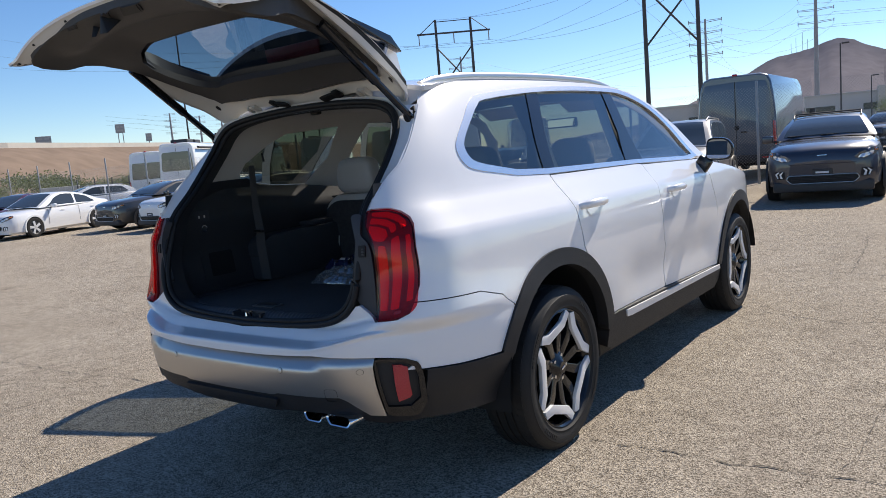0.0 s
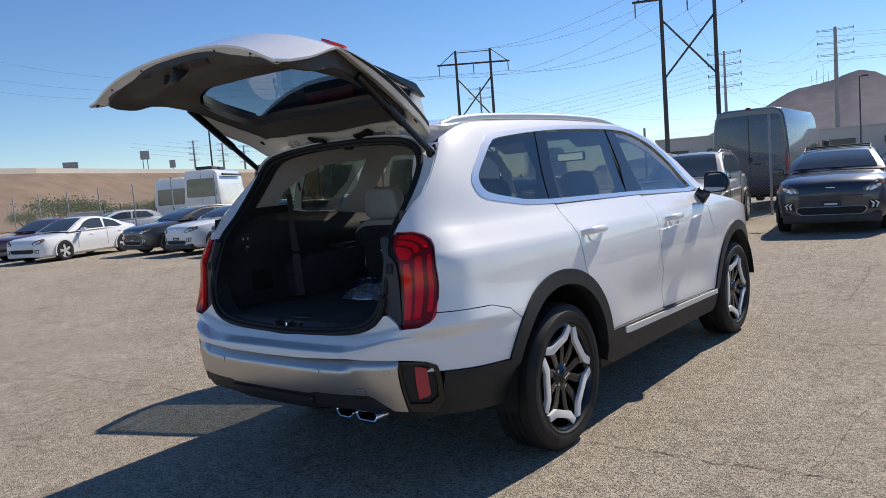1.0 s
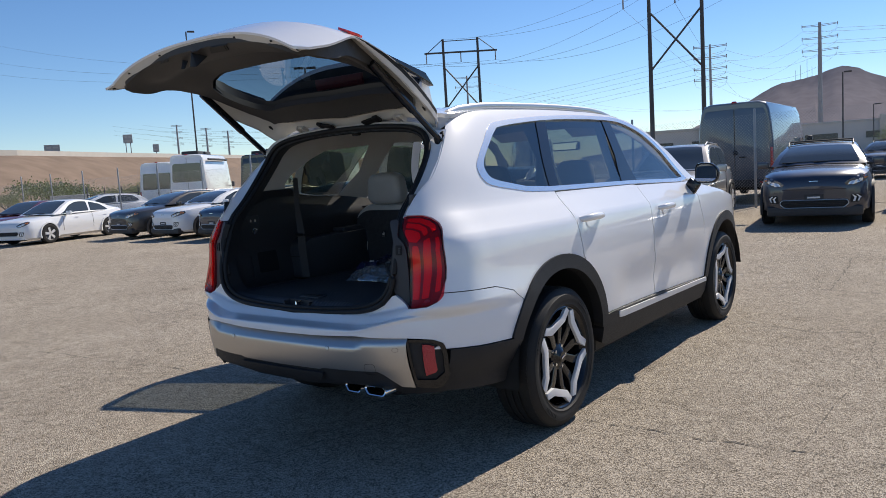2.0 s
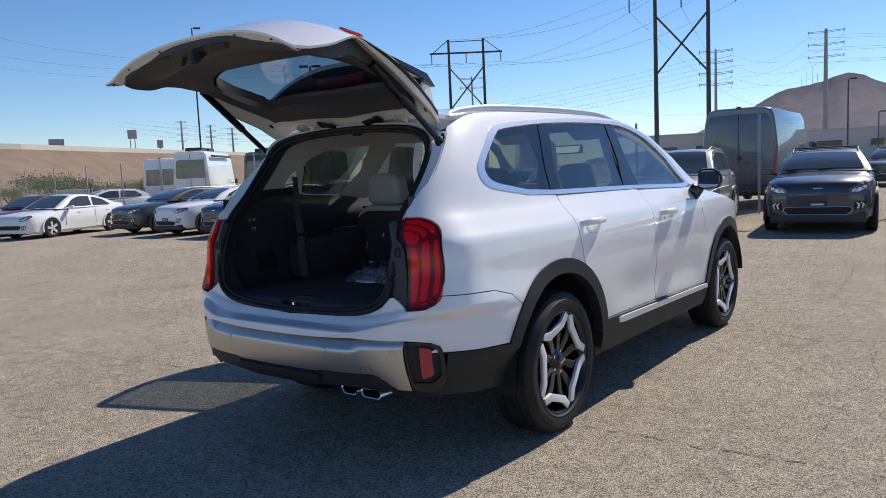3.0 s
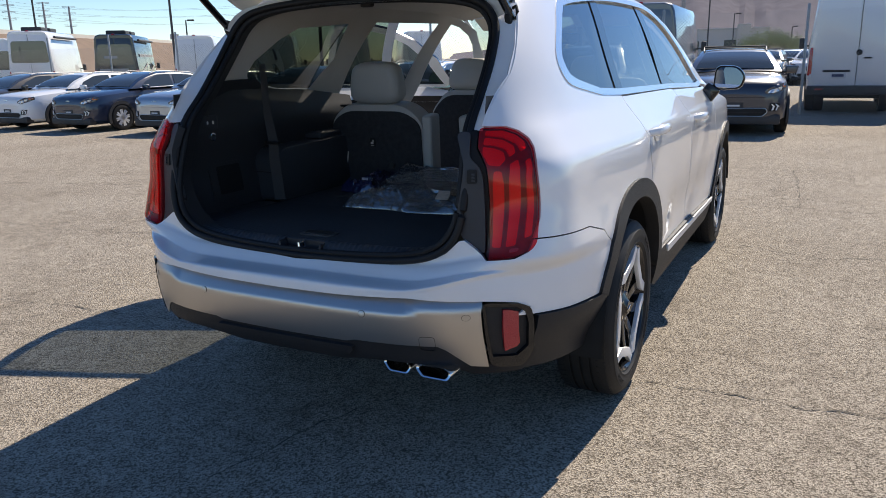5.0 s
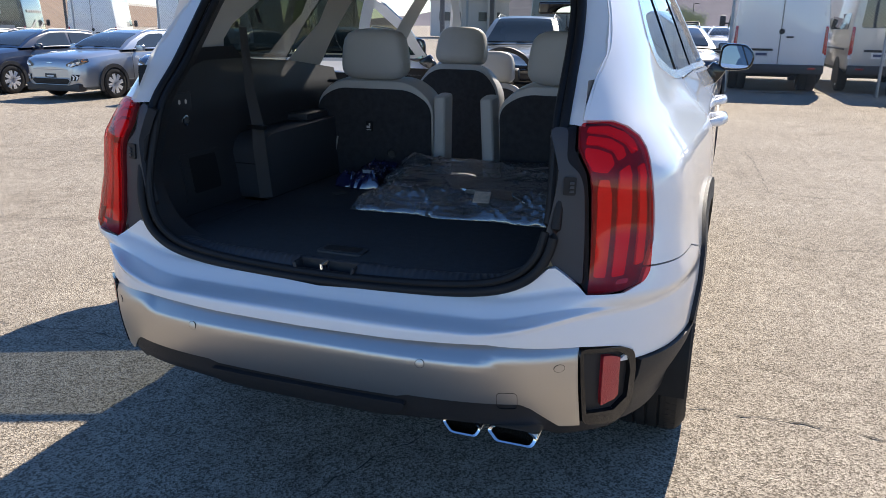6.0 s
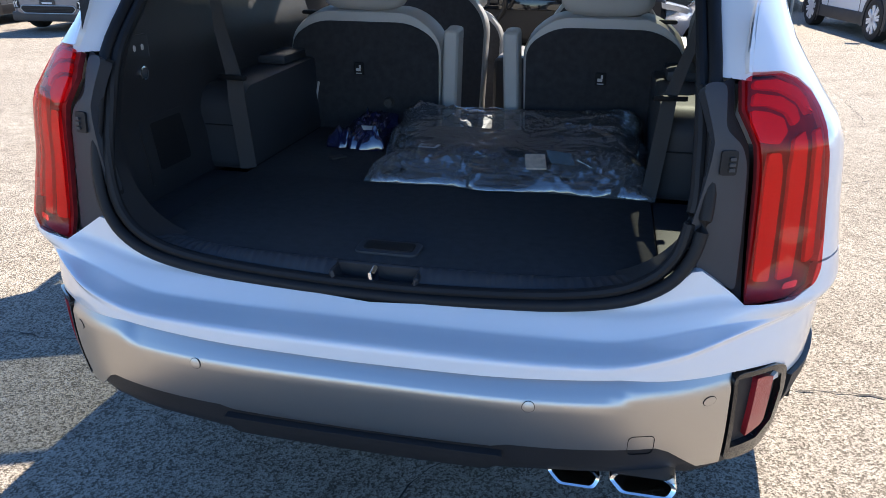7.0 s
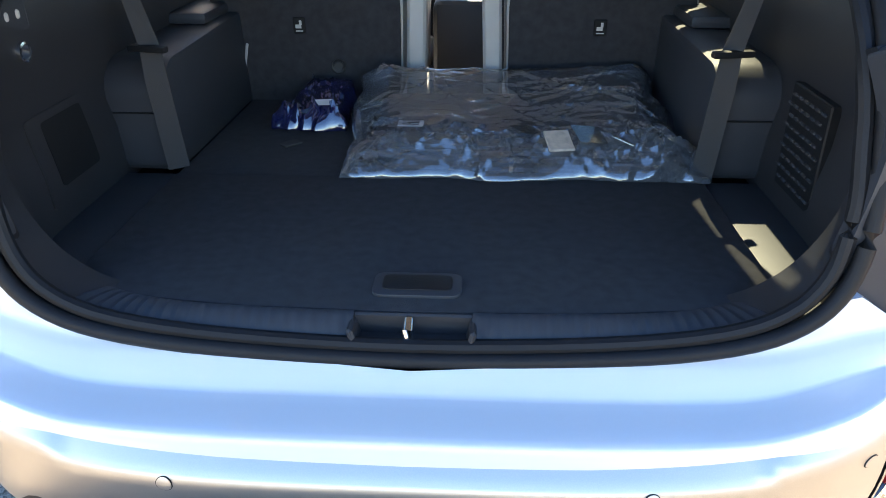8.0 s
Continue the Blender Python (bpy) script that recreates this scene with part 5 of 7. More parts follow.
# ---- seats ----
def seat(x0, x1, y, z0, z1, back=True, lean=6, third=False):
    """A seat whose back leans forward to the top; x0 to x1 across."""
    st = new("seat")
    st.parent = suv
    st["label"] = "grey leather seat with black carpeted back"
    w, xc, h = x1 - x0, (x0 + x1) / 2, z1 - z0
    t = pose(xc, y, z0, lean)
    outline = rounded([(-w / 2 + 0.01, 0.0), (-w / 2, h * 0.80), (-w / 2 + 0.10, h), (w / 2 - 0.10, h), (w / 2, h * 0.80), (w / 2 - 0.01, 0.0)], 0.06, 5)
    bm = prism(outline, 0.13, "y", 0.0, 0.022)
    bmesh.ops.transform(bm, matrix=t, verts=bm.verts)
    part("backrest", bm, LEATHER, st)
    inner = rounded([(-w / 2 + 0.018, 0.0), (-w / 2 + 0.012, h * 0.78), (-w / 2 + 0.105, h - 0.034), (w / 2 - 0.105, h - 0.034), (w / 2 - 0.012, h * 0.78), (w / 2 - 0.018, 0.0)], 0.07, 5)
    bm = prism(inner, 0.012, "y", -0.010, 0.004)
    bmesh.ops.transform(bm, matrix=t, verts=bm.verts)
    panel = part("back_panel", bm, CARPET, st, "black carpeted seat back")
    # head restraint: a soft block that narrows upwards
    bm = bmesh.new()
    bmesh.ops.create_cube(bm, size=1)
    bmesh.ops.subdivide_edges(bm, edges=bm.edges[:], cuts=5, use_grid_fill=True)
    for v in bm.verts:
        p = v.co * 2
        k = (abs(p.x) ** 4 + abs(p.y) ** 4 + abs(p.z) ** 4) ** 0.25
        p = p / k if k > 1 else p
        v.co = Vector((p.x * 0.140 * (1 - 0.10 * p.z), p.y * 0.062, p.z * 0.102))
    bmesh.ops.transform(bm, matrix=t @ pose(0, 0.055, h + 0.098, -4), verts=bm.verts)
    part("headrest", bm, LEATHER, st)
    for dx in (-0.06, 0.06):
        a = t @ Vector((dx, 0.06, h - 0.02))
        b = t @ Vector((dx, 0.06, h + 0.03))
        tube("headrest_post", [a, b], 0.006, CHROME, st, sides=8)
    part("cushion", block((w - 0.02, 0.5, 0.16), (xc, y + 0.42, max(0.45, z0 - 0.16)), 0.05, 3), LEATHER, st)
    return st, panel, t, h


for x0, x1 in ((-0.655, -0.115), (0.150, 0.665)):
    st, panel, t, h = seat(x0, x1, 0.205, 0.79, 1.205, third=True)
    s = 1 if x0 < 0 else -1
    xi = x1 if x0 < 0 else x0
    bolster = block((0.052, 0.10, 0.365), (xi + s * 0.030, 0.20, 0.975), 0.018, 3, (5, s * 2, 0))
    part("side_bolster", bolster, LEATHER, st)
    # seat tag: a small white pictogram and bar on a black tab
    tag = part("release_tab", block((0.034, 0.006, 0.045), (0, 0, 0), 0.003, 1), RUBBER, panel)
    xt = -0.404 if x0 < 0 else 0.406
    tag.matrix_world = pose(xt, 0.168, 1.012, 6)
    for dz, dx, w, hh in ((-0.002, -0.002, 0.016, 0.010), (0.008, 0.004, 0.007, 0.012), (-0.014, 0, 0.02, 0.003)):
        mk = part("tab_mark", block((w, 0.002, hh), (0, 0, 0), 0.0006, 1), LINING, tag)
        mk.matrix_world = pose(xt + dx, 0.1635, 1.012 + dz, 6)
    xb = x0 + 0.07 if x0 < 0 else x1 - 0.07
    part("seat_button", block((0.06, 0.03, 0.012), (xb, 0.215, 1.19), 0.004, 1, (0, 0, 0)), RUBBER, st)
# tether eye and strap on the left back
bm = lathe([(0.020, -0.004), (0.020, 0.004), (0.014, 0.006), (0.012, 0.0), (0.0, 0.001)], "y", 24)
bmesh.ops.transform(bm, matrix=pose(-0.305, 0.178, 0.90) @ pose(0, 0, 0, 0, 0, 0), verts=bm.verts)
part("tether_eye", bm, GATE_TRIM, suv)
part("pull_strap", block((0.008, 0.004, 0.10), (-0.565, 0.172, 0.915), 0.002, 1, (6, 14, 0)), LEATHER, suv)
part("pull_strap", block((0.03, 0.05, 0.006), (-0.36, -0.20, 0.803), 0.002, 1, (0, 0, -40)), WEBBING, suv)
for x0, x1 in ((-0.64, -0.14), (0.14, 0.64)):
    seat(x0, x1, 1.16, 0.56, 1.235, lean=-10)
for x0, x1 in ((-0.67, -0.17), (0.17, 0.67)):
    seat(x0, x1, 1.93, 0.50, 1.08, lean=-8)
part("cabin_floor", block((1.5, 2.2, 0.03), (0, 1.4, 0.44), 0.01, 1), CARPET, suv)
part("centre_console", block((0.26, 0.8, 0.32), (0, 2.25, 0.62), 0.04, 2), TRIM_SMOOTH, suv)
part("rear_console", block((0.25, 0.5, 0.42), (0.01, 1.55, 0.70), 0.04, 3), TRIM_SMOOTH, suv)
part("dashboard", block((1.46, 0.34, 0.30), (0, 2.62, 0.985), 0.07, 3), TRIM_DARK, suv)
part("display_panel", block((0.72, 0.03, 0.13), (-0.22, 2.45, 1.10), 0.01, 2, (-8, 0, 0)), SCREEN, suv)
bm = bmesh.new()
wheel_pts = [pose(-0.38, 2.25, 1.11, -65) @ Vector((0.185 * math.cos(a), 0.185 * math.sin(a), 0)) for a in np.linspace(0, 2 * math.pi, 37)[:-1]]
bm.free()
sw = tube("steering_wheel", wheel_pts, 0.016, TRIM_DARK, suv, closed=True)
part("wheel_boss", block((0.18, 0.05, 0.09), (-0.38, 2.26, 1.11), 0.02, 2, (20, 0, 0)), TRIM_SMOOTH, sw)
part("interior_mirror", block((0.24, 0.03, 0.07), (0.0, 2.0, 1.53), 0.014, 3), GLOSS_BLACK, suv)
part("interior_mirror_glass", block((0.22, 0.004, 0.055), (0.0, 1.983, 1.53), 0.002, 1), MIRROR_GLASS, suv)
for s in (-1, 1):
    part("sun_visor", block((0.42, 0.17, 0.018), (s * 0.33, 1.80, 1.635), 0.008, 2, (-25, 0, 0)), LINING, suv)
part("roof_console", block((0.22, 0.20, 0.03), (0, 1.72, 1.675), 0.01, 2), LINING, suv)
# firewall and side closing, so that the cabin is shut
part("bulkhead", block((1.5, 0.05, 0.7), (0, 2.80, 0.75), 0.0), RUBBER, suv)
part("cargo_front_wall", block((1.36, 0.04, 0.36), (0, 0.25, 0.61), 0.0), CARPET, suv)


# ---- the left doors, standing open ----
def open_door(name, outline_lo, glass_loop, frame_loop, hinge_y, angle, label):
    d = new(name)
    d.parent = suv
    d["label"] = label
    swing = Matrix.Translation((-0.93, hinge_y, 0)) @ Matrix.Rotation(radians(angle), 4, "Z") @ Matrix.Translation((0.93, -hinge_y, 0))
    obs = [sheet("door_skin", outline_lo, scooped, PAINT_WHITE, d, step=0.06, thick=0.04, mirror=True),
           sheet("door_card", outline_lo, scooped, TRIM_DARK, d, step=0.08, thick=0.0, lift=-0.10, mirror=True),
           sheet("door_rim", outline_lo, scooped, PAINT_WHITE, d, step=0.08, thick=0.10, lift=-0.001, mirror=True, holes=[[(sum(p[0] for p in outline_lo) / len(outline_lo) + (q - sum(p[0] for p in outline_lo) / len(outline_lo)) * 0.9, 0.85 + (z - 0.85) * 0.86) for q, z in outline_lo]]),
           sheet("window_frame", frame_loop, skin, GLOSS_BLACK, d, step=0.05, thick=0.03, lift=0.0, mirror=True, holes=[glass_loop]),
           sheet("frame_inner", frame_loop, skin, PAINT_WHITE, d, step=0.05, thick=0.0, lift=-0.032, mirror=True, holes=[glass_loop]),
           sheet("door_glass", glass_loop, skin, GLASS_DARK, d, step=0.08, thick=0.004, lift=-0.012, mirror=True)]
    for o in obs:
        o.matrix_world = swing


low_r = yz((0.213, 1.243), (0.223, 1.13), (0.245, 0.98), (0.255, 0.90), *arc(0, WHEEL_Z, FLARE_R, 59, 14, 8), (0.60, 0.508), (1.325, 0.492), (1.33, 0.70), (1.29, 0.98), (1.305, 1.10), (1.322, 1.222))
fr_r = yz((0.205, 1.243), (0.41, 1.655), (0.47, 1.69), (0.95, 1.703), (1.40, 1.70), (1.405, 1.66), (1.318, 1.24))
gl_r = yz((0.275, 1.262), (0.465, 1.645), (0.95, 1.668), (1.345, 1.668), (1.262, 1.258))
open_door("rear_door_open", low_r, gl_r, fr_r, 1.32, -68, "white rear door standing open")

low_f = yz((1.328, 1.222), (1.311, 1.10), (1.298, 0.98), (1.339, 0.70), (1.335, 0.492), (2.39, 0.452), (2.40, 0.60), (2.345, 0.85), (2.29, 1.0), (2.28, 1.12), (2.30, 1.20))
fr_f = yz((1.335, 1.24), (1.425, 1.66), (1.43, 1.70), (1.62, 1.688), (1.84, 1.635), (2.0, 1.555), (2.16, 1.425), (2.30, 1.22))
gl_f = yz((1.385, 1.256), (1.47, 1.662), (1.60, 1.652), (1.79, 1.605), (1.94, 1.53), (2.08, 1.41), (2.21, 1.24))
open_door("front_door_open", low_f, gl_f, fr_f, 2.36, -62, "white front door standing open")


# ---- loose things in the boot: floor mats in a clear bag, a small blue bag ----
def film(name, tint, gloss, rough, haze=(0.62, 0.68, 0.75), cloud=0.15):
    m = bpy.data.materials.new(name)
    m.use_nodes = True
    nt = m.node_tree
    nt.nodes.clear()
    out, mix, milk = nt.nodes.new("ShaderNodeOutputMaterial"), nt.nodes.new("ShaderNodeMixShader"), nt.nodes.new("ShaderNodeMixShader")
    tr, gl, df, lw = nt.nodes.new("ShaderNodeBsdfTransparent"), nt.nodes.new("ShaderNodeBsdfGlossy"), nt.nodes.new("ShaderNodeBsdfDiffuse"), nt.nodes.new("ShaderNodeLayerWeight")
    k = nt.nodes.new("ShaderNodeMath")
    k.operation = "MULTIPLY_ADD"
    k.inputs[1].default_value, k.inputs[2].default_value = 0.9, gloss
    lw.inputs["Blend"].default_value = 0.35
    tr.inputs["Color"].default_value = (*tint, 1)
    df.inputs["Color"].default_value = (*haze, 1)
    gl.inputs["Roughness"].default_value = rough
    milk.inputs[0].default_value = cloud
    for a, b in ((lw.outputs["Fresnel"], k.inputs[0]), (k.outputs[0], mix.inputs[0]), (tr.outputs[0], milk.inputs[1]), (df.outputs[0], milk.inputs[2]), (milk.outputs[0], mix.inputs[1]), (gl.outputs[0], mix.inputs[2]), (mix.outputs[0], out.inputs[0])):
        nt.links.new(a, b)
    return m


CLEAR_FILM = film("clear_plastic_film", (0.90, 0.93, 0.96), 0.15, 0.07, cloud=0.12)
BLUE_FILM = film("blue_plastic_film", (0.04, 0.06, 0.22), 0.14, 0.10, (0.015, 0.026, 0.17), 0.35)
PAPER = material("label_paper", (0.75, 0.75, 0.74), 0.7)
PACKET = material("printed_packet", (0.55, 0.45, 0.36), 0.45, noise_scale=60, amount=0.5)


FOLD_SEED = random.Random(12)
FOLDS = []
for k in range(200):
    a = FOLD_SEED.choice((0.0, 0.5, 1.1, 2.3)) + FOLD_SEED.gauss(0, 0.35)
    low_edge = FOLD_SEED.random() < 0.4
    FOLDS.append((FOLD_SEED.random(), FOLD_SEED.uniform(0.0, 0.30) if low_edge else FOLD_SEED.random(), math.cos(a), math.sin(a), FOLD_SEED.uniform(0.08, 0.30), FOLD_SEED.uniform(0.006, 0.014), FOLD_SEED.uniform(0.3, 1.0) * (1.0 if low_edge else 0.8)))


CREASES = [[FOLD_SEED.uniform(-1, 1) for i in range(40)] for j in range(40)]


def facets(p, q):
    """Flat triangles between random heights, as film breaks when it is crushed."""
    i, j = math.floor(p), math.floor(q)
    s, t = p - i, q - j
    h = lambda a, b: CREASES[(i + a) % 40][(j + b) % 40]
    if s > t:
        return h(0, 0) * (1 - s) + h(1, 0) * (s - t) + h(1, 1) * t
    return h(0, 0) * (1 - t) + h(0, 1) * (t - s) + h(1, 1) * s


def crumple(u, v, seed, amp):
    """Sharp tension folds: short straight ridges on a gently waved film."""
    crush = 0.35 + 0.65 * (1 - ease(0.2, 0.55, v)) * (1 - 0.5 * ease(0.5, 0.7, u))
    wu, wv = u + 0.05 * noise.noise((u * 4, v * 4, seed)), v + 0.05 * noise.noise((u * 4, v * 4, seed + 5))
    h = 0.4 * noise.noise((u * 3 + seed, v * 3, seed)) + crush * (0.65 * facets(wu * 9 + wv * 11, wv * 13 - wu * 4) + 0.5 * facets(wu * 24 - wv * 14, wv * 26 + wu * 9))
    for cu, cv, dx, dy, length, width, k in FOLDS:
        x, y = u - cu, v - cv
        t, d = (x * dx + y * dy) / length, abs(-x * dy + y * dx)
        if abs(t) < 1 and d < width:
            h += 0.9 * k * (1 - t * t) * (1 - d / width)
    return amp * h


def bag(name, corners, height, mat, seed, amp, parent, n=64, rise=0.0):
    """A closed film bag over a four-cornered patch of floor; corners run round from the front left."""
    a, b, c, d = (Vector(p) for p in corners)
    verts, faces = [], []
    for face in (0, 1):
        for j in range(n + 1):
            for i in range(n + 1):
                u, v = i / n, j / n
                p = a * (1 - u) * (1 - v) + b * u * (1 - v) + c * u * v + d * (1 - u) * v
                e = min(1.0, min(u, 1 - u) * 9) * min(1.0, v * 7) * (1 - 0.55 * ease(0.94, 1.0, v))
                edge = 1 - e
                wob = 0.022 * noise.noise((u * 5 + seed, v * 5, 3.1)) * edge
                z = 0.803 if face else 0.808 + height * e**0.6 * (0.75 + 0.25 * noise.noise((u * 2, v * 2, seed))) + crumple(u, v, seed, amp) * (0.6 + 0.25 * edge) * (0.35 + 0.65 * e)
                if not face and v < 0.22:
                    z += 0.022 * math.sin(math.pi * v / 0.22) * (0.6 + 0.6 * noise.noise((u * 7, 1.0, seed)))
                if not face:
                    z += rise * (ease(0.25, 1.0, v) * 1.5 + 0.7 * math.exp(-((u - 0.95) ** 2 + (v - 0.98) ** 2) / 0.004) + 0.5 * math.exp(-((u - 0.03) ** 2 + (v - 0.95) ** 2) / 0.01))
                verts.append((p.x + wob * 1.6, p.y + wob, z))
    m = n + 1
    for face in (0, 1):
        o = face * m * m
        for j in range(n):
            for i in range(n):
                f = (o + j * m + i, o + j * m + i + 1, o + (j + 1) * m + i + 1, o + (j + 1) * m + i)
                faces.append(f if face == 0 else f[::-1])
    ring = [i for i in range(m)] + [j * m + n for j in range(1, m)] + [n * m + i for i in range(n - 1, -1, -1)] + [j * m for j in range(n - 1, 0, -1)]
    for k in range(len(ring)):
        x, y = ring[k - 1], ring[k]
        faces.append((x, m * m + x, m * m + y, y))
    return raw(name, verts, faces, mat, parent)


mats_bag = thing("bagged_floor_mats", "black floor mats in a crumpled clear plastic bag", "bag", pose(0, 0, 0))
skin_film = bag("plastic_film", [(-0.20, -0.415), (0.575, -0.415), (0.54, 0.16), (-0.235, 0.13)], 0.060, CLEAR_FILM, 2.3, 0.019, mats_bag, 150, 0.04)


def top_of(x, y):
    """Height of the film over a spot of the floor."""
    half = list(skin_film.data.vertices)[: 151 * 151]
    return min(half, key=lambda v: (v.co.x - x) ** 2 + (v.co.y - y) ** 2).co.z + 0.004



for k, (dz, sh) in enumerate(((0.0, 0.0), (0.014, 0.012), (0.028, -0.006))):
    mat_loop = rounded([(-0.14 + sh, -0.31), (0.50, -0.34 + sh), (0.495 - sh, 0.12), (-0.17, 0.10)], 0.06, 5)
    part("floor_mat", prism(mat_loop, 0.011, "z", 0.808 + dz, 0.003), CARPET, mats_bag, "black carpet floor mat")
lab = part("paper_label", block((0.06, 0.045, 0.001), (-0.07, -0.20, top_of(-0.07, -0.20)), 0.0), PAPER, mats_bag, "small white printed label")
lab.matrix_world = pose(0, 0, 0)
for k in range(3):
    part("label_bar", block((0.04, 0.004, 0.001), (-0.07, -0.21 + 0.012 * k, top_of(-0.07, -0.20) + 0.0012), 0.0), RUBBER, lab)
part("packet", block((0.055, 0.07, 0.006), (0.26, -0.365, top_of(0.26, -0.365)), 0.002, 1, (18, 0, 10)), PACKET, mats_bag, "small printed packet")
for k, (x, y, r) in enumerate(((0.325, -0.375, 30), (0.40, -0.37, 75), (0.20, -0.30, 50))):
    part("film_fold", block((0.075, 0.05, 0.0015), (x, y + 0.025, top_of(x, y + 0.025)), 0.0, 1, (28 - 9 * k, 12, r)), CLEAR_FILM, mats_bag)
for k in range(6):
    part("printed_bar", block((0.006, 0.018, 0.001), (-0.165 + 0.008 * (k % 2), -0.30 + 0.024 * k, top_of(-0.165, -0.30 + 0.024 * k)), 0.0, 1, (0, -14, 12)), RUBBER, mats_bag)
blue = thing("blue_bag", "small dark blue plastic bag beside the mats", "bag", pose(0, 0, 0))
bag("plastic_film", [(-0.44, -0.09), (-0.25, -0.11), (-0.25, 0.13), (-0.385, 0.17)], 0.05, BLUE_FILM, 7.9, 0.02, blue, 36, 0.02)
part("contents", block((0.13, 0.19, 0.03), (-0.33, 0.03, 0.822), 0.012, 2), CARPET, blue)
part("paper_label", block((0.05, 0.03, 0.001), (-0.295, -0.07, 0.868), 0.0, 1, (12, 6, 30)), PAPER, blue)


# ---- parked cars ----
def paint(name, color, rough=0.3, metal=0.0):
    return material(name, color, rough, metal, Coat_Weight=1.0, Coat_Roughness=0.05, noise_scale=300, amount=0.06)


LAMP_CLEAR = material("headlamp", (0.75, 0.76, 0.78), 0.15, 0.5, Coat_Weight=1.0)
CAR_RIM = material("bright_alloy", (0.72, 0.72, 0.72), 0.35, 0.15)
AMBER = material("amber_lens", (0.75, 0.22, 0.05), 0.25, Coat_Weight=0.6)
DARK_PLASTIC = material("faded_plastic", (0.03, 0.03, 0.032), 0.55, noise_scale=8, amount=0.3)
CABIN_SHADE = material("cabin_shade", (0.03, 0.03, 0.03), 0.9)
PLATE = material("plate_white", (0.7, 0.7, 0.7), 0.5)
PLATE_BAR = material("plate_bar", (0.03, 0.05, 0.12), 0.5)

STATIONS = [(0.905, 0.50, 0.36, 0.70), (0.892, 0.61, 0.28, 0.80), (0.855, 0.70, 0.25, 0.865), (0.77, 0.785, 0.235, 0.915), (0.60, 0.855, 0.23, 0.96), (0.32, 0.893, 0.22, 0.995), (0.0, 0.90, 0.22, 1.02), (-0.35, 0.90, 0.22, 1.05),
            (-0.8, 0.90, 0.22, 1.06), (-1.6, 0.905, 0.22, 1.06), (-2.3, 0.905, 0.22, 1.08), (-2.8, 0.90, 0.23, 1.10), (-3.2, 0.86, 0.27, 1.12), (-3.40, 0.78, 0.34, 1.08), (-3.46, 0.55, 0.42, 0.98)]
SEDAN_STATIONS = [(0.93, 0.55, 0.34, 0.60), (0.915, 0.68, 0.25, 0.68), (0.87, 0.78, 0.21, 0.75), (0.78, 0.845, 0.19, 0.80), (0.60, 0.885, 0.18, 0.845), (0.32, 0.898, 0.17, 0.875), (0.0, 0.90, 0.17, 0.905), (-0.35, 0.90, 0.17, 0.935),
                  (-0.8, 0.90, 0.17, 0.955), (-1.6, 0.905, 0.17, 0.965), (-2.3, 0.905, 0.17, 0.985), (-2.8, 0.90, 0.18, 1.01), (-3.2, 0.87, 0.22, 1.03), (-3.5, 0.80, 0.30, 1.02), (-3.62, 0.60, 0.40, 0.96)]
PROFILE = [(0.0, 0.86), (0.10, 0.975), (0.42, 1.0), (0.74, 0.992), (0.92, 0.94), (0.995, 0.80), (1.0, 0.4)]


@functools.lru_cache(None)
def nose(x, z, sedan=False):
    """How far ahead the front of a parked car reaches at a spot x, z."""
    x, table = abs(x), SEDAN_STATIONS if sedan else STATIONS
    for k in range(len(table) - 1):
        a, b = table[k], table[k + 1]
        for i in range(24):
            t = i / 24
            y, w, zb, zt = (p + (q - p) * t for p, q in zip(a, b))
            f = (z - zb) / (zt - zb)
            if -0.001 <= f <= 1.0 and x <= w * lerp_table(PROFILE, f):
                return y
    return 0.5


def roofline(y, h, sedan=False):
    if sedan:
        return lerp_table([(-3.5, 1.03), (-3.1, 1.09), (-2.7, 1.235), (-2.3, h - 0.09), (-1.9, h - 0.02), (-1.5, h), (-1.15, h - 0.05), (-0.65, 1.16), (-0.25, 0.95)], y)
    return lerp_table([(-3.44, 1.10), (-3.30, 1.24), (-3.0, h - 0.10), (-2.5, h - 0.02), (-1.9, h), (-1.5, h - 0.01), (-1.15, h - 0.09), (-0.75, 1.26), (-0.42, 1.065)], y)


def loft(rings):
    n = len(rings[0])
    return sum(rings, []), [(k * n + i, k * n + i + 1, (k + 1) * n + i + 1, (k + 1) * n + i) for k in range(len(rings) - 1) for i in range(n - 1)]


def road_wheel(owner, x, y, s, r=0.335, spokes=5, rim_mat=None):
    w = new("wheel")
    w.parent = owner
    t = pose(x, y, r, 0, 0, 0 if s > 0 else 180)
    bm = lathe([(r * 0.66, -0.2), (r * 0.95, -0.2), (r, -0.17), (r, -0.04), (r * 0.96, -0.012), (r * 0.8, 0.0), (r * 0.68, -0.008)], "x", 36)
    bmesh.ops.transform(bm, matrix=t, verts=bm.verts)
    part("tyre", bm, TYRE, w)
    bm = lathe([(0.0, -0.026), (r * 0.60, -0.026), (r * 0.64, -0.012), (r * 0.69, -0.006), (r * 0.69, -0.03)], "x", 30)
    bmesh.ops.transform(bm, matrix=t, verts=bm.verts)
    part("rim", bm, DARK_PLASTIC, w)
    for k in range(spokes):
        bm = prism([(-0.028, 0.0), (-0.045, r * 0.63), (-0.008, r * 0.66), (0.0, r * 0.4), (0.008, r * 0.66), (0.045, r * 0.63), (0.028, 0.0)], 0.016, "x", -0.020)
        bmesh.ops.transform(bm, matrix=t @ pose(0, 0, 0, 360 / spokes * k + 11), verts=bm.verts)
        part("spoke", bm, rim_mat or CAR_RIM, w)


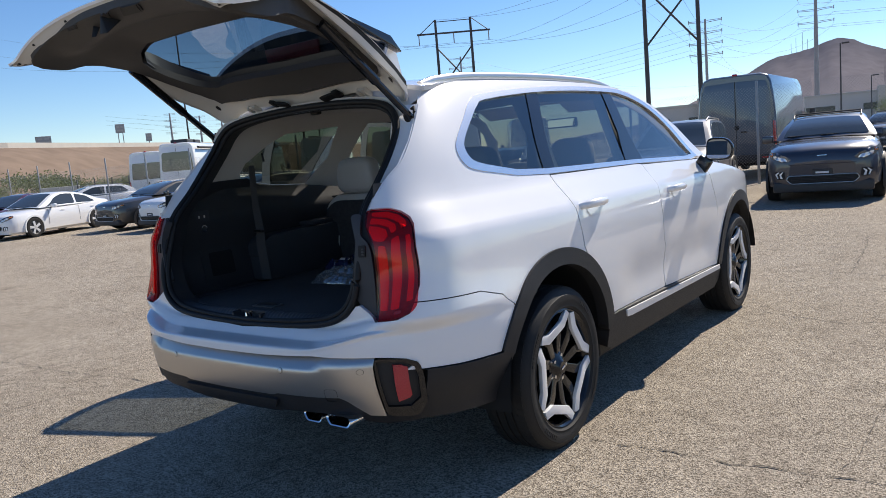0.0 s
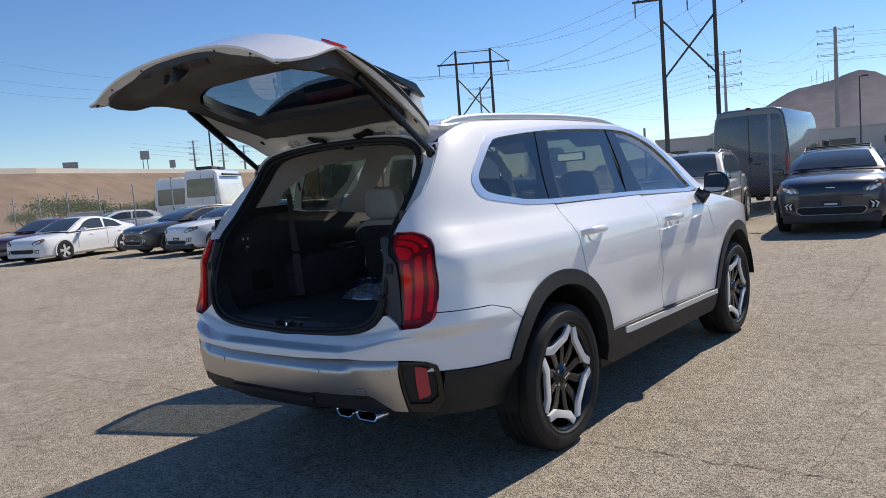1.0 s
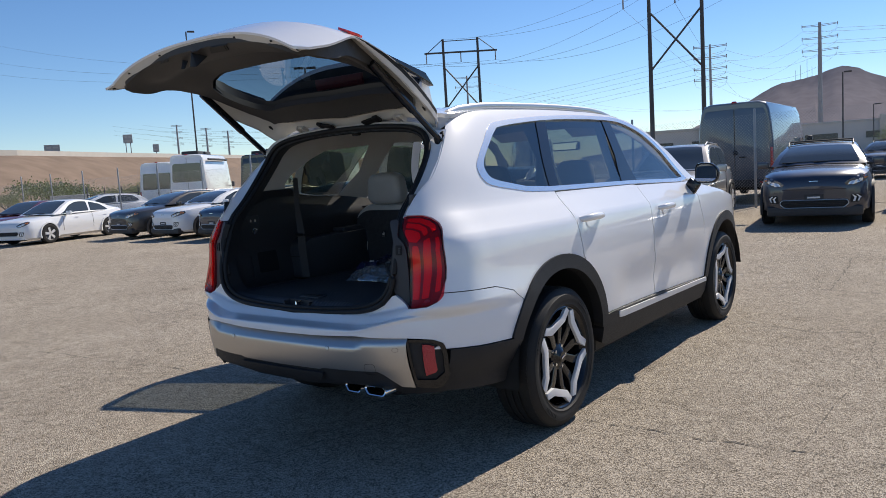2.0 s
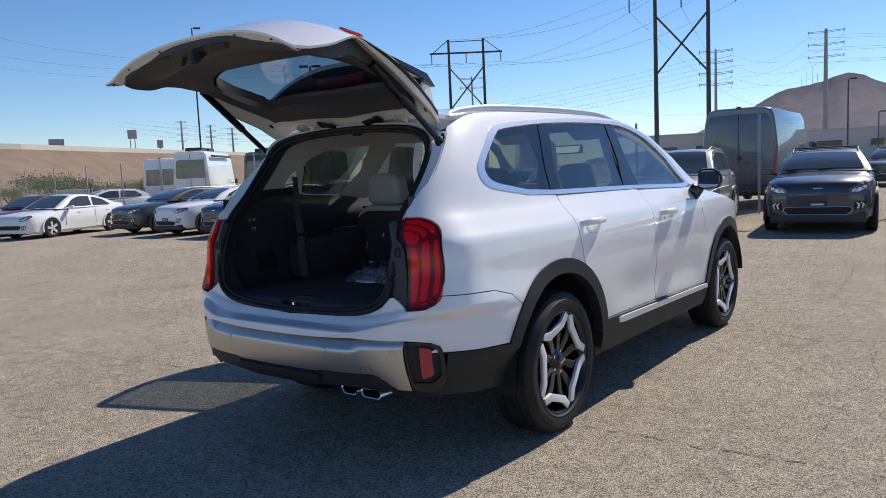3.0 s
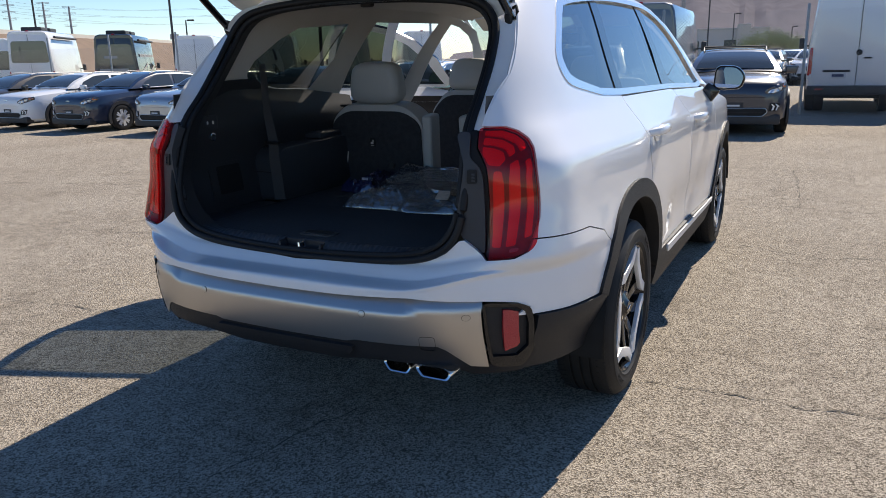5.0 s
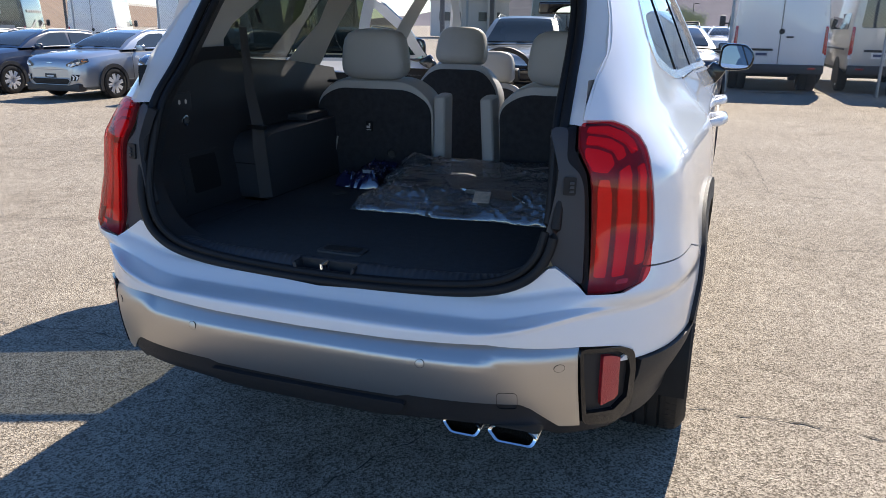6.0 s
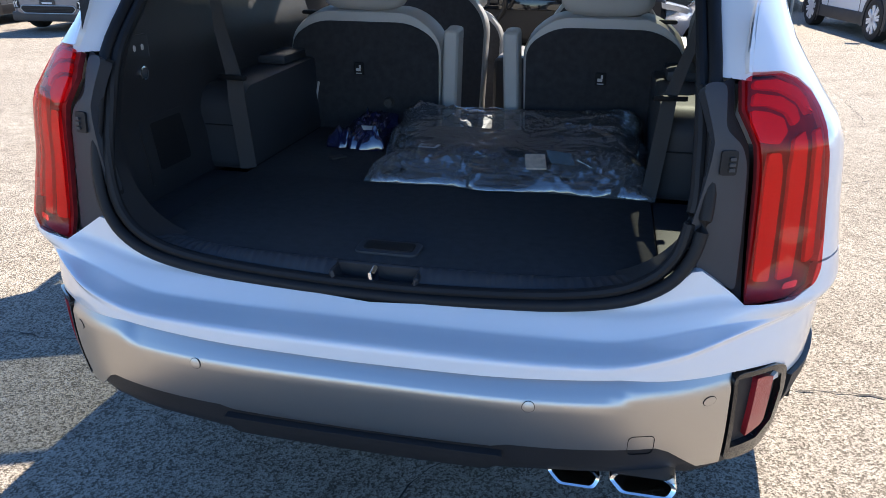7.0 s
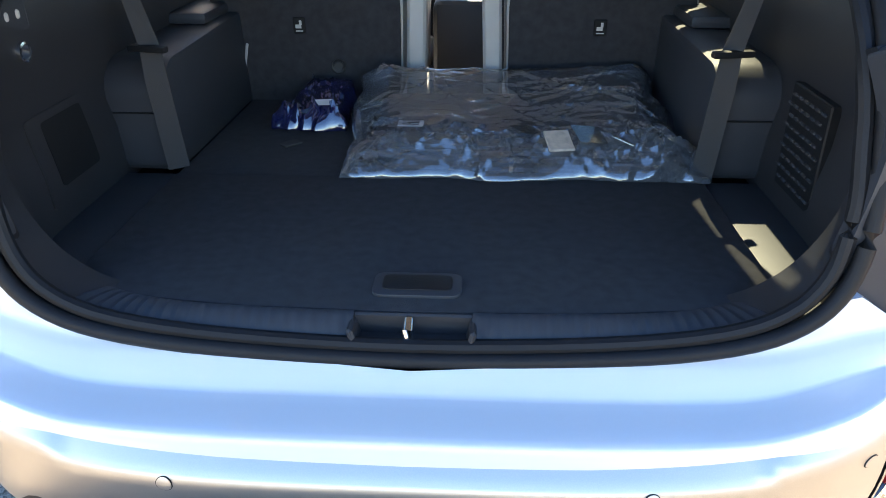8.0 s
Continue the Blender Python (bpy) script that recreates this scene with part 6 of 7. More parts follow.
def crossover(at, body, label, h=1.48, cladding=True, rails=True, grille=False, sedan=False):
    """A parked crossover; its front axle stands at the pose, its nose towards +y."""
    car = thing("parked_car", label, "car", group="cars parked in the lot")
    rings = []
    for y, w, zb, zt in SEDAN_STATIONS if sedan else STATIONS:
        hh = zt - zb
        half = [(w * 0.86, zb), (w * 0.975, zb + 0.10 * hh), (w, zb + 0.42 * hh), (w * 0.992, zb + 0.74 * hh), (w * 0.94, zb + 0.92 * hh), (w * 0.80, zb + hh * 0.995), (w * 0.4, zt + 0.012), (0, zt + 0.02)]
        rings.append([(x, y, z) for x, z in half] + [(-x, y, z) for x, z in half[-2::-1]])
    verts, faces = loft(rings)
    n = len(rings[0])
    faces += [tuple(range(n)), tuple(range((len(rings) - 1) * n, len(rings) * n))[::-1]]
    raw("body", verts, [f[::-1] for f in faces], body, car)

    waist = 0.955 if sedan else 1.06
    rows_y = (-3.46, -3.3, -3.0, -2.7, -2.4, -2.1, -1.8, -1.5, -1.2, -0.9, -0.6, -0.30) if sedan else (-3.43, -3.3, -3.1, -2.8, -2.4, -1.9, -1.5, -1.25, -1.0, -0.8, -0.6, -0.43)

    def cab(y, s):
        """The flank of the cabin: s from 0 at the waist to 1 at the roof edge."""
        zt = max(roofline(y, h, sedan) - 0.035, waist + 0.005)
        wb, wr = 0.815 - 0.06 * ease(-2.6, -3.4, y) if y > -2.6 else 0.815 - 0.10 * ease(0, 1, (-2.6 - y) / 0.85), 0.615
        k = min(1.0, max(0.0, s * (zt - waist) / (h - waist - 0.02)))
        return (wb + (wr - wb) * k**1.15, y, waist + s * (zt - waist))

    rings = []
    for y in rows_y:
        side_pts = [cab(y, s) for s in (0, 0.35, 0.7, 0.92, 1.0)]
        xt, zt = side_pts[-1][0], roofline(y, h, sedan)
        half = side_pts + [(xt * 0.93, y, zt - 0.012), (xt * 0.5, y, zt + 0.004), (0, y, zt + 0.008)]
        rings.append(half + [(-x, yy, z) for x, yy, z in half[-2::-1]])
    verts, faces = loft(rings)
    raw("cabin", verts, faces, body, car)
    for s in (1, -1):
        sedan_loops = (("rear_side_window", [(-2.82, 0.22), (-2.5, 0.80), (-2.02, 0.88), (-1.97, 0.10), (-2.66, 0.12)]), ("front_side_window", [(-1.91, 0.88), (-1.45, 0.88), (-1.05, 0.74), (-0.60, 0.12), (-1.88, 0.10)]))
        for name, loop in sedan_loops if sedan else (("rear_side_window", [(-3.02, 0.30), (-2.72, 0.88), (-2.05, 0.90), (-2.0, 0.10), (-2.85, 0.14)]), ("front_side_window", [(-1.95, 0.90), (-1.42, 0.88), (-1.02, 0.70), (-0.78, 0.10), (-1.92, 0.10)])):
            sheet(name, rounded(loop, 0.05, 3), cab, GLASS_FAR, car, step=0.12, thick=0.01, lift=0.009, mirror=s < 0)
        tube("window_trim", [cab(y, 0.06) if s > 0 else (-cab(y, 0.06)[0], *cab(y, 0.06)[1:]) for y in (-2.95, -2.2, -1.4, -0.75)], 0.010, CHROME if cladding else body, car, sides=6)
        for y in (-0.62, -1.96):
            part("door_handle", block((0.02, 0.17, 0.025), (s * 0.905, y - 0.62, 0.93 - (1.06 - waist)), 0.008, 1), body, car)
            tube("door_seam", [(s * 0.845, y, waist), (s * 0.897, y, waist - 0.11), (s * 0.906, y, 0.66), (s * 0.90, y, 0.40)], 0.004, RUBBER, car, sides=5)
        m = part("door_mirror", block((0.21, 0.11, 0.14), (s * 1.0, -0.80, waist + 0.03), 0.04, 3), body, car)
        part("mirror_foot", block((0.10, 0.06, 0.04), (s * 0.86, -0.82, waist - 0.02), 0.01, 1), DARK_PLASTIC, m)
        if cladding:
            part("sill_cladding", block((0.05, 1.9, 0.20), (s * 0.890, -1.35, 0.31), 0.02, 2), DARK_PLASTIC, car)
        for yy in (0.0, -2.7):
            ring = arc(yy, 0.34, 0.435 if cladding else 0.40, 200, -20, 22) + arc(yy, 0.34, 0.355, -20, 200, 22)
            bm = prism(ring, s * 0.04, "x", s * 0.885, 0.0)
            part("wheel_arch", bm, DARK_PLASTIC if cladding else body, car)
            # flat black disc on the uncut body, for the shaded hollow round the wheel
            bm = prism(arc(yy, 0.33, 0.375, 215, -35, 20), s * 0.012, "x", s * 0.890)
            part("wheel_well", bm, RUBBER, car)
            road_wheel(car, s * 0.932, yy, s, spokes=5 if sedan else 8)
        # headlamp: dark bezel, bright projectors, amber corner; corner vent with two bright blades
        drop = 0.10 if sedan else 0.0

        def on_nose(name, loop, mat, lift, parent, r=0.015, thick=0.03):
            pts = rounded([(-x, z) for x, z in loop], r, 2)
            if sum(a[0] * b[1] - b[0] * a[1] for a, b in zip(pts, pts[1:] + pts[:1])) < 0:
                pts = pts[::-1]
            return sheet(name, pts, lambda u, v: (-u, nose(round(-u, 4), round(v - drop, 4), sedan), v - drop), mat, parent, step=0.045, thick=thick, lift=lift, mirror=s < 0)
        bz = on_nose("headlamp", [(0.47, 0.775), (0.60, 0.84), (0.72, 0.885), (0.80, 0.90), (0.83, 0.83), (0.76, 0.765), (0.60, 0.715), (0.50, 0.725)], LAMP_DARK, 0.012, car, 0.02)
        on_nose("headlamp_lens", [(0.52, 0.735), (0.62, 0.735), (0.69, 0.765), (0.67, 0.815), (0.56, 0.785)], LAMP_CLEAR, 0.022, bz)
        on_nose("headlamp_lens", [(0.70, 0.775), (0.745, 0.79), (0.76, 0.835), (0.69, 0.83)], LAMP_CLEAR, 0.022, bz)
        on_nose("amber_lens", [(0.775, 0.82), (0.812, 0.835), (0.80, 0.88), (0.755, 0.87)], AMBER, 0.022, bz)
        cv = on_nose("corner_vent", [(0.56, 0.43), (0.70, 0.43), (0.74, 0.56), (0.58, 0.57)], RUBBER, 0.008, car, 0.02)
        for x in (0.60, 0.665):
            on_nose("vent_blade", [(x, 0.445), (x + 0.028, 0.445), (x + 0.055, 0.51), (x + 0.01, 0.555), (x - 0.01, 0.555), (x + 0.022, 0.51)], SILVER_RIM, 0.018, cv, 0.004, 0.02)
        if rails:
            tube("roof_rail", [(s * 0.575, y, roofline(y, h) + dz) for y, dz in ((-2.95, 0.0), (-2.8, 0.03), (-1.6, 0.035), (-1.32, 0.0))], 0.013, DARK_PLASTIC if body is BLUE_BLACK else SATIN, car, sides=8)
    if rails and body is BLUE_BLACK:
        for y in (-1.65, -2.6):
            tube("roof_bar", [(x, y, roofline(y, h) + 0.045) for x in (-0.575, 0.0, 0.575)], 0.016, DARK_PLASTIC, car, sides=8)
    screen = [(-0.86, -0.36), (0.86, -0.36), (0.80, -1.16), (-0.80, -1.16)] if sedan else [(-0.86, -0.50), (0.86, -0.50), (0.80, -1.22), (-0.80, -1.22)]
    top = lambda u, y: (u * cab(y, 0.93)[0], y, roofline(y, h, sedan) + 0.01 - 0.03 * abs(u) ** 2.5)
    sheet("windscreen", [(u, y) for u, y in rounded(screen, 0.04, 3)][::-1], top, GLASS_FAR, car, step=0.14, thick=0.012, lift=0.008)
    for s in (-1, 1):
        part("wiper", block((0.5, 0.02, 0.012), (s * 0.28 + 0.1, -0.50 + (0.16 if sedan else 0), 1.02 if sedan else 1.12), 0.003, 1, (35, 0, 6)), RUBBER, car)
    back = (-2.45, -3.05) if sedan else (-3.02, -3.33)
    sheet("rear_window", [(-0.8, back[0]), (0.8, back[0]), (0.86, back[1]), (-0.86, back[1])][::-1], top, GLASS_FAR, car, step=0.14, thick=0.012, lift=0.008)
    front = lambda u, v: (-u, nose(round(-u, 4), round(v, 4), sedan), v)
    sheet("lower_intake", rounded([(-0.46, 0.35), (0.46, 0.35), (0.54, 0.42), (0.50, 0.475), (-0.50, 0.475), (-0.54, 0.42)], 0.03, 3), front, RUBBER, car, step=0.06, thick=0.03, lift=0.008)
    edge = [(-0.47, 0.345), (0.47, 0.345), (0.55, 0.42), (0.51, 0.48), (-0.51, 0.48), (-0.55, 0.42)]
    tube("intake_trim", [(x, nose(x, z, sedan) + 0.012, z) for x, z in rounded(edge, 0.03, 3)], 0.009, SATIN, car, sides=6, closed=True)
    for z in (0.385, 0.41, 0.435):
        tube("intake_bar", [(x, nose(x, z, sedan) + 0.012, z) for x in np.linspace(-0.47, 0.47, 7)], 0.004, DARK_PLASTIC, car, sides=5)
    tube("upper_crease", [(x, nose(x, 0.66 - drop, sedan) + 0.002, 0.66 - drop) for x in np.linspace(-0.5, 0.5, 9)], 0.008, DARK_PLASTIC if grille else body, car, sides=5)
    part("bumper_lip", block((1.52, 0.22, 0.17), (0, 0.79, 0.285), 0.04, 2), DARK_PLASTIC if cladding else body, car)
    part("grille_band", block((0.9, 0.04, 0.04), (0, 0.885 if sedan else 0.878, 0.52 if sedan else 0.60), 0.015, 2), DARK_PLASTIC if grille else body, car)
    pl = part("number_plate", block((0.31, 0.014, 0.12), (0, 0.912, 0.515), 0.006, 1), DARK_PLASTIC, car)
    part("plate_bar", block((0.20, 0.006, 0.03), (0, 0.921, 0.525), 0.002, 1), PLATE, pl)
    part("bonnet_badge", block((0.15, 0.012, 0.032), (0, 0.893, 0.62 if sedan else 0.80), 0.005, 1, (-40, 0, 0)), CHROME, car)
    # near-black block added as the shade inside the cabin
    part("cabin_shadow", block((1.3, 1.6, 0.3), (0, -1.75, 0.9 if sedan else 1.0), 0.1, 2), CABIN_SHADE, car)
    part("underbody", block((1.5, 3.6, 0.12), (0, -1.3, 0.28), 0.02, 1), RUBBER, car)
    car.matrix_world = at
    return car


LAMP_DARK = material("smoked_lamp", (0.06, 0.06, 0.065), 0.1, Coat_Weight=1.0)
GLASS_FAR = material("parked_car_window", (0.045, 0.053, 0.056), 0.04, Specular_IOR_Level=0.9)

BLUE_BLACK = paint("blue_black_paint", (0.022, 0.026, 0.041))
DEEP_BLUE = paint("deep_blue_paint", (0.014, 0.022, 0.05))
PEARL = paint("pearl_white_paint", (0.80, 0.80, 0.80))
BRONZE = paint("bronze_grey_paint", (0.075, 0.066, 0.056), 0.3, 0.4)
SILVER = paint("silver_paint", (0.42, 0.44, 0.47), 0.3, 0.7)
STEEL = paint("steel_grey_paint", (0.12, 0.14, 0.18), 0.3, 0.5)
MAROON = paint("maroon_paint", (0.10, 0.012, 0.018))
CHAMPAGNE = paint("champagne_paint", (0.44, 0.42, 0.39), 0.3, 0.6)


def row_pose(wx, wy, rz):
    """The pose of a car whose left front wheel stands at wx, wy."""
    a = radians(rz)
    return pose(wx + 0.9 * math.cos(a), wy + 0.9 * math.sin(a), ground_z(wx - 0.9), 0, 0, rz)


crossover(pose(0.10, 11.75, 0, 0, 0, 187), BLUE_BLACK, "dark blue crossover parked nose out in the sun")
crossover(pose(-2.75, 11.7, 0, 0, 0, 187), CHAMPAGNE, "champagne silver crossover parked beside the dark one", h=1.62)
crossover(row_pose(-11.9, 11.0, 179), SILVER, "silver crossover parked nose out with alloy wheels")
crossover(row_pose(-15.0, 11.0, 179), DEEP_BLUE, "deep blue crossover parked nose out")
crossover(row_pose(-17.5, 11.0, 179), PEARL, "white crossover parked nose out with black cladding")
crossover(row_pose(-20.1, 11.0, 179), BRONZE, "dusty bronze grey crossover parked nose out")
crossover(row_pose(-8.8, 11.0, 184), STEEL, "steel grey crossover parked nose out")
crossover(row_pose(-5.75, 11.0, 184), SILVER, "silver crossover parked in front of the SUV")
crossover(row_pose(-23.3, 8.9, 197), PEARL, "white sedan parked at an angle", h=1.44, cladding=False, rails=False, sedan=True)
crossover(row_pose(-26.2, 9.3, 197), MAROON, "maroon sedan parked beside the white one", h=1.44, cladding=False, rails=False, sedan=True)
crossover(pose(-32.0, 14.0, ground_z(-32.0), 0, 0, 165), PEARL, "white wagon parked behind the sedans", h=1.50, cladding=False)
crossover(pose(5.35, 11.25, 0, 0, 0, 187), PEARL, "white crossover with black cladding parked nose out")
for k, (x, y, c, l) in enumerate(((-0.9, 31.0, BLUE_BLACK, "black crossover parked beyond the fence"), (-0.2, 37.5, SILVER, "silver crossover parked beyond the fence"), (1.0, 33.5, PEARL, "white crossover parked beyond the fence"))):
    crossover(pose(x, y, 0, 0, 0, 178), c, l)


# ---- vans behind the fence ----
def van(at, body, label, length=5.9, h=2.78, windows=False, motorhome=False, stripes=False):
    """A tall panel van seen from its tail, which stands at the pose; it points to +y."""
    v = thing("panel_van" if not motorhome else "motorhome", label, "van" if not motorhome else "motorhome", group="vans behind the fence")
    up = max(0.0, h - 2.88)
    loop = [(0.90, 0.48), (0.985, 0.56), (1.0, 1.15), (0.985, 1.55), (0.93, 2.15), (0.875, h - 0.22), (0.80, h - 0.06), (0.62, h)]
    loop = loop + [(-x, z) for x, z in loop[::-1]]
    rings = []
    for y, sx, drop in ((0.0, 0.965, 0.05), (0.03, 0.99, 0.02), (0.10, 1.0, 0.0), (length * 0.5, 1.0, 0.0), (length * 0.74, 1.0, 0.0), (length * 0.82, 0.98, 0.12), (length * 0.9, 0.95, 0.75), (length * 0.97, 0.90, 1.5), (length, 0.78, 1.75)):
        rings.append([(x * sx, y, z - drop * ease(0.9, h, z)) for x, z in loop])
    verts, faces = loft(rings)
    n = len(loop)
    faces += [tuple(range(n)), tuple(range((len(rings) - 1) * n, len(rings) * n))[::-1], ]
    faces += [(k * n + n - 1, k * n, (k + 1) * n, (k + 1) * n + n - 1) for k in range(len(rings) - 1)]
    raw("body", verts, [f[::-1] for f in faces], body, v)
    for s in (-1, 1):
        door = prism(rounded([(s * 0.012, 0.62), (s * 0.88, 0.62), (s * 0.90, 1.2), (s * 0.84, 2.2), (s * 0.76, h - 0.20), (s * 0.012, h - 0.17)], 0.06, 4), 0.012, "y", -0.010, 0.004)
        d = part("rear_door", door, body, v)
        for z in (0.85, 1.75, 2.3):
            part("door_hinge", block((0.05, 0.03, 0.09), (s * (0.915 - 0.045 * (z - 0.85)), -0.012, z), 0.01, 1), body, d)
        if windows and not motorhome:
            part("rear_glass", prism(rounded([(s * 0.02, 1.45 + up), (s * 0.80, 1.45 + up), (s * 0.74, 2.3 + up), (s * 0.02, 2.3 + up)], 0.08, 4), 0.01, "y", -0.017), GLASS_FAR, d)
        lamp_m = part("tail_lamp", prism(rounded([(s * 0.90, 0.86), (s * 0.985, 0.86), (s * 0.965, 1.48), (s * 0.905, 1.48)], 0.02, 3), 0.07, "y", -0.015, 0.008), RED_LAMP, v)
        part("lamp_foot", block((0.085, 0.03, 0.08), (s * 0.942, -0.005, 0.82), 0.01, 1), PLATE, lamp_m)
        part("bumper_reflector", block((0.16, 0.015, 0.035), (s * 0.72, -0.078, 0.56), 0.004, 1), RED_LAMP, v)
        m = part("door_mirror", block((0.16, 0.12, 0.30), (s * 1.16, length * 0.79, 1.62), 0.04, 2), DARK_PLASTIC, v)
        part("mirror_arm", block((0.16, 0.05, 0.05), (s * 1.03, length * 0.79, 1.55), 0.01, 1), DARK_PLASTIC, m)
        for y in (1.15, length - 1.0):
            road_wheel(v, s * 0.98, y, s, 0.35, 6)
            if y < 2 and not windows:
                road_wheel(v, s * 0.78, y, s, 0.35, 6)
            # no arch is cut: a black disc gives the wheel hollow's shade
            part("wheel_well", prism(arc(y, 0.37, 0.43, 205, -25, 18), s * 0.01, "x", s * 0.992), RUBBER, v)
        tube("side_rail", [(s * 1.003, 0.5, 0.98), (s * 1.003, length * 0.8, 0.98)], 0.02, DARK_PLASTIC, v, sides=6)
        cuts = ((0.35, 0.45 * length),) if windows else ()
        cuts += ((0.66 * length, 0.77 * length),)
        for y0, y1 in cuts:
            wl = rounded([(y0, 1.42 + up), (y1, 1.42 + up), (y1 - 0.05, 2.08 + up), (y0 + 0.05, 2.08 + up)], 0.08, 4)
            bm = prism(wl, s * 0.008, "x", 0.0)
            for q in bm.verts:
                q.co.x += s * (0.999 - 0.092 * max(0.0, q.co.z - 1.55) / 0.6 * 0.98 - (0.014 * max(0.0, q.co.z - 1.42)))
            part("side_window", bm, GLASS_FAR, v)
    tube("door_seam", [(0.0, -0.013, 0.62), (0.0, -0.013, 1.6), (0.0, -0.013, h - 0.17)], 0.006, RUBBER, v, sides=6)
    part("rear_bumper", block((1.94, 0.16, 0.20), (0, -0.0, 0.54), 0.03, 2), DARK_PLASTIC, v)
    part("handle", block((0.16, 0.03, 0.035), (0.20, -0.026, 1.24), 0.01, 2), RUBBER, v)
    bm = lathe([(0.0, -0.018), (0.055, -0.018), (0.062, -0.010), (0.062, 0.0)], "y", 24)
    bmesh.ops.transform(bm, matrix=pose(0.02, -0.012, 1.36), verts=bm.verts)
    part("door_badge", bm, RUBBER, v)
    part("plate_recess", block((0.55, 0.02, 0.05), (-0.40, -0.018, 0.96), 0.01, 2), RUBBER, v)
    pl = part("number_plate", block((0.32, 0.012, 0.13), (-0.36, -0.020, 0.86), 0.006, 1), PLATE, v)
    part("plate_bar", block((0.24, 0.006, 0.06), (-0.36, -0.027, 0.86), 0.002, 1), PLATE_BAR, pl)
    part("roof_stop_lamp", block((0.16, 0.08, 0.05), (0.0, 0.03, h + 0.005), 0.02, 2, taper=0.6), RED_LAMP, v)
    part("underbody", block((1.5, length * 0.85, 0.12), (0, length * 0.5, 0.48), 0.02, 1), RUBBER, v)
    part("axle", block((1.5, 0.12, 0.12), (0, 1.15, 0.36), 0.03, 1), RUBBER, v)
    if motorhome:
        part("rear_picture_window", prism(rounded([(-0.82, 1.45 + up), (0.82, 1.45 + up), (0.74, 2.42 + up), (-0.74, 2.42 + up)], 0.14, 5), 0.012, "y", -0.022), GLASS_FAR, v)
        for y in (1.2, 2.6):
            part("roof_unit", block((0.9, 1.0, 0.22), (0.0, y, h + 0.09), 0.07, 3), DARK_PLASTIC, v)
        tube("awning_roll", [(1.02, 0.5, h - 0.28), (1.02, length * 0.7, h - 0.28)], 0.06, DARK_PLASTIC, v)
    if stripes:  # unreadable lettering and marks as plain bars
        for x, z, w, hh in ((-0.1, 1.35, 1.3, 0.34), (0.0, 1.05, 1.1, 0.10), (-0.2, 2.05, 0.6, 0.12)):
            part("lettering_bar", block((w, 0.008, hh), (x, -0.028, z), 0.002, 1), BAR_GREY, v)
        for k in range(7):
            part("lettering_bar", block((0.008, 0.42, 0.12), (1.0 - 0.03, 1.0 + 0.55 * k, 2.12), 0.002, 1), BAR_GREY, v)
        for k, (y, z, l) in enumerate(((1.6, 1.5, 1.9), (3.2, 1.35, 2.3), (2.4, 1.15, 1.4))):
            part("side_stripe", block((0.006, l, 0.10), (1.004, y, z), 0.002, 1, (14, 0, 0)), BAR_GREY, v)
    v.matrix_world = at
    return v


RED_LAMP = material("van_tail_lamp", (0.45, 0.02, 0.02), 0.2, Coat_Weight=1.0)
BAR_GREY = material("grey_lettering", (0.38, 0.37, 0.36), 0.5)
VAN_GREY = paint("slate_van_paint", (0.075, 0.10, 0.13))
VAN_SILVER = paint("stone_van_paint", (0.50, 0.49, 0.46), 0.35, 0.3)
VAN_BLACK = paint("black_van_paint", (0.012, 0.012, 0.013))
van(pose(2.17, 16.35, 0, 0, 0, 1.5), PEARL, "white high-roof panel van parked behind the fence", h=2.86)
van(pose(4.62, 16.75, 0, 0, 0, 2), VAN_SILVER, "stone silver high-roof van parked behind the fence", h=2.86, windows=True)
van(pose(-2.95, 17.6, 0, 0, 0, 2), VAN_GREY, "slate grey high-roof panel van behind the fence", h=2.72)
van(pose(-31.5, 20.2, ground_z(-31.5), 0, 0, 38), PEARL, "white motorhome with dark windows and roof units", h=3.30, windows=True, motorhome=True)
van(pose(-28.6, 22.5, ground_z(-28.6), 0, 0, 38), VAN_BLACK, "black motorhome with grey lettering bars", h=3.10, windows=False, motorhome=True, stripes=True)
van(pose(-33.2, 19.5, ground_z(-33.2), 0, 0, 38), PEARL, "white passenger van with dark windows", h=3.0, windows=True)
for x, y in ((-24.7, 23.7), (-21.6, 25.6), (-18.6, 27.4), (-15.6, 29.0)):
    van(pose(x, y, ground_z(x), 0, 0, 34), PEARL, "white panel van parked in a row behind the fence", h=2.95)


# ---- chain-link fence ----
STEEL_WIRE = material("galvanised_wire", (0.32, 0.32, 0.32), 0.5, 0.6)
POST_STEEL = material("galvanised_post", (0.36, 0.36, 0.35), 0.5, 0.5, noise_scale=12, amount=0.25)


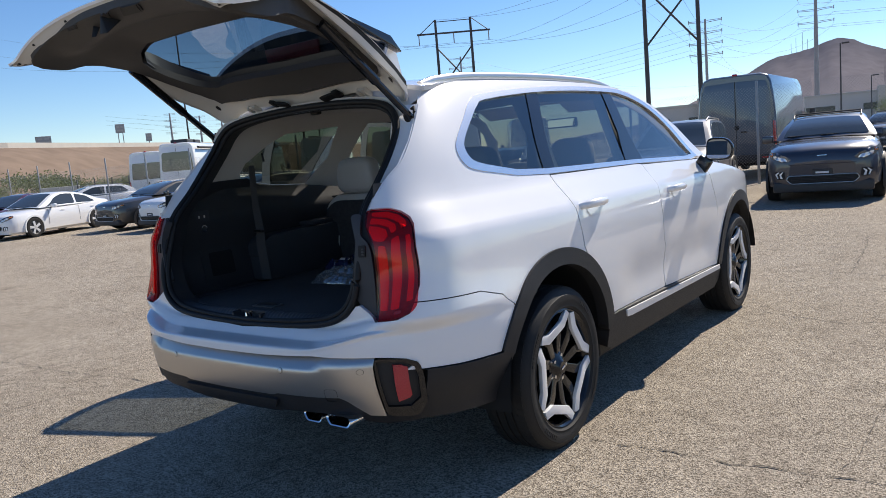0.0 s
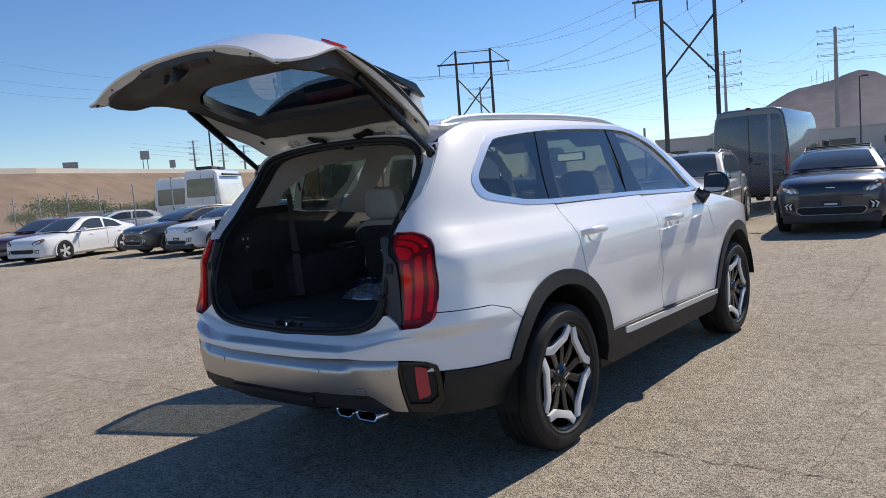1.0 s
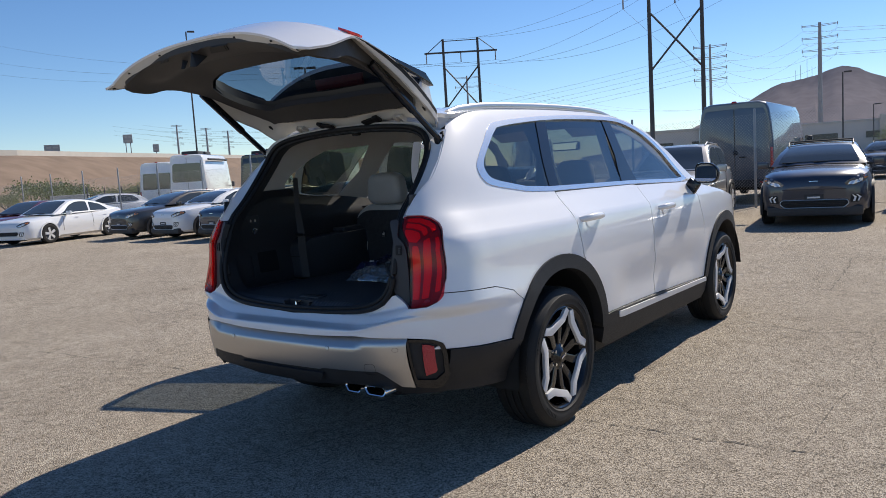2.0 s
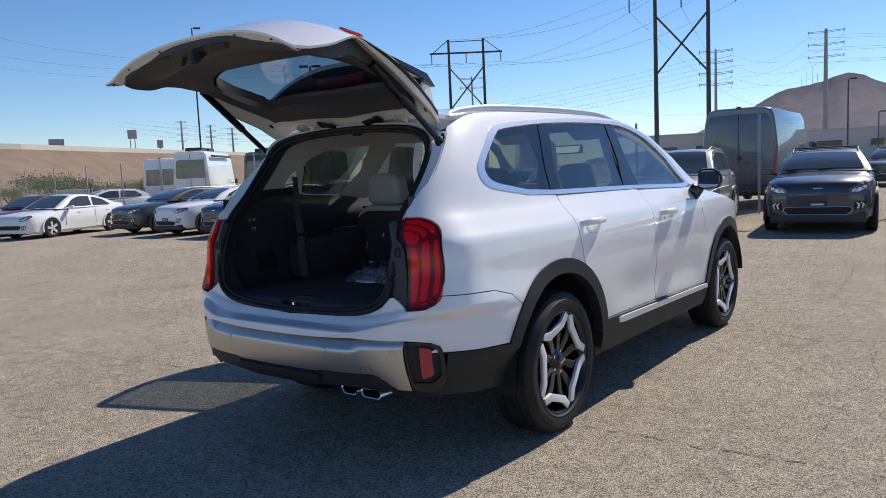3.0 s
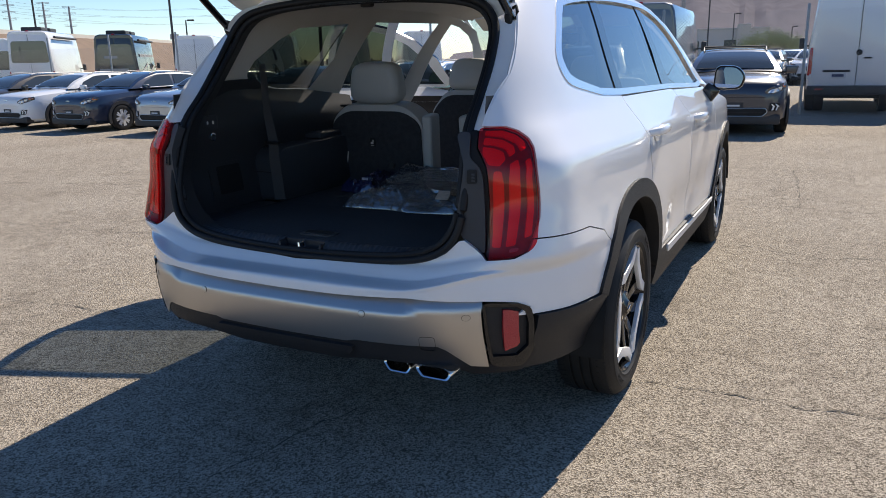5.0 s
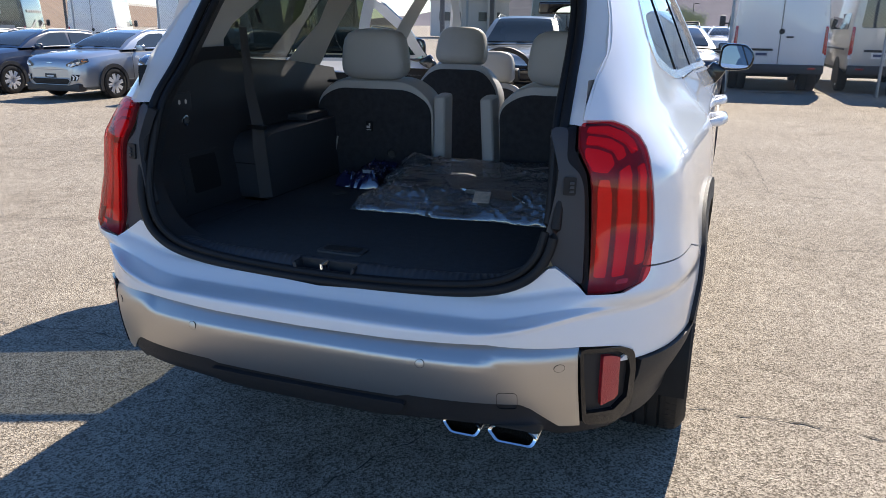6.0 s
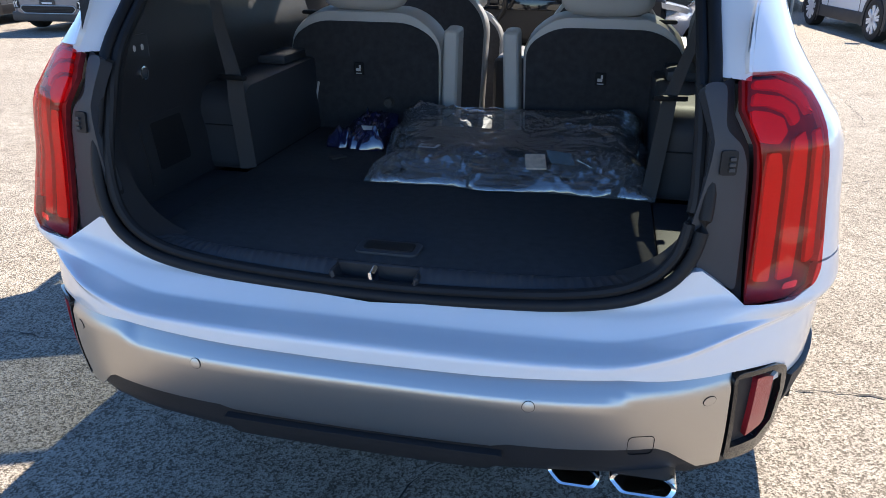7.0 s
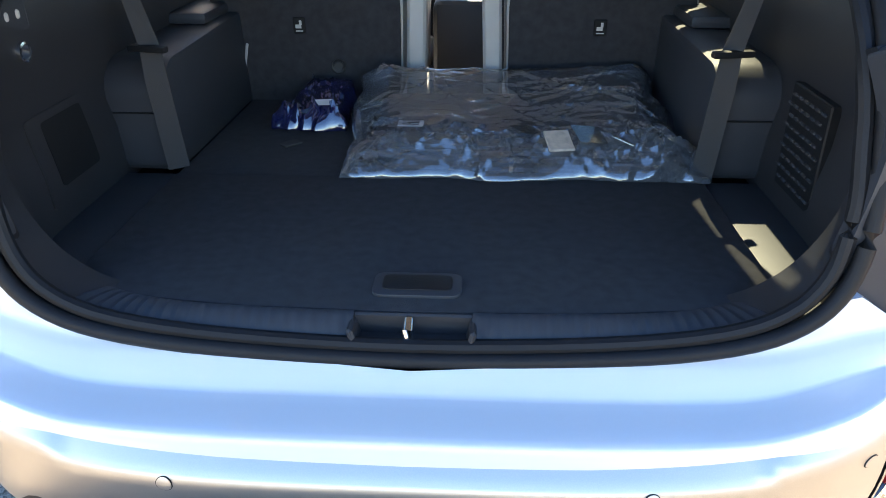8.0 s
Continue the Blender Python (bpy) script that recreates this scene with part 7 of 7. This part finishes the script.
def fence(x0, y0, x1, y1, h, label):
    f = thing("chain_link_fence", label, "fence")
    length = math.hypot(x1 - x0, y1 - y0)
    ux, uy = (x1 - x0) / length, (y1 - y0) / length
    n = int(length / 3.0)
    for k in range(n + 1):
        d = length * k / n
        x, y = x0 + ux * d, y0 + uy * d
        tube("post", [(x, y, ground_z(x)), (x, y, h + 0.10), (x, y, h + 0.13)], [0.032, 0.032, 0.02], POST_STEEL, f, sides=10)
    tube("bottom_wire", [(x0 + (x1 - x0) * k / 40, y0 + (y1 - y0) * k / 40, ground_z(x0 + (x1 - x0) * k / 40) + 0.06) for k in range(41)], 0.004, STEEL_WIRE, f, sides=5)
    verts, faces = [], []
    step, r = 0.075, 0.0022
    for s in (1, -1):
        d = -h if s > 0 else 0.0
        while d < length + (0 if s > 0 else h):
            a, b = d, d + s * h
            za, zb = 0.03, h
            if a < 0:
                za, a = za - a, 0.0
            if s < 0 and b < 0:
                zb, b = h + b, 0.0
            if b > length:
                zb, b = h - (b - length), length
            if s < 0 and a > length:
                za, a = 0.03 + (a - length), length
            if zb > za + 0.02:
                base = len(verts)
                for t, z in ((a, za), (b, zb)):
                    px, py = x0 + ux * t, y0 + uy * t
                    for dx, dz in ((-r, 0), (r, 0), (0, r)):
                        verts.append((px + ux * dx - uy * dz, py + uy * dx + ux * dz, z + ground_z(px)))
                faces += [(base, base + 1, base + 4, base + 3), (base + 1, base + 2, base + 5, base + 4), (base + 2, base, base + 3, base + 5)]
            d += step
    ob = raw("wire_mesh", verts, faces, STEEL_WIRE, f, smooth=False)
    tagged(ob, kind="stuff")


fence(-52.0, 15.2, 13.6, 16.2, 2.3, "galvanised chain-link fence on steel posts")

# ---- freeway embankment, wall and signs ----
DIRT = material("desert_dirt", (0.215, 0.160, 0.122), 0.95, noise_scale=0.35, amount=0.35, bump=0.5, bump_scale=1.2, Specular_IOR_Level=0.1)
CONCRETE = material("pale_concrete", (0.52, 0.49, 0.44), 0.85, noise_scale=0.8, amount=0.1)
SIGN_BACK = material("sign_metal", (0.42, 0.40, 0.38), 0.5, 0.4)
DARK_POLE = material("dark_steel_pole", (0.05, 0.05, 0.052), 0.6, noise_scale=2, amount=0.2)
GREY_POLE = material("weathered_steel", (0.30, 0.30, 0.31), 0.6, noise_scale=1, amount=0.2)
EYE = (2.5, -3.4, 1.41)


def bearing(az, d, el=None):
    """A point at a bearing and distance from the lot; with el, at the height that lies so many degrees above eye level."""
    a = radians(az)
    x, y = EYE[0] + d * math.sin(a), EYE[1] + d * math.cos(a)
    return (x, y) if el is None else (x, y, EYE[2] + d * math.tan(radians(el)))


crest = [bearing(-95, 98), bearing(-80, 102), bearing(-66, 120), bearing(-60, 140), bearing(-54.7, 163), bearing(-48, 210), bearing(-43, 280), bearing(-38, 420)]
verts, faces = [], []
rnd = random.Random(4)
rows = []
for k, (x, y) in enumerate(crest):
    n = Vector((x - EYE[0], y - EYE[1])).normalized()
    row = []
    for d, z in ((-34, -0.2), (-28, 0.9), (-20, 2.9), (-10, 5.3), (-3, 6.7), (0, 7.0), (4, 7.0), (60, 7.0)):
        row.append((x + n.x * d, y + n.y * d, z))
    rows.append(row)
fine = []
for a, b in zip(rows, rows[1:]):
    for i in range(14):
        t = i / 14
        fine.append([tuple(p[j] + (q[j] - p[j]) * t for j in range(3)) for p, q in zip(a, b)])
fine.append(rows[-1])
fine = [[(x, y, z + (0.35 * noise.noise((x * 0.09, y * 0.09, 0)) if 0 < j < 5 else 0)) for j, (x, y, z) in enumerate(row)] for row in fine]
n = len(fine[0])
raw("embankment", sum(fine, []), [(k * n + i, (k + 1) * n + i, (k + 1) * n + i + 1, k * n + i + 1) for k in range(len(fine) - 1) for i in range(n - 1)], DIRT, None)
tagged(bpy.data.objects["embankment"], "bare brown dirt embankment below the freeway", "embankment", kind="structure")
verts = []
for x, y in crest:
    nn = Vector((x - EYE[0], y - EYE[1])).normalized()
    verts += [(x, y, 6.9), (x, y, 7.75), (x + nn.x * 0.4, y + nn.y * 0.4, 7.75), (x + nn.x * 0.4, y + nn.y * 0.4, 6.9)]
raw("barrier_wall", verts, [(4 * k + i, 4 * k + 4 + i, 4 * k + 5 + i, 4 * k + 1 + i) for k in range(len(crest) - 1) for i in range(3)], CONCRETE, None, smooth=False)
tagged(bpy.data.objects["barrier_wall"], "pale concrete freeway barrier wall on the embankment", "wall", kind="structure")


def road_sign(az, d, z0, w, h, top, legs=2):
    x, y = bearing(az, d)
    s = thing("road_sign", "grey freeway sign on posts above the embankment", "sign", pose(x, y, z0, 0, 0, -az + 180), group="freeway signs")
    for lx in ((-w * 0.25, w * 0.25) if legs == 2 else (0,)):
        ob = tube("sign_post", [(lx, 0, -0.5), (lx, 0, top - h * 0.4)], 0.08, GREY_POLE, s, sides=8)
    part("sign_panel", block((w, 0.1, h), (0, 0, top), 0.02, 1), SIGN_BACK, s)
    for k, (dx, dz, bw, bh) in enumerate(((-0.22, 0.2, 0.3, 0.22), (0.2, 0.2, 0.3, 0.22), (0, -0.22, 0.7, 0.2))):
        part("sign_bar", block((bw * w, 0.03, bh * h), (dx * w, 0.07, top + dz * h), 0.005, 1), CONCRETE, s)
    return s


road_sign(-63.9, 132, 7.0, 2.2, 1.4, 1.3)
road_sign(-59.1, 150, 7.0, 1.6, 1.6, 3.6)
road_sign(-57.3, 156, 7.0, 1.1, 1.5, 2.0, 1)
road_sign(-45.9, 240, 7.0, 2.4, 1.5, 2.0)
part("concrete_yard_wall", block((2.4, 0.3, 1.5), (*bearing(-63.1, 56), 0.50), 0.02, 1, (0, 0, 60)), CONCRETE, None)
tagged(bpy.data.objects["concrete_yard_wall"], "low pale concrete wall behind the fence", "wall", kind="structure")

# dark steel railing between the wall and the vans
railing = thing("steel_railing", "dark steel railing beside the low concrete wall", "fence")
ends = [Vector((*bearing(az, 55), -0.28)) for az in (-62.0, -57.6)]
for z in (0.25, 1.42):
    tube("rail", [ends[0] + Vector((0, 0, z)), ends[1] + Vector((0, 0, z))], 0.03, DARK_POLE, railing, sides=6)
for k in range(29):
    q = ends[0].lerp(ends[1], k / 28)
    tube("baluster" if k % 7 else "post", [q, q + Vector((0, 0, 1.42 if k % 7 else 1.9))], 0.012 if k % 7 else 0.04, DARK_POLE, railing, sides=6)

# ---- low buildings ----
STUCCO = material("pale_stucco", (0.58, 0.55, 0.51), 0.9, noise_scale=0.4, amount=0.08)
WIN_DARK = material("dark_building_glass", (0.03, 0.035, 0.04), 0.15)


def building(az0, az1, d, el, label, bands=1):
    (x0, y0), (x1, y1) = bearing(az0, d), bearing(az1, d)
    h = EYE[2] + d * math.tan(radians(el))
    w, ang = math.hypot(x1 - x0, y1 - y0), math.degrees(math.atan2(y1 - y0, x1 - x0))
    b = thing("warehouse", label, "building", pose((x0 + x1) / 2, (y0 + y1) / 2, 0, 0, 0, ang))
    part("wall", block((w, 14, h), (0, 7, h / 2), 0.05, 1), STUCCO, b)
    part("roof_cap", block((w + 0.3, 14.3, 0.35), (0, 7, h), 0.05, 1), CONCRETE, b)
    n = max(2, int(w / 7))
    for k in range(n):
        x = -w / 2 + (k + 0.5) * w / n
        win = part("window", block((w / n * 0.55, 0.12, 1.1), (x, -0.02, h * 0.55), 0.02, 1), WIN_DARK, b)
        part("window_sill", block((w / n * 0.6, 0.2, 0.12), (x, -0.08, h * 0.55 - 0.62), 0.02, 1), CONCRETE, win)
    part("entrance_block", block((w * 0.12, 1.2, h + 0.8), (w * 0.28, -0.5, (h + 0.8) / 2), 0.05, 1), CONCRETE, b)
    return b


building(-11.5, -4.2, 150, 1.55, "pale stucco warehouse with dark windows far beyond the lot")
building(-21.5, -15.8, 105, 1.75, "tan low warehouse with a dark window band")
building(4.0, 16.0, 120, 1.7, "pale low warehouse beyond the vans")

# ---- power line: two-legged frames, tall poles, wires ----


def h_frame(az0, az1, d, top, label):
    (x0, y0), (x1, y1) = bearing(az0, d), bearing(az1, d)
    p = thing("power_pylon", label, "pylon", pose((x0 + x1) / 2, (y0 + y1) / 2, 0, 0, 0, math.degrees(math.atan2(y1 - y0, x1 - x0))), group="power line frames")
    g = math.hypot(x1 - x0, y1 - y0) / 2
    for s in (-1, 1):
        tube("leg", [(s * g, 0, 0), (s * g, 0, top)], [0.30, 0.20], DARK_POLE, p, sides=10)
        tube("brace", [(-s * g, 0, top * 0.50), (s * g, 0, top * 0.80)], 0.12, DARK_POLE, p, sides=6)
        tube("arm_stay", [(s * g, 0, top), (s * (g * 2.0), 0, top * 0.90)], 0.07, DARK_POLE, p, sides=6)
    tube("cross_arm", [(-g * 2.1, 0, top * 0.905), (g * 2.1, 0, top * 0.90)], 0.16, DARK_POLE, p, sides=8)
    tube("top_beam", [(-g, 0, top * 0.985), (g, 0, top * 0.985)], 0.07, DARK_POLE, p, sides=6)
    for x in (-g * 2.0, 0, g * 2.0):
        tube("insulator", [(x, 0, top * 0.90), (x, 0, top * 0.83)], 0.10, GREY_POLE, p, sides=6)
    return [p.matrix_world @ Vector((x, 0, top * 0.83)) for x in (-g * 2.0, 0, g * 2.0)] + [p.matrix_world @ Vector((s * g, 0, top)) for s in (-1, 1)]


def tall_pole(az, d, el, mat, arms, label, r=0.35, span=3.2):
    x, y = bearing(az, d)
    top = EYE[2] + d * math.tan(radians(el))
    p = thing("transmission_pole", label, "pylon", pose(x, y, 0, 0, 0, -az + 0), group="steel transmission poles")
    tube("shaft", [(0, 0, 0), (0, 0, top)], [r, r * 0.5], mat, p, sides=10)
    for k in range(arms):
        z = top * (0.97 - 0.095 * k)
        for s in (-1, 1):
            tube("arm", [(0, 0, z), (s * span, -0.9, z + 0.15)], 0.07, mat, p, sides=5)
            tube("insulator", [(s * 0.3, 0.9, z + 0.55), (s * span, 0.9, z + 0.6)], 0.07, mat, p, sides=5)
            for q in (0.2, 0.6) if d < 280 else ():
                part("clamp", block((0.22, 0.3, 0.35), (s * span, 0, z + q), 0.04, 1), mat, p)
            if d < 280:
                tube("jumper_loop", [(s * span, 0, z), (s * span * 0.9, 0, z - 1.1), (s * span * 0.5, 0, z - 1.7), (s * 0.4, 0, z - 1.2)], 0.03, mat, p, sides=4)
    return [p.matrix_world @ Vector((s * span, 0, top * (0.97 - 0.095 * k) - 0.9)) for k in range(arms) for s in (-1, 1)]


fa = h_frame(-35.9, -33.3, 130, 23.5, "dark two-legged wooden power line frame with cross brace")
fb = h_frame(-20.7, -17.1, 96, 23.5, "dark two-legged power line frame with crossed braces")
pc = tall_pole(-9.75, 225, 8.2, GREY_POLE, 3, "grey steel transmission pole with three pairs of arms", 0.75, 4.2)
pd = tall_pole(-16.7, 190, 7.6, GREY_POLE, 4, "grey steel transmission pole behind the frame", 0.45, 3.6)
pe = tall_pole(-34.3, 260, 6.9, GREY_POLE, 2, "far steel transmission pole", 0.5, 4.0)
for az, el in ((-55.8, 4.36), (-53.8, 4.06), (-52.3, 3.8)):
    tall_pole(az, 300, el, GREY_POLE, 4, "far steel transmission pole beyond the freeway", 0.55, 2.0)


def light_pole(az, d, el, heads, label="dark slender lot light pole"):
    x, y = bearing(az, d)
    top = EYE[2] + d * math.tan(radians(el))
    p = thing("light_pole", label, "light pole", pose(x, y, 0, 0, 0, -az), group="lot light poles")
    tube("shaft", [(0, 0, 0), (0, 0, top)], [0.10, 0.07], DARK_POLE, p, sides=8)
    for s in ((-1, 1) if heads == 2 else (1,)):
        part("lamp_head", block((0.75, 0.34, 0.16), (s * 0.5, 0, top), 0.03, 1), DARK_POLE, p)


light_pole(-8.3, 95, 4.83, 1)
light_pole(-6.55, 120, 2.56, 1)
light_pole(-54.5, 85, 10.8, 1)
light_pole(-2.8, 140, 1.6, 1)
light_pole(-45.2, 90, 2.9, 1)
light_pole(-46.25, 62, 8.1, 2, "two-headed dark lot light pole")


def wire(a, b, sag, r=0.018):
    a, b = Vector(a), Vector(b)
    pts = [a.lerp(b, t) - Vector((0, 0, 4 * sag * t * (1 - t))) for t in np.linspace(0, 1, 17)]
    w = tube("power_line", pts, r, DARK_POLE, None, sides=4)
    tagged(w, "thin dark overhead power line with slack", "power line", group="overhead power lines")


ends_l = [bearing(-68, 330, e) for e in (10.1, 8.9, 8.1)]
for k in range(3):
    wire(fa[k], fb[k], 2.6)
    wire(fb[k], bearing(-1 + 5 * k, 60, 24 + k), 1.5)
    wire(ends_l[k], fa[k], 4.0, 0.022)
wire(fa[3], fb[3], 2.0)
wire(fa[4], fb[4], 2.0)
for k in range(6):
    wire(pc[k], bearing(22 + 3 * k, 300, 8.5 - 0.8 * (k // 2)), 7.0, 0.03)
    wire(pc[k], pd[k], 4.0, 0.022)
    wire(pd[k], bearing(-60 + 2 * (k % 2), 340, 4.4 - 0.3 * (k // 2)), 9.0, 0.022)
for k in range(2):
    wire(fb[k], bearing(-12.5 - k, 420, 4.2), 8.0, 0.02)
    wire(pe[k], bearing(-14 + k, 500, 3.6), 9.0, 0.02)

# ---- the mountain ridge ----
# the haze of distance is mixed into the rock's base colour
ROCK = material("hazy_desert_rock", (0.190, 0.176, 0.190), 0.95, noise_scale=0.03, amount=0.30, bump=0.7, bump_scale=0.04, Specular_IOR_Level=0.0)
RIDGE = [(-26, 0.3), (-21, 0.9), (-17.5, 2.1), (-14.2, 3.5), (-12.6, 4.35), (-11.4, 4.55), (-10.2, 4.75), (-8.6, 5.22), (-7.6, 5.0), (-6.6, 4.45), (-5.4, 4.08), (-4.2, 4.12), (-2.6, 4.34), (-1.0, 4.25), (0.9, 3.96), (3.5, 3.7), (7.0, 3.9), (11, 3.3), (16, 2.9), (22, 1.9), (30, 0.9), (40, 0.2)]
rows = []
DIST = 2300
for az in np.arange(-26, 40.01, 0.33):
    el = lerp_table(RIDGE, az) + 0.05 * noise.noise((az * 2.3, 1.7, 0)) + 0.03 * noise.noise((az * 7.1, 4.7, 0))
    top = EYE[2] + DIST * math.tan(radians(max(0.05, el)))
    row = []
    for j in range(15):
        t = j / 14
        d = DIST - 900 * (1 - t) ** 1.2
        gully = 1 - 0.22 * (1 - t) * t * 4 * abs(noise.noise((az * 0.9, t * 1.2, 2.0))) - 0.10 * (1 - t) * abs(noise.noise((az * 3.1, t * 3, 5.0)))
        z = top * t**1.25 * gully
        x, y = bearing(az + 0.5 * (1 - t) * noise.noise((az * 1.1, t * 2, 8.0)), d)
        row.append((x, y, z - (2 if j == 0 else 0)))
    x, y = bearing(az, DIST + 500)
    row.append((x, y, -2))
    rows.append(row)
n = len(rows[0])
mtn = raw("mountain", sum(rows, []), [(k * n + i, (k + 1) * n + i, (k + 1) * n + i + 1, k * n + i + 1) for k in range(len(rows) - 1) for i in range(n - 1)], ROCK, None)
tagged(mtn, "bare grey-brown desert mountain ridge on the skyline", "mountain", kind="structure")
for k, az in enumerate((-11.3, -11.0, -10.6, -10.3, -9.9, -9.75)):
    x, y, z = bearing(az, DIST, lerp_table(RIDGE, az))
    m = thing("radio_mast", "thin radio mast on the mountain top", "mast", pose(x, y, z - 3), group="masts on the mountain")
    tube("shaft", [(0, 0, 0), (0, 0, 30 + 11 * (k * 7 % 3))], 0.5, GREY_POLE, m, sides=5)


# ---- desert trees and bushes ----
def leaf_material(name, color):
    m = material(name, color, 0.6)
    nt = m.node_tree
    p = nt.nodes["Principled BSDF"]
    g = nt.nodes.new("ShaderNodeNewGeometry")
    r = nt.nodes.new("ShaderNodeValToRGB")
    r.color_ramp.elements[0].color = (*[c * 0.6 for c in color], 1)
    r.color_ramp.elements[1].color = (*[min(1, c * 1.5) for c in color], 1)
    nt.links.new(g.outputs["Random Per Island"], r.inputs[0])
    nt.links.new(r.outputs[0], p.inputs["Base Color"])
    return m


LEAF = leaf_material("palo_verde_leaf", (0.25, 0.28, 0.12))
BARK = material("tree_bark", (0.10, 0.085, 0.06), 0.9, noise_scale=8, amount=0.3)


def tree(x, y, w, h, seed, label):
    rnd = random.Random(seed)
    t = thing("desert_tree", label, "tree", pose(x, y, ground_z(x)), group="desert trees")
    tips = []
    trunk = tube("trunk", [(0, 0, 0), (0.05 * w, 0, h * 0.22), (0.03 * w, 0.02 * w, h * 0.4)], [0.05 * h, 0.035 * h, 0.02 * h], BARK, t, sides=8)
    for k in range(9):
        a = k * 2.4 + rnd.random()
        tip = Vector((0.38 * w * math.cos(a) * rnd.uniform(0.5, 1), 0.38 * w * math.sin(a) * rnd.uniform(0.5, 1), h * rnd.uniform(0.55, 0.88)))
        tube("limb", [(0.03 * w, 0, h * 0.25), tip * 0.55 + Vector((0, 0, h * 0.18)), tip], [0.02 * h, 0.012 * h, 0.004 * h], BARK, trunk, sides=5)
        tips.append(tip)
    verts, faces = [], []
    for k in range(5200):
        c = rnd.choice(tips) + Vector((rnd.gauss(0, 0.13 * w), rnd.gauss(0, 0.13 * w), rnd.gauss(0, 0.11 * h)))
        if c.z < h * 0.12:
            continue
        s = rnd.uniform(0.010, 0.022) * w
        u = Vector((rnd.gauss(0, 1), rnd.gauss(0, 1), rnd.gauss(0, 1))).normalized()
        v = u.orthogonal().normalized()
        b = len(verts)
        verts += [c - u * s, c + v * s * 0.45, c + u * s, c - v * s * 0.45]
        faces.append((b, b + 1, b + 2, b + 3))
    crown = raw("crown", verts, faces, LEAF, t, smooth=False)
    tagged(crown, kind="stuff")


for k, (az, d, w, h) in enumerate(((-64.0, 62, 5.4, 2.5), (-60.4, 58, 2.4, 1.9), (-58.4, 57, 2.6, 2.3), (-67.0, 70, 2.4, 1.8))):
    tree(*bearing(az, d), w, h, k, "sparse green desert bush by the embankment")
for k, (az, d, w, h) in enumerate(((-4.7, 100, 5.0, 3.9), (-3.2, 100, 4.0, 3.6), (5.6, 62, 4.2, 2.9), (7.4, 64, 3.4, 2.6), (9.0, 66, 4.0, 2.8))):
    tree(*bearing(az, d), w, h, 10 + k, "bright green desert tree beyond the lot")
